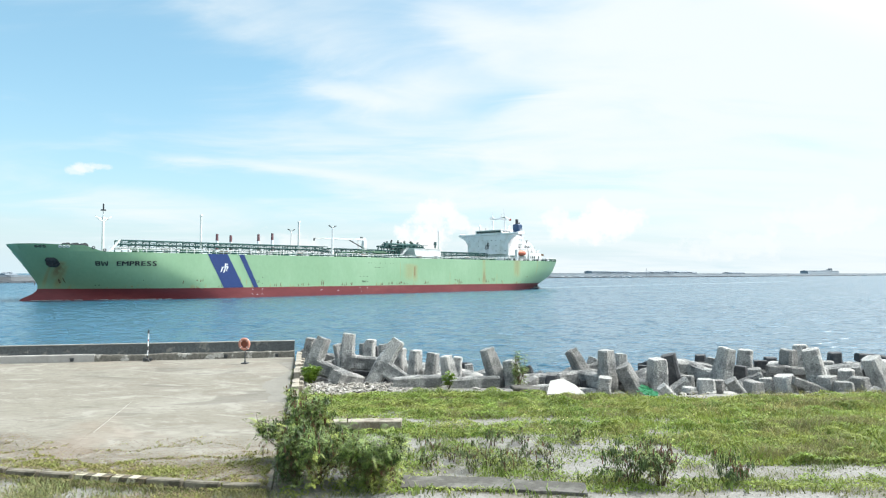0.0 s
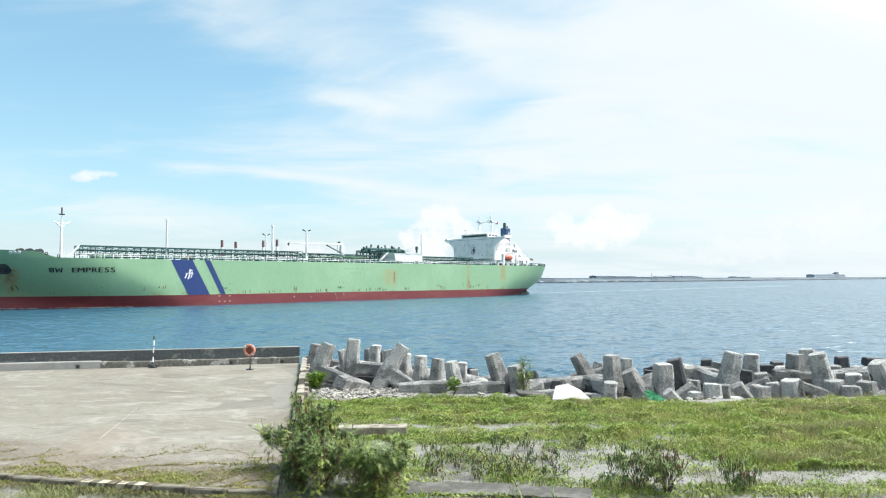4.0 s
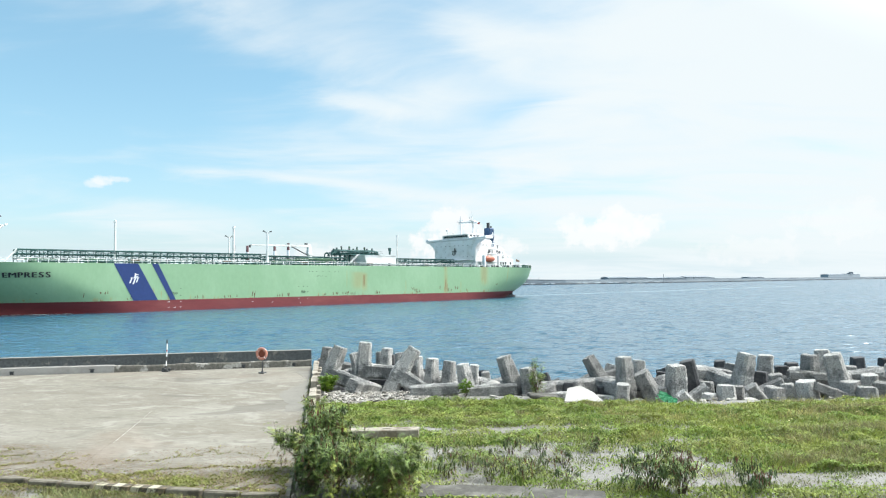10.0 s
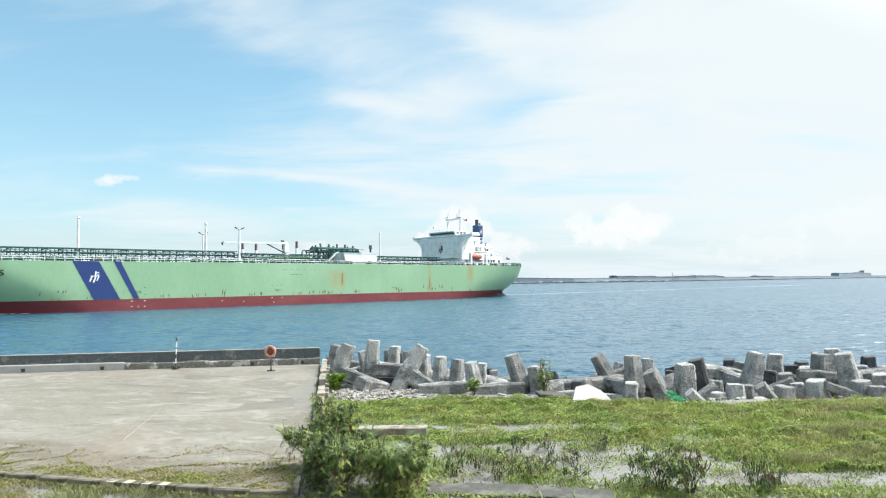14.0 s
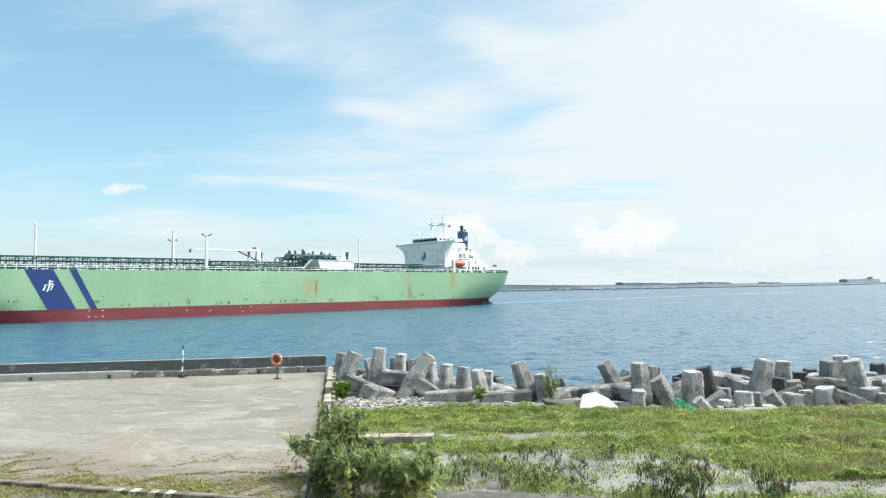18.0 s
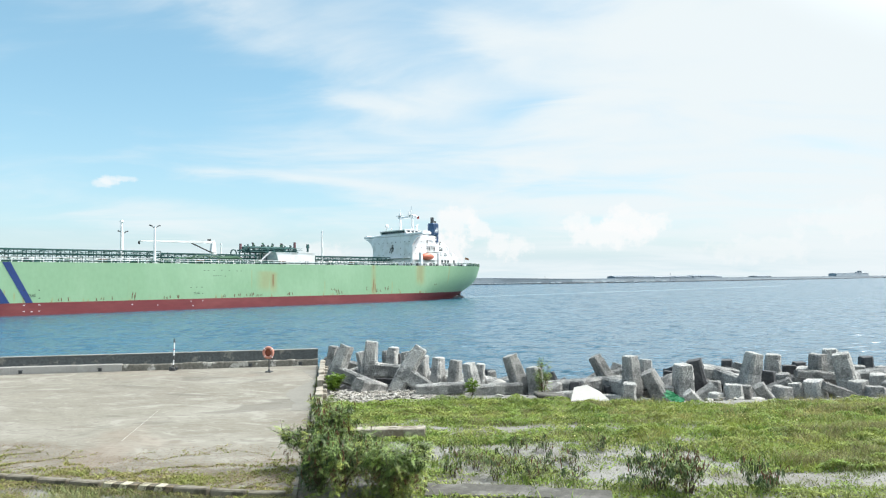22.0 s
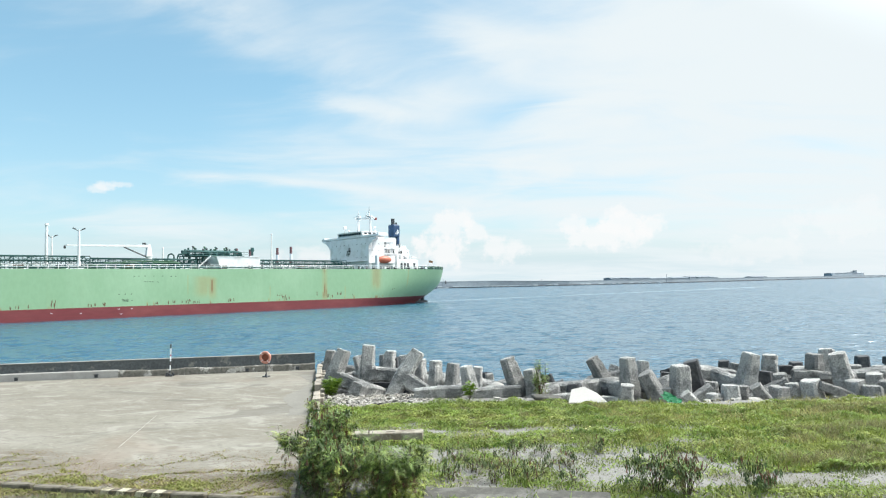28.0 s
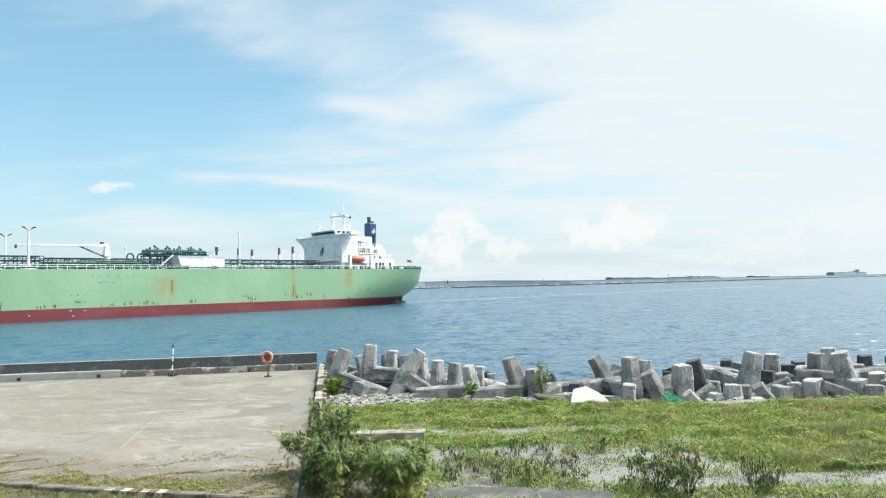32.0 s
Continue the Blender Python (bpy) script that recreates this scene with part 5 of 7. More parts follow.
def make_bush(name, label, x, y, reach, height, stems, count, leaf, seed, mat=BUSH, pods=0, hanging=0, lean=(0.0, 0.0), low=0.3):
    """A shrub: bent stems with twigs, and feathery leaves along the outer twigs, thinner at the rim."""
    r = random.Random(seed)
    z0 = land_height(x, y)
    ob = thing(name, label, "bush", pose(x, y, z0))
    tips = []
    thick = 0.002 + 0.013 * height
    for i in range(stems):
        a = 6.283 * i / stems + r.uniform(-0.5, 0.5)
        out = reach * r.uniform(0.35, 1.0)
        h = height * r.uniform(0.55, 1.0) * (1 - 0.25 * (out / reach) ** 2)
        bm = bmesh.new()
        pts = [Vector((0.06 * math.cos(a), 0.06 * math.sin(a), -0.05))]
        for s in (0.3, 0.6, 0.85, 1.0):
            pts.append(Vector((math.cos(a) * out * s ** 1.2 + lean[0] * s ** 1.3 + r.uniform(-0.06, 0.06), math.sin(a) * out * s ** 1.2 + lean[1] * s ** 1.3 + r.uniform(-0.06, 0.06), h * s ** 0.8)))
        for k in range(4):
            tube(bm, pts[k], pts[k + 1], thick * (1 - 0.2 * k), thick * (0.8 - 0.2 * k), n=5)
        for k in range(7):
            s = r.randint(1, 3)
            p = pts[s].lerp(pts[s + 1], r.random())
            t = p + Vector((r.uniform(-1, 1) * reach * 0.3, r.uniform(-1, 1) * reach * 0.3, r.uniform(-0.02, 0.3) * height))
            t.z = max(t.z, 0.12)
            tube(bm, p, t, thick * 0.35, thick * 0.13, n=4)
            tips.append((p, t))
        tips.append((pts[2], pts[4]))
        tips.append((pts[3], pts[4]))
        part("stem", bm, BARK, ob)
    verts, faces = [], []
    for i in range(count):
        p, t = r.choice(tips)
        c = p.lerp(t, r.uniform(0.1, 1.1))
        if r.random() < low:
            c.z *= r.uniform(0.2, 0.9)
        c += Vector([r.gauss(0, 0.06 * reach) for _ in range(3)])
        c.z = max(c.z, 0.06)
        a = math.degrees(math.atan2(c.y, c.x)) + r.gauss(0, 60)
        m = pose(*c, r.uniform(-40, 40), r.uniform(-45, 25), a)
        v, f = frond(r, leaf * r.uniform(0.6, 1.25))
        o = len(verts)
        verts += [tuple(m @ Vector(q_)) for q_ in v]
        faces += [tuple(o + j for j in q_) for q_ in f]
    part("foliage", soup("foliage", verts, faces, mat), mat, ob, "small feathery green leaves")
    if hanging:
        # narrow dark leaves hanging in bunches from the twigs
        verts, faces = [], []
        for i in range(hanging):
            p, t = r.choice(tips)
            c = p.lerp(t, r.uniform(0.5, 1.05))
            for k in range(r.randint(7, 13)):
                a, out, n = r.uniform(0, 6.283), r.uniform(0.02, 0.1), r.uniform(0.09, 0.18)
                b = c + Vector((r.gauss(0, 0.05), r.gauss(0, 0.05), r.gauss(0, 0.04)))
                tip = b + Vector((math.cos(a) * out, math.sin(a) * out, -n))
                mid = b.lerp(tip, 0.45)
                sx, sy = -math.sin(a) * 0.02, math.cos(a) * 0.02
                o = len(verts)
                verts += [tuple(b), (mid.x + sx, mid.y + sy, mid.z), tuple(tip), (mid.x - sx, mid.y - sy, mid.z)]
                faces.append((o, o + 1, o + 2, o + 3))
        part("hanging_foliage", soup("hanging_foliage", verts, faces, BUSH_DARK), BUSH_DARK, ob, "narrow dark drooping leaves")
    # inner leaves in pod brown darken the gaps, standing in for shade
    verts, faces = [], []
    for i in range(count // 7):
        p, t = r.choice(tips)
        c = p.lerp(t, r.uniform(0.1, 0.9)) + Vector([r.gauss(0, 0.05 * reach) for _ in range(3)])
        c.z = max(c.z * r.uniform(0.4, 1.0), 0.05)
        m = pose(*c, r.uniform(-50, 50), r.uniform(10, 70), r.uniform(0, 360))
        v, f = frond(r, leaf * r.uniform(0.5, 1.0))
        o = len(verts)
        verts += [tuple(m @ Vector(q_)) for q_ in v]
        faces += [tuple(o + j for j in q_) for q_ in f]
    if pods:
        for i in range(pods):
            p, t = r.choice(tips)
            c = t + Vector([r.gauss(0, 0.08 * reach) for _ in range(3)])
            w, h = 0.012, r.uniform(0.08, 0.16)
            dx, dy = r.uniform(-0.04, 0.04), r.uniform(-0.04, 0.04)
            o = len(verts)
            verts += [(c.x - w, c.y, c.z), (c.x + w, c.y, c.z), (c.x + w + dx, c.y + dy, c.z - h), (c.x - w + dx, c.y + dy, c.z - h), (c.x, c.y + w, c.z), (c.x + dx, c.y + w + dy, c.z - h)]
            faces += [(o, o + 1, o + 2, o + 3), (o + 1, o + 4, o + 5, o + 2), (o + 4, o, o + 3, o + 5)]
    part("dead_foliage", soup("dead_foliage", verts, faces, DRY), DRY, ob, "brown pods and brown inner leaves darkening the shaded gaps")
    return ob


def leafy_plant(name, label, x, y, z, height, spread, leaves, size, seed, mat):
    """A small plant with broad pointed leaves on upright stems."""
    r = random.Random(seed)
    ob = thing(name, label, "plant", pose(x, y, z))
    verts, faces = [], []
    for s in range(6):
        a, out = r.uniform(0, 6.3), spread * r.uniform(0.1, 0.9)
        top = Vector((math.cos(a) * out, math.sin(a) * out, height * r.uniform(0.5, 1.0)))
        bm = bmesh.new()
        tube(bm, (0, 0, -0.05), top, 0.012, 0.006, n=5)
        part("stem", bm, BARK, ob)
        for k in range(leaves // 6):
            c = Vector((0, 0, 0)).lerp(top, r.uniform(0.25, 1.05))
            m = pose(*c, r.uniform(-35, 35), r.uniform(-50, 10), r.uniform(0, 360))
            n = size * r.uniform(0.6, 1.2)
            o = len(verts)
            verts += [tuple(m @ Vector(p)) for p in ((0, 0, 0), (n * 0.4, n * 0.28, 0.03), (n, 0, -0.05), (n * 0.4, -n * 0.28, 0.03))]
            faces.append((o, o + 1, o + 2, o + 3))
    part("leaves", soup("leaves", verts, faces, mat), mat, ob)


def make_plants():
    make_bush("bush", "large dense bush with drooping dark leaves and brown pods", -2.75, 17.0, 1.05, 1.62, 18, 2800, 0.19, 31, pods=110, hanging=190)
    make_bush("bush", "tall part of the thicket, hung with brown pods", -3.2, 18.8, 0.85, 1.95, 14, 2300, 0.19, 37, pods=220, hanging=140)
    make_bush("bush", "low spreading bush against the kerb", -3.2, 16.9, 0.45, 0.95, 8, 420, 0.18, 38, mat=BUSH_DARK, pods=40, hanging=60, lean=(-0.15, 0.0))
    make_bush("bush", "thin yellowish wing of a big feathery bush", -3.5, 18.7, 0.5, 1.45, 11, 620, 0.2, 32, hanging=30, lean=(-0.95, 0.1), low=0.05)
    make_bush("bush", "bushy yellow-green shrub growing against a larger bush", -1.35, 16.6, 0.95, 1.3, 14, 3000, 0.2, 33, hanging=60)
    make_bush("shrub", "dark green shrub with bare twigs on the gravel", 5.05, 16.7, 0.95, 1.0, 9, 210, 0.17, 34, mat=BUSH, pods=30, hanging=60, low=0.1)
    make_bush("shrub", "yellow-green feathery shrub topped with brown pods", 5.75, 16.55, 0.6, 1.15, 9, 330, 0.18, 36, mat=BUSH, pods=80, hanging=25)
    make_bush("shrub", "small half-bare shrub by the path", 7.75, 16.7, 0.6, 0.7, 7, 90, 0.16, 35, mat=WEED_PALE, pods=50, hanging=36, lean=(-0.2, 0.0))
    for i, (x, y, h) in enumerate(((0.7, 19.0, 0.7), (1.7, 18.6, 0.85), (2.6, 18.9, 0.7), (3.4, 19.4, 0.5), (0.2, 20.2, 0.5), (2.0, 20.4, 0.6), (6.4, 19.6, 0.5), (3.2, 17.6, 0.5), (1.2, 18.0, 0.75), (2.2, 17.9, 0.6), (0.1, 18.3, 0.6), (2.9, 20.6, 0.55), (4.6, 20.6, 0.5))):
        make_bush("weed_clump", "straggling thin weed clump with dry stalks", x, y, h * 0.8, h, 6, 75, 0.17, 40 + i, mat=(WEED_PALE, BUSH, WEED_PALE)[i % 3], pods=5, hanging=4)
    leafy_plant("sapling", "bright green broad-leaved sapling by the kerb", -5.6, 32.2, -0.1, 1.05, 0.85, 260, 0.32, 51, SUCKER)
    leafy_plant("young_plant", "bright green young plant at the armour's foot", 1.0, 30.3, 0.0, 0.75, 0.35, 66, 0.26, 52, SUCKER)
    make_bush("tree_sapling", "thin feathery sapling among the blocks", 4.25, 31.0, 0.36, 1.9, 5, 620, 0.2, 53, mat=WEED)
    make_bush("weed_clump", "low weeds growing against the kerb", -5.2, 28.0, 0.7, 0.5, 7, 240, 0.2, 54, mat=WEED)


# ---- the gas carrier: x forward from amidships, y to port, z up from the waterline ----
HALF, Z_RED, Z_DECK = 18.3, 2.92, 12.75


def stem(z):
    if z < Z_RED:
        return 106.1 + 4.6 * (min(Z_RED - z, Z_RED) / Z_RED) ** 1.8
    return 106.1 if z < 4.2 else 106.1 + (z - 4.2) * 0.70


def stern(z):
    return -102.0 - 9.0 * (1 - (1 - min(max(z - 0.2, 0.0) / 10.0, 1.0)) ** 2.3)


def shape_fwd(x, z):
    fz = min(max(z / Z_DECK, 0.0), 1.15)
    return HALF * max(1 - x ** (1.35 + 1.38 * fz), 0.0) ** (1.1 - 0.57 * fz)


def shape_aft(x, z):
    end = 4.2 * smooth01((z - 0.5) / 8.0)
    fz = min(max(z / Z_DECK, 0.0), 1.0)
    return end + (HALF - end) * max(1 - x ** (1.8 + 0.8 * fz), 0.0) ** (0.95 - 0.35 * fz)


def fwd_start(z):
    return 62 + 18 * min(max(z / Z_DECK, 0), 1)


def aft_start(z):
    return -58 - 20 * min(max(z / Z_DECK, 0), 1)


def half_breadth(u, z):
    if u > fwd_start(z):
        return shape_fwd(min((u - fwd_start(z)) / (stem(z) - fwd_start(z)), 1.0), z)
    if u < aft_start(z):
        return shape_aft(min((u - aft_start(z)) / (stern(z) - aft_start(z)), 1.0), z)
    return HALF


def hull_row(z, side):
    pts = []
    for i in range(14, -1, -1):
        x = 1 - (1 - i / 14) ** 1.6 if i else 0.0
        pts.append((aft_start(z) + (stern(z) - aft_start(z)) * x, side * shape_aft(x, z), z))
    for i in range(1, 12):
        pts.append((aft_start(z) + (fwd_start(z) - aft_start(z)) * i / 12, side * HALF, z))
    for i in range(0, 17):
        x = 1 - (1 - i / 16) ** 1.7
        pts.append((fwd_start(z) + (stem(z) - fwd_start(z)) * x, side * shape_fwd(x, z), z))
    return pts


def hull_shell(levels):
    bm = bmesh.new()
    for side in (1, -1):
        loft(bm, [hull_row(z, side) for z in levels])
    # the transom closes the stern
    for za, zb in zip(levels, levels[1:]):
        a, b = hull_row(za, 1)[0], hull_row(zb, 1)[0]
        if b[1] > 0.01:
            bm.faces.new([bm.verts.new(p) for p in ((a[0], a[1], za), (b[0], b[1], zb), (b[0], -b[1], zb), (a[0], -a[1], za))])
    bmesh.ops.remove_doubles(bm, verts=bm.verts[:], dist=0.002)
    return bm


def glyphs(text, size, depth):
    cu = bpy.data.curves.new("lettering", "FONT")
    cu.body, cu.size, cu.extrude, cu.offset = text, size, depth, 0.0
    cu.align_x = "CENTER"
    ob = new("lettering", cu)
    me = bpy.data.meshes.new_from_object(ob.evaluated_get(bpy.context.evaluated_depsgraph_get()))
    bpy.data.objects.remove(ob)
    bpy.data.curves.remove(cu)
    return me


def hull_frame(u, z):
    """A pose on the port side of the hull: x towards the stern (the reading direction), y up the plate, z outwards."""
    e = 0.4
    p = Vector((u, half_breadth(u, z), z))
    along = (Vector((u - e, half_breadth(u - e, z), z)) - Vector((u + e, half_breadth(u + e, z), z))).normalized()
    up = (Vector((u, half_breadth(u, z + e), z + e)) - Vector((u, half_breadth(u, z - e), z - e))).normalized()
    out = along.cross(up).normalized()
    if out.y < 0:
        out = -out
    up = out.cross(along)
    m = Matrix((along, up, out)).transposed().to_4x4()
    m.translation = p + out * 0.06
    return m


def logo(ship, m, k, mat):
    """The owner's mark as plain slanted bars."""
    bm = bmesh.new()
    for x, y, w, h, s in ((-0.75, -0.35, 0.32, 1.3, 0.35), (0.0, -0.45, 0.32, 1.5, 0.35), (0.62, -0.3, 0.26, 1.1, 0.35), (0.15, 0.7, 0.3, 1.1, 0.12), (0.6, 0.95, 0.5, 0.22, 0.0), (0.6, 0.45, 0.5, 0.22, 0.0), (0.1, 0.2, 1.9, 0.16, 0.0)):
        prism(bm, [((x - w / 2 - s * h / 2) * k, (y - h / 2) * k, 0), ((x + w / 2 - s * h / 2) * k, (y - h / 2) * k, 0), ((x + w / 2 + s * h / 2) * k, (y + h / 2) * k, 0), ((x - w / 2 + s * h / 2) * k, (y + h / 2) * k, 0)], (0, 0, 0.03))
    part("owner_mark", bm, mat, ship, "plain slanted bars of a mark", m)


def make_ship():
    ship = thing("gas_carrier", "long pale green gas carrier with red boot and white bridge", "ship")
    part("hull", hull_shell((Z_RED, 4, 5.5, 7, 8.5, 10, 11.4, Z_DECK)), HULL, ship, "pale green hull with rust runs", smooth=True)
    part("boot_topping", hull_shell((-3, -1.5, -0.5, 0.4, 1.4, 2.2, Z_RED)), BOOT, ship, "dull red boot topping", smooth=True)
    bm = bmesh.new()
    row = hull_row(Z_DECK - 0.05, 1)
    loft(bm, [[(u, w, z) for u, w, z in row], [(u, 0, z) for u, w, z in row], [(u, -w, z) for u, w, z in row]])
    part("deck", bm, DECK, ship, "dull green steel deck")
    # the raised bow bulwark
    for side in (1, -1):
        bm = bmesh.new()
        rows = [[], [], []]
        for i in range(25):
            x = 0.30 + 0.70 * i / 24
            u0 = fwd_start(Z_DECK) + (stem(Z_DECK) - fwd_start(Z_DECK)) * x
            top = Z_DECK + 0.05 + 1.55 * smooth01((u0 - 94.3) / 5.0) + 0.35 * smooth01((u0 - 99) / 10)
            for j, z in enumerate((Z_DECK, top, top)):
                b = shape_fwd(x, z) - (0.25 if j == 2 else 0)
                rows[j].append((fwd_start(Z_DECK) + (stem(z) - fwd_start(Z_DECK)) * x - (0.3 if j == 2 else 0) * x, side * max(b, 0.0), z - (0.0 if j < 2 else 0.02)))
        loft(bm, rows)
        part("bow_bulwark", bm, HULL, ship, smooth=False)
    bm = bmesh.new()
    prism(bm, [(-101.5, -0.5, -3), (-107.4, -0.5, -3), (-107.8, -0.5, 0.8), (-103.5, -0.5, 1.2), (-101.5, -0.5, 0.5)], (0, 1.0, 0))
    tube(bm, (-105.5, 0, 0.9), (-105.5, 0, 4.5), 0.8, n=10)
    part("rudder", bm, STEEL, ship, "dark rudder head")
    # stripes on both sides
    for side in (1, -1):
        for name, a in (("broad_stripe", (67.2, 61.1, 55.9, 62.2)), ("narrow_stripe", (57.6, 55.9, 51.1, 52.6))):
            bm = bmesh.new()
            w = side * (HALF - 0.02)
            # follow the plating, level by level
            rows = []
            for k in range(9):
                z = Z_DECK - 0.02 + (Z_RED - Z_DECK + 0.03) * k / 8
                s = k / 8
                l, r = a[0] + (a[3] - a[0]) * s, a[1] + (a[2] - a[1]) * s
                rows.append([(l + (r - l) * j / 6, side * (half_breadth(l + (r - l) * j / 6, z) + 0.05), z) for j in range(7)])
            loft(bm, rows)
            part(name, bm, STRIPE, ship, "dark blue slanted stripe")
    logo(ship, hull_frame(62.0, 8.7), 1.15, MARK)
    # name on the bow, letter by letter along the plating
    for ch, u in zip("EMPRESS", (90.75, 89.25, 87.75, 86.35, 84.95, 83.5, 82.05)):
        me = glyphs(ch, 1.95, 0.03)
        me.materials.clear()
        me.materials.append(LETTER)
        me.transform(Matrix.Diagonal((1.2, 1, 1, 1)))
        # a second stroke beside the first makes the letter bold
        bm = bmesh.new()
        for dx in (-0.09, 0.09):
            me.transform(Matrix.Translation((dx, 0, dx * 0.05)))
            bm.from_mesh(me)
            me.transform(Matrix.Translation((-dx, 0, -dx * 0.05)))
        bm.to_mesh(me)
        bm.free()
        part("letter", me, LETTER, ship, "black painted letter", hull_frame(u, 9.15))
    for u, bars in ((95.35, ((-0.4, 0.72, 0.3, 1.45), (0.1, 0.72, 0.8, 0.28), (0.1, 1.3, 0.8, 0.28), (0.1, 0.14, 0.8, 0.28), (0.45, 0.72, 0.25, 1.2))), (93.85, ((-0.62, 0.72, 0.3, 1.45, -9), (-0.22, 0.6, 0.24, 1.15, 12), (0.22, 0.6, 0.24, 1.15, -12), (0.62, 0.72, 0.3, 1.45, 9)))):
        bm = bmesh.new()
        for x, y, w, h, *tilt in bars:
            box(bm, (x, y, 0), (w, h, 0.06), pose(0, 0, 0, 0, 0, -tilt[0] if tilt else 0))
        part("name_bar", bm, LETTER, ship, "black painted block mark", hull_frame(u, 9.15))
    # draught and tug marks as small bars
    r = random.Random(4)
    small = bmesh.new()
    box(small, (0, 0, 0), (0.3, 0.16, 0.04))
    small = mesh_of(small, "hull_mark", LETTER)
    scuffs = []
    for k in range(5):
        tall = bmesh.new()
        n = 9
        left = [(-r.uniform(0.05, 0.13) * math.sin(0.3 + 2.6 * i / n) ** 0.5, -0.65 + 1.3 * i / n, 0) for i in range(n + 1)]
        right = [(r.uniform(0.05, 0.13) * math.sin(0.3 + 2.6 * i / n) ** 0.5, -0.65 + 1.3 * i / n, 0) for i in range(n, -1, -1)]
        prism(tall, left + right, (0, 0, 0.015))
        scuffs.append(mesh_of(tall, "scuff_mark", RUST))
    for u, z in ((9.2, 10.8), (8.1, 10.8), (6.5, 10.8), (4.2, 10.8), (1.9, 10.8), (-0.4, 10.7), (-1.6, 10.7), (6.5, 9.3), (5.9, 9.3), (5.2, 9.3), (4.5, 9.3), (3.1, 9.2), (49.8, 5.9), (53.0, 5.9), (49.8, 4.0), (53.0, 4.0), (9.9, 6.1), (11.4, 6.1), (13.0, 6.1), (9.8, 4.4), (84, 5.2), (94.4, 3.9), (93.6, 3.9)):
        part("hull_mark", small, LETTER, ship, "small painted mark", hull_frame(u, z))
    tug = glyphs("TUG", 0.8, 0.02)
    tug.materials.clear()
    tug.materials.append(LETTER)
    for u, z in ((51.4, 4.4), (11.4, 4.2)):
        part("tug_mark", tug, LETTER, ship, "small black tug mark", hull_frame(u, z))
    white = bmesh.new()
    box(white, (0, 0, 0), (0.45, 0.14, 0.03))
    white = mesh_of(white, "boot_mark", MARK)
    for u, z in ((53.0, 2.4), (49.8, 2.4), (53.0, 0.9), (49.8, 0.9), (51.4, 0.8), (9.8, 2.3), (13.0, 2.3), (12.4, 1.0), (28.5, 1.8), (22.0, 1.5)):
        part("boot_mark", white, MARK, ship, "small white painted mark", hull_frame(u, z))
    for u, z, k in ((27.7, 4.3, 1.3), (27.9, 3.6, 0.9), (33.4, 3.6, 0.6), (35.4, 3.5, 0.6), (18.7, 3.6, 0.7), (16.4, 3.6, 0.6), (3.2, 3.5, 0.5), (0.3, 3.6, 0.7), (-1.4, 3.7, 0.8), (-3.4, 3.6, 0.7), (-5.2, 3.6, 0.6), (-7.0, 3.5, 0.7), (-8.2, 3.5, 0.5), (-17.3, 3.8, 0.9), (-18.4, 3.8, 0.6), (-35.0, 4.1, 0.9), (-36.4, 3.8, 0.7), (-33.6, 4.8, 0.5), (-46.3, 4.9, 1.0), (-50.6, 4.2, 1.1), (-52, 4.0, 0.7), (-55.4, 4.9, 0.9), (-60, 4.0, 0.6), (-78, 6.0, 0.4), (74, 4.6, 0.8), (68.5, 5.2, 0.6), (105.0, 4.5, 1.0), (101.2, 5.2, 1.2), (43.5, 3.6, 0.6), (45, 3.5, 0.5), (-5.5, 4.0, 0.6), (62.8, 3.6, 0.5)):
        for j in range(r.randint(1, 3)):
            du, dz, kk = j * r.uniform(0.3, 0.9), r.uniform(-0.25, 0.1) * j, k * r.uniform(0.8, 1.4) * (0.75 if j else 1)
            part("scuff_mark", scuffs[r.randrange(5)], RUST, ship, "rusty scuff", hull_frame(u + du, max(z + dz, 3.2)) @ pose(0, 0, -0.045, 0, 0, r.uniform(-9, 9)) @ Matrix.Diagonal((r.uniform(0.8, 1.8), kk, 1, 1)))
    # anchor in its pocket
    m = hull_frame(104.8, 10.1)
    bm = bmesh.new()
    box(bm, (0, 0, 0), (3.2, 3.0, 0.7), bevel=0.6)
    pocket = part("anchor_pocket", bm, STEEL, ship, "dark rusty anchor pocket", m)
    bm = bmesh.new()
    tube(bm, (0.2, 1.0, 0.3), (-0.1, -0.9, 0.5), 0.22, n=8)
    prism(bm, [(-1.5, -0.1, 0.3), (-1.0, -1.2, 0.3), (0.9, -1.3, 0.3), (1.4, -0.2, 0.3), (0.7, -0.7, 0.3), (-0.9, -0.6, 0.3)], (0, 0, 0.45))
    part("anchor", bm, STEEL, pocket, "dark steel anchor")
    # mooring openings in the bulwark
    for u, z in ((108.9, 14.0), (108.2, 14.0), (107.4, 14.0), (104.3, 14.0), (103.5, 14.0), (102.7, 14.0), (97.2, 13.8), (94.6, 13.2)):
        bm = bmesh.new()
        ring_shape(bm, (0, 0, 0), 0.3, 0.12, n=12, k=6, axis="Z")
        part("fairlead", bm, MARK if 102 < u < 105 else STEEL, ship, "mooring fairlead", hull_frame(u, z))
    make_deck_gear(ship, r)
    make_bridge(ship)
    make_wash(ship)
    return ship


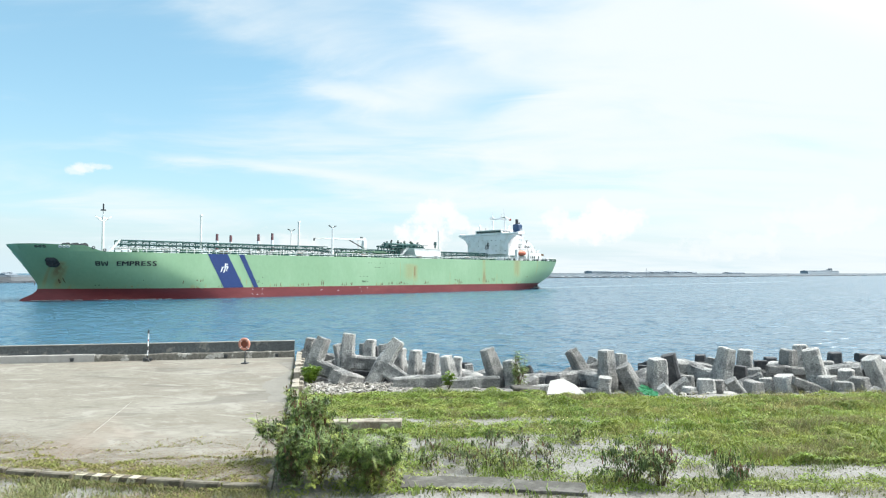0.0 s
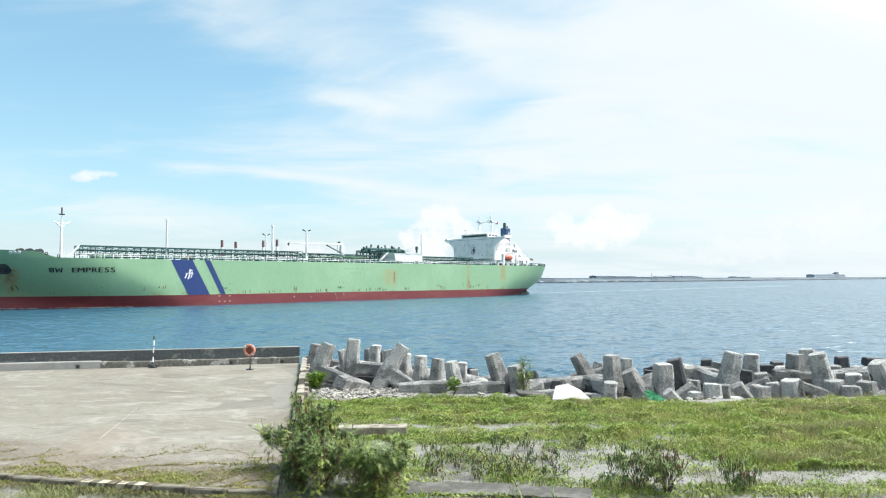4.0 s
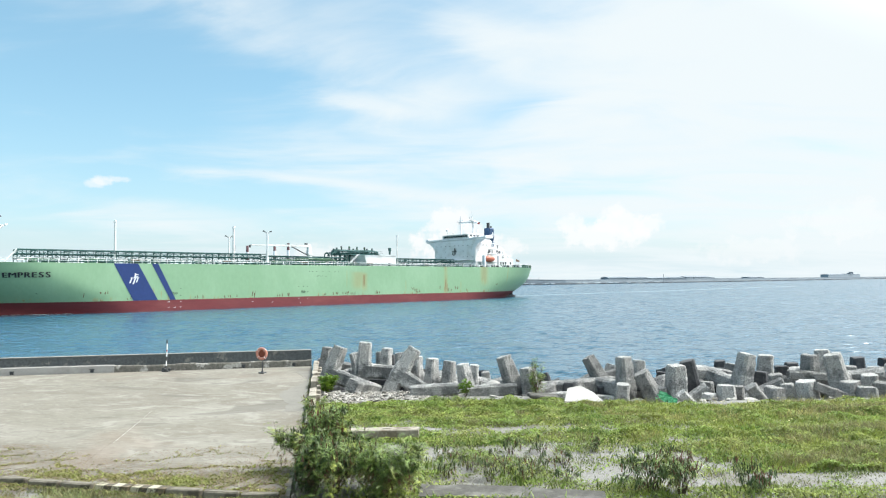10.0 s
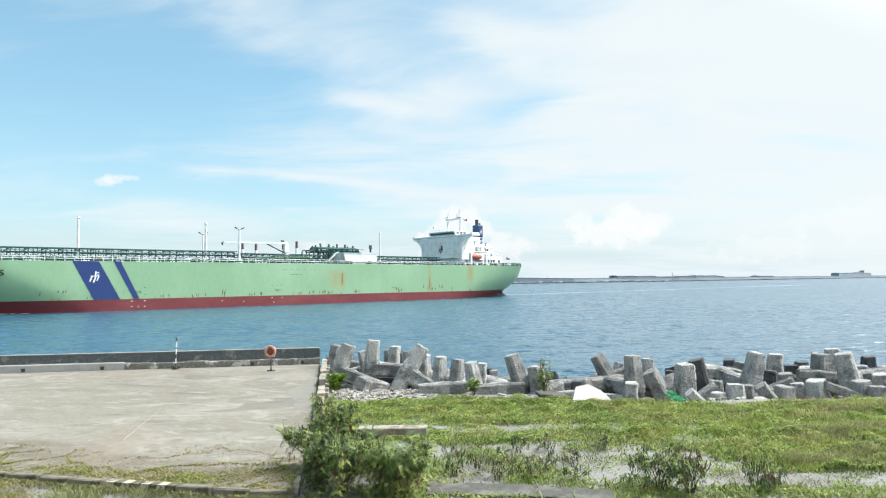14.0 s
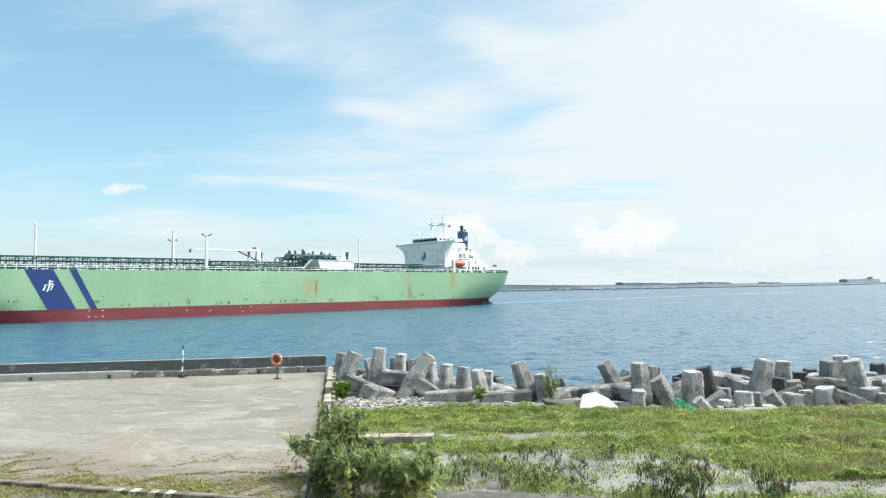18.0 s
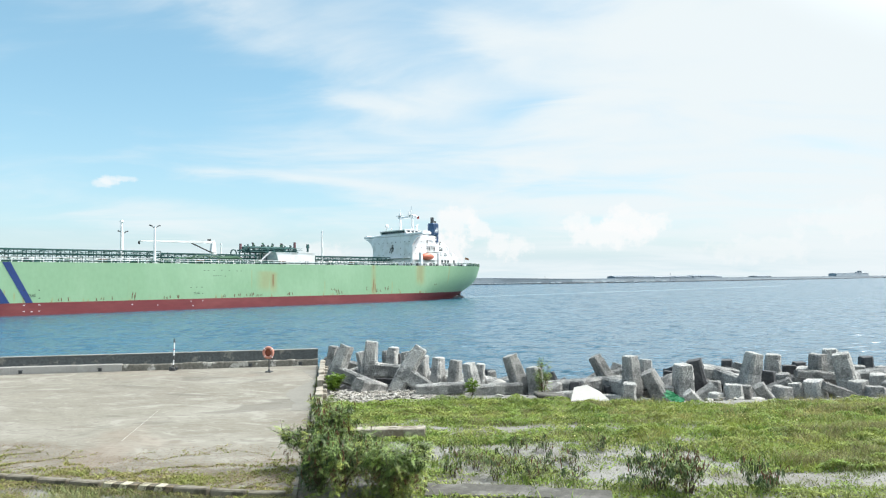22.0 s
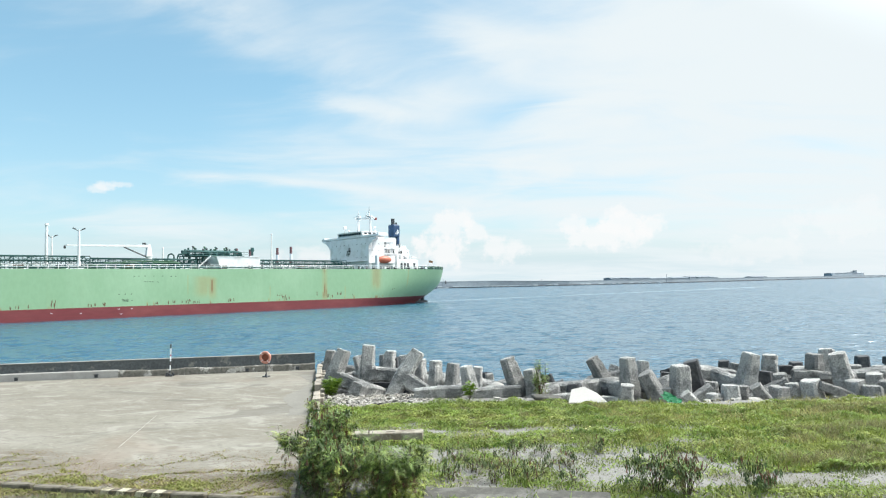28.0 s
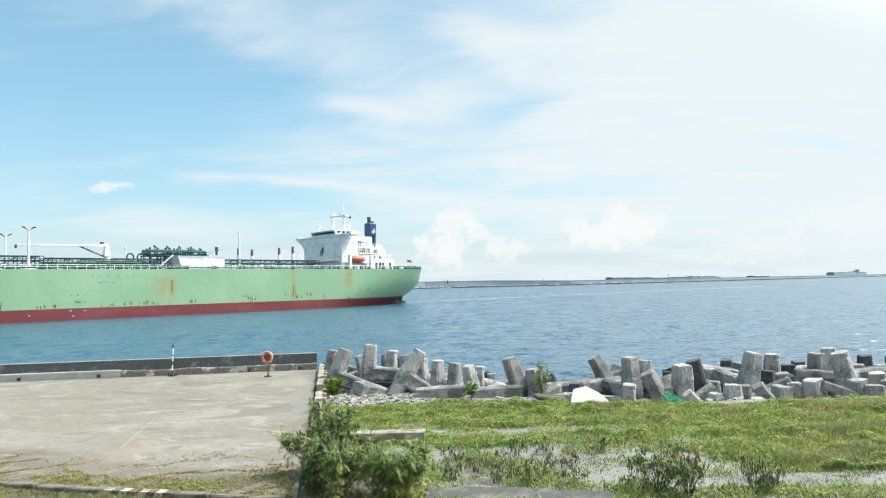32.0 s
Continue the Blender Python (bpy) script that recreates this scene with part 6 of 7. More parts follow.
def make_deck_gear(ship, r):
    d = Z_DECK
    # windlasses and lockers on the bow
    for u, w in ((100.7, 5.0), (98.6, 5.2), (96.3, 4.6), (99.2, -5.0)):
        bm = bmesh.new()
        tube(bm, (u, w - 1.3, d + 1.75), (u, w + 1.3, d + 1.75), 0.7, n=14)
        tube(bm, (u, w - 1.6, d + 1.75), (u, w - 1.3, d + 1.75), 0.85, n=14)
        tube(bm, (u, w + 1.3, d + 1.75), (u, w + 1.6, d + 1.75), 0.85, n=14)
        box(bm, (u, w, d + 0.5), (2.6, 3.6, 1.0), bevel=0.1)
        part("windlass", bm, STEEL, ship, "dark anchor windlass")
    # foremast
    bm = bmesh.new()
    tube(bm, (90.0, 0, d), (90.0, 0, 23.5), 0.45, 0.28, n=10)
    tube(bm, (90.0, 0, 23.5), (90.0, 0, 27.2), 0.12, 0.1, n=6)
    mast = part("foremast", bm, SHIP_WHITE, ship, "white foremast")
    bm = bmesh.new()
    tube(bm, (88.4, 0, 22.8), (91.6, 0, 22.8), 0.16, n=6)
    tube(bm, (88.5, 0, 22.9), (90.0, 0, 21.6), 0.18, n=6)
    tube(bm, (91.5, 0, 22.9), (90.0, 0, 21.6), 0.18, n=6)
    for s in (-1, 1):
        box(bm, (90.0 + 1.8 * s, 0, 23.1), (0.7, 0.5, 0.35), pose(0, 0, 0, 0, -25 * s, 0))
    part("crosstree", bm, SHIP_WHITE, mast)
    bm = bmesh.new()
    tube(bm, (90.0, 0, 25.0), (90.0, 0, 25.3), 0.75, n=10)
    tube(bm, (90.0, 0, 25.3), (90.0, 0, 27.0), 0.2, n=8)
    part("mast_light", bm, STEEL, mast, "dark navigation light")
    # pipe rack down the middle
    us = [86.0 - 4.0 * i for i in range(39)]
    bent = bmesh.new()
    for w in (-2.6, 2.6):
        tube(bent, (0, w, 0), (0, w, 3.85), 0.14, n=6)
    for z in (1.4, 2.5, 3.7):
        tube(bent, (0, -2.9, z), (0, 2.9, z), 0.11, n=6)
    for w in (-2.6, 2.6):
        tube(bent, (0, w, 1.4), (-4.0, w, 3.7), 0.07, n=5)
        tube(bent, (-4.0, w, 1.4), (0, w, 3.7), 0.07, n=5)
        tube(bent, (-2.0, w, 0), (-2.0, w, 3.85), 0.1, n=5)
    bent = mesh_of(bent, "rack_frame", RACK)
    for u in us:
        part("rack_frame", bent, RACK, ship, "teal pipe rack frame", pose(u, 0, d - 0.05 - (0.5 if u < 15 else 0)))
    for i, (w, z, rad) in enumerate(((-2.6, 3.9, 0.14), (2.6, 3.9, 0.14), (-1.8, 2.75, 0.2), (0.3, 2.8, 0.2), (2.2, 2.7, 0.16), (-1.2, 1.65, 0.16), (0.8, 1.65, 0.18), (2.6, 3.2, 0.06), (-2.6, 2.0, 0.08), (2.6, 1.2, 0.08))):
        bm = bmesh.new()
        tube(bm, (86.0, w, d + z), (16.0, w, d + z), rad, n=7)
        tube(bm, (16.0, w, d + z - 0.5), (-68.0, w, d + z - 0.5), rad * 1.1, n=7)
        part("cargo_pipe", bm, SHIP_WHITE if i in (5, 6, 9) else RACK, ship, "white service pipe" if i in (5, 6, 9) else "dark teal cargo pipe")
    bm = bmesh.new()
    tube(bm, (86, 2.5, d + 3.9), (89.0, 2.5, d + 0.2), 0.2, n=6)
    tube(bm, (86, 1.5, d + 3.9), (89.0, 1.5, d + 0.2), 0.2, n=6)
    part("rack_stair", bm, SHIP_WHITE, ship, "pale stair at the rack's end")
    # vent posts and lamp posts
    for u, w, top, rad, cross in ((62.3, 2.2, 24.9, 0.36, 0), (26.1, 0.0, 25.0, 0.42, 0), (-38.9, 2.1, 24.5, 0.3, 0), (21.5, 14.0, 23.0, 0.34, 1), (22.6, -11.0, 22.9, 0.26, 1), (-9.0, -13.0, 20.0, 0.26, 0)):
        bm = bmesh.new()
        tube(bm, (u, w, d - 0.1), (u, w, d + 2.2), rad * 1.7, rad * 1.1, n=10)
        tube(bm, (u, w, d + 2.2), (u, w, top), rad, rad * 0.75, n=10)
        post = part("lamp_post" if cross else "vent_post", bm, SHIP_WHITE, ship, "white tall deck post")
        bm = bmesh.new()
        if cross:
            for s in (-1, 1):
                tube(bm, (u, w, top - 0.5), (u + s * 0.9, w, top + 0.1), 0.1, n=6)
                box(bm, (u + s * 1.1, w, top + 0.22), (0.75, 0.45, 0.3), pose(0, 0, 0, 0, -s * 20, 0))
            part("floodlight", bm, STEEL, post, "grey floodlight pair")
        else:
            tube(bm, (u, w, top), (u, w, top + 0.5), rad * 1.25, rad * 1.0, n=10)
            part("vent_head", bm, SHIP_WHITE, post)
    # tank domes, lockers, small vents beside the rack
    for i in range(56):
        u = 84 - 2.7 * i + r.uniform(-1, 1)
        if -31 < u < -5 or u < -66:
            continue
        w = r.choice((-9.0, -7.0, 6.5, 8.5, 10.5))
        bm = bmesh.new()
        k = r.random()
        if k < 0.25:
            h = r.uniform(0.6, 1.4)
            box(bm, (u, w, d + h / 2), (r.uniform(0.6, 1.6), r.uniform(0.6, 1.2), h), bevel=0.08)
            part("deck_locker", bm, SHIP_WHITE, ship, "white deck locker")
        elif k < 0.7:
            h = r.uniform(1.0, 2.0)
            tube(bm, (u, w, d), (u, w, d + h), 0.26, n=8)
            ring_shape(bm, (u, w, d + h), 0.26, 0.18, n=10, k=6, axis="Z")
            part("deck_vent", bm, r.choice((RACK, SHIP_WHITE, STEEL, RACK)), ship, "mushroom vent on deck")
        else:
            h = r.uniform(0.7, 1.4)
            tube(bm, (u, w, d), (u, w, d + h), 1.5, 1.3, n=12)
            tube(bm, (u - 2, w, d + h), (u + 2, w, d + h), 0.22, n=6)
            tube(bm, (u - 2, w, d), (u - 2, w, d + h), 0.2, n=6)
            part("tank_dome", bm, r.choice((DECK, RACK)), ship, "green tank dome with pipes")
    # rails along both sides
    post = bmesh.new()
    tube(post, (0, 0, 0), (0, 0, 1.2), 0.085, n=4)
    post = mesh_of(post, "rail_post", SHIP_WHITE)
    for side in (1, -1):
        for z in (0.6, 1.15):
            bm = bmesh.new()
            us2 = [93.5 - 3.5 * i for i in range(59)]
            for a, b in zip(us2, us2[1:]):
                tube(bm, (a, side * (half_breadth(a, d) - 0.3), d + z), (b, side * (half_breadth(b, d) - 0.3), d + z), 0.05, n=4, caps=False)
            part("rail", bm, SHIP_WHITE, ship, "thin pale deck rail")
        for i in range(92 if side > 0 else 30):
            u = 93 - (2.2 if side > 0 else 6.8) * i
            part("rail_post", post, SHIP_WHITE, ship, "", pose(u, side * (half_breadth(u, d) - 0.3), d - 0.04))
    # fire main and hose boxes along the deck edge
    bm = bmesh.new()
    tube(bm, (84.0, 15.6, d + 0.55), (-60.0, 15.6, d + 0.55), 0.26, n=7)
    for i in range(25):
        tube(bm, (83.0 - 5.9 * i, 15.6, d), (83.0 - 5.9 * i, 15.6, d + 0.55), 0.12, n=5)
    part("fire_main", bm, RACK, ship, "dark teal pipe along the deck edge")
    for i in range(16):
        u = 78.0 - 8.6 * i
        bm = bmesh.new()
        box(bm, (u, 15.2, d + 0.6), (1.2 + 0.5 * (i % 3), 0.7, 0.9), bevel=0.06)
        part("hose_box", bm, (STEEL, DECK, RUST)[i % 3], ship, "small dark box at the deck edge")
    # manifold with its pipes and platform
    bm = bmesh.new()
    box(bm, (-18.2, 3.0, d + 4.3), (17.0, 9.0, 0.25))
    for i in range(7):
        for w in (-1.2, 7.2):
            tube(bm, (-10 - 2.7 * i, w, d), (-10 - 2.7 * i, w, d + 4.4), 0.16, n=6)
    part("manifold_platform", bm, RACK, ship, "teal manifold platform")
    for i in range(9):
        u = -9.9 - 2.05 * i
        bm = bmesh.new()
        z = d + r.uniform(4.6, 5.6)
        tube(bm, (u, -2, z), (u, 6.6, z), 0.3, n=8)
        tube(bm, (u, 6.6, z), (u, 6.6, d + 1.2), 0.3, n=8)
        tube(bm, (u, 6.6, d + 1.2), (u, 10.5, d + 1.2), 0.3, n=8)
        part("manifold_pipe", bm, RACK, ship, "dark teal manifold pipe")
        bm = bmesh.new()
        tube(bm, (u, 5.4, z), (u, 5.4, z + 0.7), 0.16, n=6)
        ring_shape(bm, (u, 5.4, z + 0.75), 0.36, 0.07, n=12, k=5, axis="Z")
        part("valve_wheel", bm, STEEL, ship)
    bm = bmesh.new()
    for u in (-7.2, -4.4):
        for k in range(10):
            a, b = math.pi * k / 10, math.pi * (k + 1) / 10
            tube(bm, (u + 0.9 * math.cos(a), 7, d + 3.6 + 1.1 * math.sin(a)), (u + 0.9 * math.cos(b), 7, d + 3.6 + 1.1 * math.sin(b)), 0.22, n=6, caps=False)
        for s in (-0.9, 0.9):
            tube(bm, (u + s, 7, d), (u + s, 7, d + 3.6), 0.22, n=6)
    part("expansion_loop", bm, RACK, ship, "bent teal expansion loops")
    for i in range(12):
        bm = bmesh.new()
        u0 = 16 - 1.9 * i
        w = r.uniform(7, 11)
        z = d + r.uniform(0.5, 2.3)
        tube(bm, (u0, w, z), (u0 - r.uniform(4, 9), w, z + r.uniform(-0.3, 0.3)), 0.24, n=7)
        tube(bm, (u0, w, d), (u0, w, z), 0.2, n=6)
        part("deck_pipe", bm, r.choice((RACK, DECK, RACK, DECK)), ship, "deck piping")
    bm = bmesh.new()
    for u in (-11, -18, -24):
        tube(bm, (u, 3, d + 5.6), (u, 3, d + 6.6 + (u % 3) * 0.2), 0.3, n=8)
        box(bm, (u + 2, 5, d + 5.3), (1.6, 1.2, 1.2), bevel=0.1)
    tagged(part("manifold_gear", bm, RACK, ship), kind="stuff")
    # bent crossover pipes between the crane and the manifold
    for i in range(9):
        bm = bmesh.new()
        u0, w, top = 15.5 - 2.6 * i, 9.0 + (i % 3) * 1.2, d + 1.5 + 0.45 * (i % 4)
        n = 6
        pts = [(u0, w, d)] + [(u0 - 1.2 * (1 - math.cos(math.pi / 2 * k / n)), w, top - 1.0 + math.sin(math.pi / 2 * k / n)) for k in range(n + 1)]
        pts += [(u0 - 4.4 - (i % 2) * 2.0, w, top)]
        pts += [(pts[-1][0] - 1.2 * math.sin(math.pi / 2 * k / n), w, top - 1.0 + math.cos(math.pi / 2 * k / n)) for k in range(1, n + 1)]
        pts += [(pts[-1][0], w, d)]
        for p, e in zip(pts, pts[1:]):
            tube(bm, p, e, 0.2, n=6, caps=False)
        part("crossover_pipe", bm, (RACK, DECK, DECK, RACK)[i % 4], ship, "bent crossover pipe on deck")
    # upper manifold runs and valve stems
    for w, z in ((1.0, 5.7), (2.6, 6.0), (4.4, 5.8), (6.0, 5.5)):
        bm = bmesh.new()
        tube(bm, (-10.2, w, d + z), (-26.4, w, d + z), 0.24, n=7)
        for u in (-10.2, -26.4):
            tube(bm, (u, w, d + z), (u, w, d + 4.3), 0.24, n=7)
        part("manifold_header", bm, RACK, ship, "dark teal manifold header pipe")
    for i in range(17):
        u, w = -10.6 - 0.95 * i, 1.6 + (i * 5 % 7) * 0.7
        top = d + 6.3 + 0.25 * (i * 3 % 4)
        bm = bmesh.new()
        tube(bm, (u, w, d + 4.3), (u, w, top), 0.11, n=5)
        box(bm, (u, w, top), (0.5, 0.5, 0.42), bevel=0.06)
        part("valve_stem", bm, (RACK, STEEL, DECK)[i % 3], ship)
    # manifold drip-tray grating and stanchions
    for i in range(8):
        u = -10.5 - 2.2 * i
        bm = bmesh.new()
        tube(bm, (u, 7.3, d + 4.3), (u, 7.3, d + 5.6), 0.07, n=5)
        tube(bm, (u, 7.3, d + 5.5), (u - 2.2, 7.3, d + 5.5), 0.06, n=5)
        tube(bm, (u, 7.3, d + 4.95), (u - 2.2, 7.3, d + 4.95), 0.05, n=5)
        part("platform_rail", bm, RACK, ship)
    # compressor house
    bm = bmesh.new()
    prism(bm, [(-16.2, 1.5, d), (-15.0, 1.5, d + 3.7), (-28.7, 1.5, d + 3.7), (-28.7, 1.5, d)], (0, 12.8, 0))
    house = part("compressor_house", bm, SHIP_WHITE, ship, "white steel compressor house on deck")
    for u, z in ((-20.5, 1.2), (-25.0, 1.2)):
        bm = bmesh.new()
        box(bm, (u, 14.36, d + z), (1.1, 0.1, 2.1), bevel=0.03)
        part("door", bm, SHIP_WHITE, house)
    bm = bmesh.new()
    box(bm, (-21.85, 7.9, d + 3.77), (14.0, 13.1, 0.14))
    part("house_roof", bm, SHIP_WHITE, house)
    bm = bmesh.new()
    tube(bm, (-26.6, 13.4, d + 4.2), (-26.6, 13.4, 18.6), 0.35, n=8)
    tube(bm, (-26.6, 13.4, 18.2), (-26.6, 13.4, 19.4), 0.6, 0.5, n=8)
    part("roof_vent", bm, RACK, house, "dark green roof vent")
    bm = bmesh.new()
    tube(bm, (-10.0, 11.2, d), (-14.9, 11.2, d + 4.2), 0.09, n=5)
    tube(bm, (-10.0, 10.3, d), (-14.9, 10.3, d + 4.2), 0.09, n=5)
    for k in range(14):
        s = k / 14
        tube(bm, (-10 - 4.9 * s, 10.3, d + 4.2 * s), (-10 - 4.9 * s, 11.2, d + 4.2 * s), 0.05, n=4)
    part("side_stair", bm, SHIP_WHITE, house)
    # hose crane
    bm = bmesh.new()
    tube(bm, (0.9, 4.5, d), (0.9, 4.5, d + 4.0), 0.95, 0.8, n=14)
    box(bm, (1.1, 4.5, d + 5.6), (1.7, 1.8, 3.6), taper=0.55, bevel=0.15)
    crane = part("hose_crane", bm, SHIP_WHITE, ship, "white hose-handling crane")
    bm = bmesh.new()
    prism(bm, [(1.2, 4.0, 19.3), (1.2, 4.0, 20.1), (22.3, 4.0, 19.65), (22.3, 4.0, 19.3)], (0, 1.0, 0))
    part("boom", bm, SHIP_WHITE, crane, "long white crane boom")
    bm = bmesh.new()
    tube(bm, (1.5, 4.5, 16.5), (7.8, 4.5, 19.3), 0.2, n=6)
    part("ram", bm, STEEL, crane)
    bm = bmesh.new()
    box(bm, (2.3, 4.5, 20.2), (0.9, 0.8, 0.9), bevel=0.1)
    part("sheave", bm, STEEL, crane, "dark sheave head")
    bm = bmesh.new()
    box(bm, (22.7, 4.5, 19.0), (0.5, 0.4, 0.9), bevel=0.1)
    part("hook", bm, STEEL, crane, "dark crane hook")


def make_bridge(ship):
    d = Z_DECK
    W = SHIP_WHITE
    bm = bmesh.new()
    box(bm, (-74.2, 0, (d + 24.2) / 2), (7.0, 25.0, 24.2 - d), bevel=0.25)
    box(bm, (-80.9, 0, (d + 24.0) / 2), (6.6, 18.0, 24.0 - d), bevel=0.15)
    house = part("accommodation", bm, W, ship, "white accommodation block below the bridge")
    bm = bmesh.new()
    box(bm, (-72.9, 0, 24.65), (4.4, 36.6, 0.8), bevel=0.08)
    wing = part("bridge_wing", bm, W, ship, "white bridge wings")
    for s in (-1, 1):
        bm = bmesh.new()
        prism(bm, [(-70.7, s * 12.4, 20.2), (-70.7, s * 13.6, 22.0), (-70.7, s * 15.4, 23.2), (-70.7, s * 18.0, 24.0), (-70.7, s * 12.4, 24.0)], (-0.9, 0, 0))
        part("wing_bracket", bm, W, wing, "curved white bracket under the wing")
        bm = bmesh.new()
        box(bm, (-72.9, s * 17.6, 25.25), (3.6, 1.2, 0.5), bevel=0.05)
        part("wing_screen", bm, W, wing)
    bm = bmesh.new()
    prism(bm, [(-71.0, -7.4, 25.1), (-70.5, -7.0, 26.35), (-70.5, 8.4, 26.35), (-71.0, 8.8, 25.1)], (-8.0, 0, 0))
    wheel = part("wheelhouse", bm, W, ship, "white wheelhouse with dark windows")
    bm = bmesh.new()
    box(bm, (-74.4, 0.9, 26.47), (8.4, 15.6, 0.2), bevel=0.05)
    part("wheelhouse_roof", bm, W, wheel)
    pane = bmesh.new()
    box(pane, (0, 0, 0), (0.12, 1.15, 0.72))
    pane = mesh_of(pane, "bridge_window", GLASS)
    for i in range(10):
        part("bridge_window", pane, GLASS, wheel, "dark bridge window", pose(-70.68, -5.6 + 1.43 * i, 25.75, 0, 21, 0))
    for i in range(3):
        part("bridge_window", pane, GLASS, wheel, "dark bridge window", pose(-72.2 - 1.9 * i, 8.63, 25.75, 0, 0, 90))
    port = bmesh.new()
    box(port, (0, 0, 0), (0.12, 0.34, 0.26), bevel=0.02)
    port = mesh_of(port, "cabin_window", GLASS)
    for z in (14.6, 17.2, 19.6, 21.9):
        for i in range(9):
            if z > 20 or (z < 20 and 2 <= i <= 6 and z > 18.5) or z < 18.5:
                if 17 < z < 20.5 and 3 <= i <= 5:
                    continue
                part("cabin_window", port, GLASS, house, "dark cabin window", pose(-70.68, -10.8 + 2.7 * i, z))
        for i in range(4):
            part("cabin_window", port, GLASS, house, "dark cabin window", pose(-72.3 - 2.9 * i, 12.5 if i < 2 else 9.0, z, 0, 0, 90))
    bm = bmesh.new()
    box(bm, (-70.3, -0.6, 15.85), (1.3, 23.6, 0.22), bevel=0.04)
    part("front_ledge", bm, W, house, "white ledge across the house front")
    # gear crowded along the deck edge beside the house
    g = random.Random(41)
    for i in range(20):
        u = -63.5 - 1.55 * i
        bm = bmesh.new()
        if i % 3:
            box(bm, (u, 16.9, d + 0.45), (g.uniform(0.5, 1.1), 0.8, g.uniform(0.6, 1.1)), bevel=0.06)
        else:
            tube(bm, (u, 16.9, d), (u, 16.9, d + 1.0), 0.3, n=8)
        part("deck_fitting", bm, (STEEL, RACK, STEEL, W)[i % 4], ship, "small fitting at the deck edge")
    m = Matrix(((0, 0, 1, -70.6), (1, 0, 0, 0.2), (0, 1, 0, 19.4), (0, 0, 0, 1)))
    logo(house, m, 1.3, LETTER)
    # goal-post mast on the wheelhouse roof
    bm = bmesh.new()
    for w in (-1.9, 5.6):
        tube(bm, (-76.5, w, 26.5), (-76.5, w, 31.8), 0.5, 0.4, n=8)
    box(bm, (-76.5, 2.0, 31.9), (1.2, 9.6, 0.8), bevel=0.12)
    box(bm, (-76.2, -2.1, 32.5), (1.8, 2.4, 0.14))
    box(bm, (-76.2, 5.2, 32.5), (1.8, 2.6, 0.14))
    box(bm, (-76.5, 7.2, 31.6), (1.0, 2.2, 0.5), bevel=0.1)
    for w in (-2.5, 5.7):
        tube(bm, (-76.9, w, 32.0), (-76.9, w, 33.0), 0.05, n=4)
    for z in (27.6, 28.8, 30.0):
        tube(bm, (-76.5, -1.9, z), (-75.9, -1.9, z), 0.05, n=4)
    mast = part("radar_mast", bm, W, ship, "white goal-post radar mast")
    bm = bmesh.new()
    box(bm, (-75.9, -1.0, 32.9), (0.3, 3.0, 0.25))
    tube(bm, (-76.2, -1.0, 32.0), (-76.0, -1.0, 32.8), 0.18, n=6)
    part("radar_scanner", bm, W, mast)
    for w, top in ((-2.0, 35.2), (3.4, 34.2), (4.9, 36.0)):
        bm = bmesh.new()
        tube(bm, (-76.6, w, 32.0), (-76.6, w, top), 0.2, 0.1, n=5)
        tube(bm, (-76.6, w, top - 2.2), (-76.6, w, top - 1.7), 0.35, 0.3, n=8)
        tube(bm, (-76.6, w - 0.7, top - 1.2), (-76.6, w + 0.7, top - 1.2), 0.07, n=4)
        part("aerial", bm, W, mast)
    bm = bmesh.new()
    prism(bm, [(-77.2, 7.4, 31.9), (-77.4, 8.6, 31.7), (-77.4, 8.5, 30.8), (-77.2, 7.4, 30.9)], (0.08, 0, 0))
    part("flag", bm, REDP, mast, "small red flag")
    for u, w, h, k in ((-74.6, -8.2, 1.9, 0.75), (-76.5, 8.0, 1.0, 0.5), (-77.5, 7.4, 1.6, 0.35), (-72.5, -2.4, 0.6, 0.35)):
        bm = bmesh.new()
        tube(bm, (u, w, 25.0 if w < -7 else 26.55), (u, w, 26.6 + h), 0.16, n=6)
        bmesh.ops.create_icosphere(bm, subdivisions=2, radius=k, matrix=Matrix.Translation((u, w, 26.6 + h + k * 0.6)))
        part("radome", bm, W, wheel)
    # engine casing, decks and funnel
    bm = bmesh.new()
    box(bm, (-88.0, 0, (d + 21.8) / 2), (8.0, 14.0, 21.8 - d), bevel=0.2)
    box(bm, (-92.6, 0, (d + 18.6) / 2), (3.0, 11.0, 18.6 - d), bevel=0.2)
    part("engine_casing", bm, W, ship, "white engine casing")
    for u0, u1, w, z in ((-77.6, -91.5, 13.2, 16.4), (-77.6, -89.5, 12.0, 18.4), (-77.6, -87.0, 11.0, 20.6), (-77.6, -85.0, 9.6, 23.0)):
        bm = bmesh.new()
        box(bm, ((u0 + u1) / 2, 0, z), (u0 - u1, 2 * w, 0.3))
        box(bm, ((u0 + u1) / 2, w + 0.02, z), (u0 - u1 + 0.1, 0.12, 0.42))
        if z < 17:
            box(bm, (u0 - 3.0, w - 0.05, z + 0.7), (6.0, 0.1, 1.0))
        for k in range(4):
            tube(bm, (u0 - (u0 - u1) * (k + 0.5) / 4, w - 0.3, z - 2.2), (u0 - (u0 - u1) * (k + 0.5) / 4, w - 0.3, z), 0.1, n=5)
        part("boat_deck", bm, W, ship, "white open deck on slender pillars")
    bm = bmesh.new()
    box(bm, (-85.2, 0, (d + 16.2) / 2), (14.8, 26.8, 16.2 - d), bevel=0.2)
    aft = part("poop_house", bm, W, ship, "low white deckhouse on the poop")
    door = bmesh.new()
    box(door, (0, 0, 0), (0.9, 0.12, 1.9), bevel=0.03)
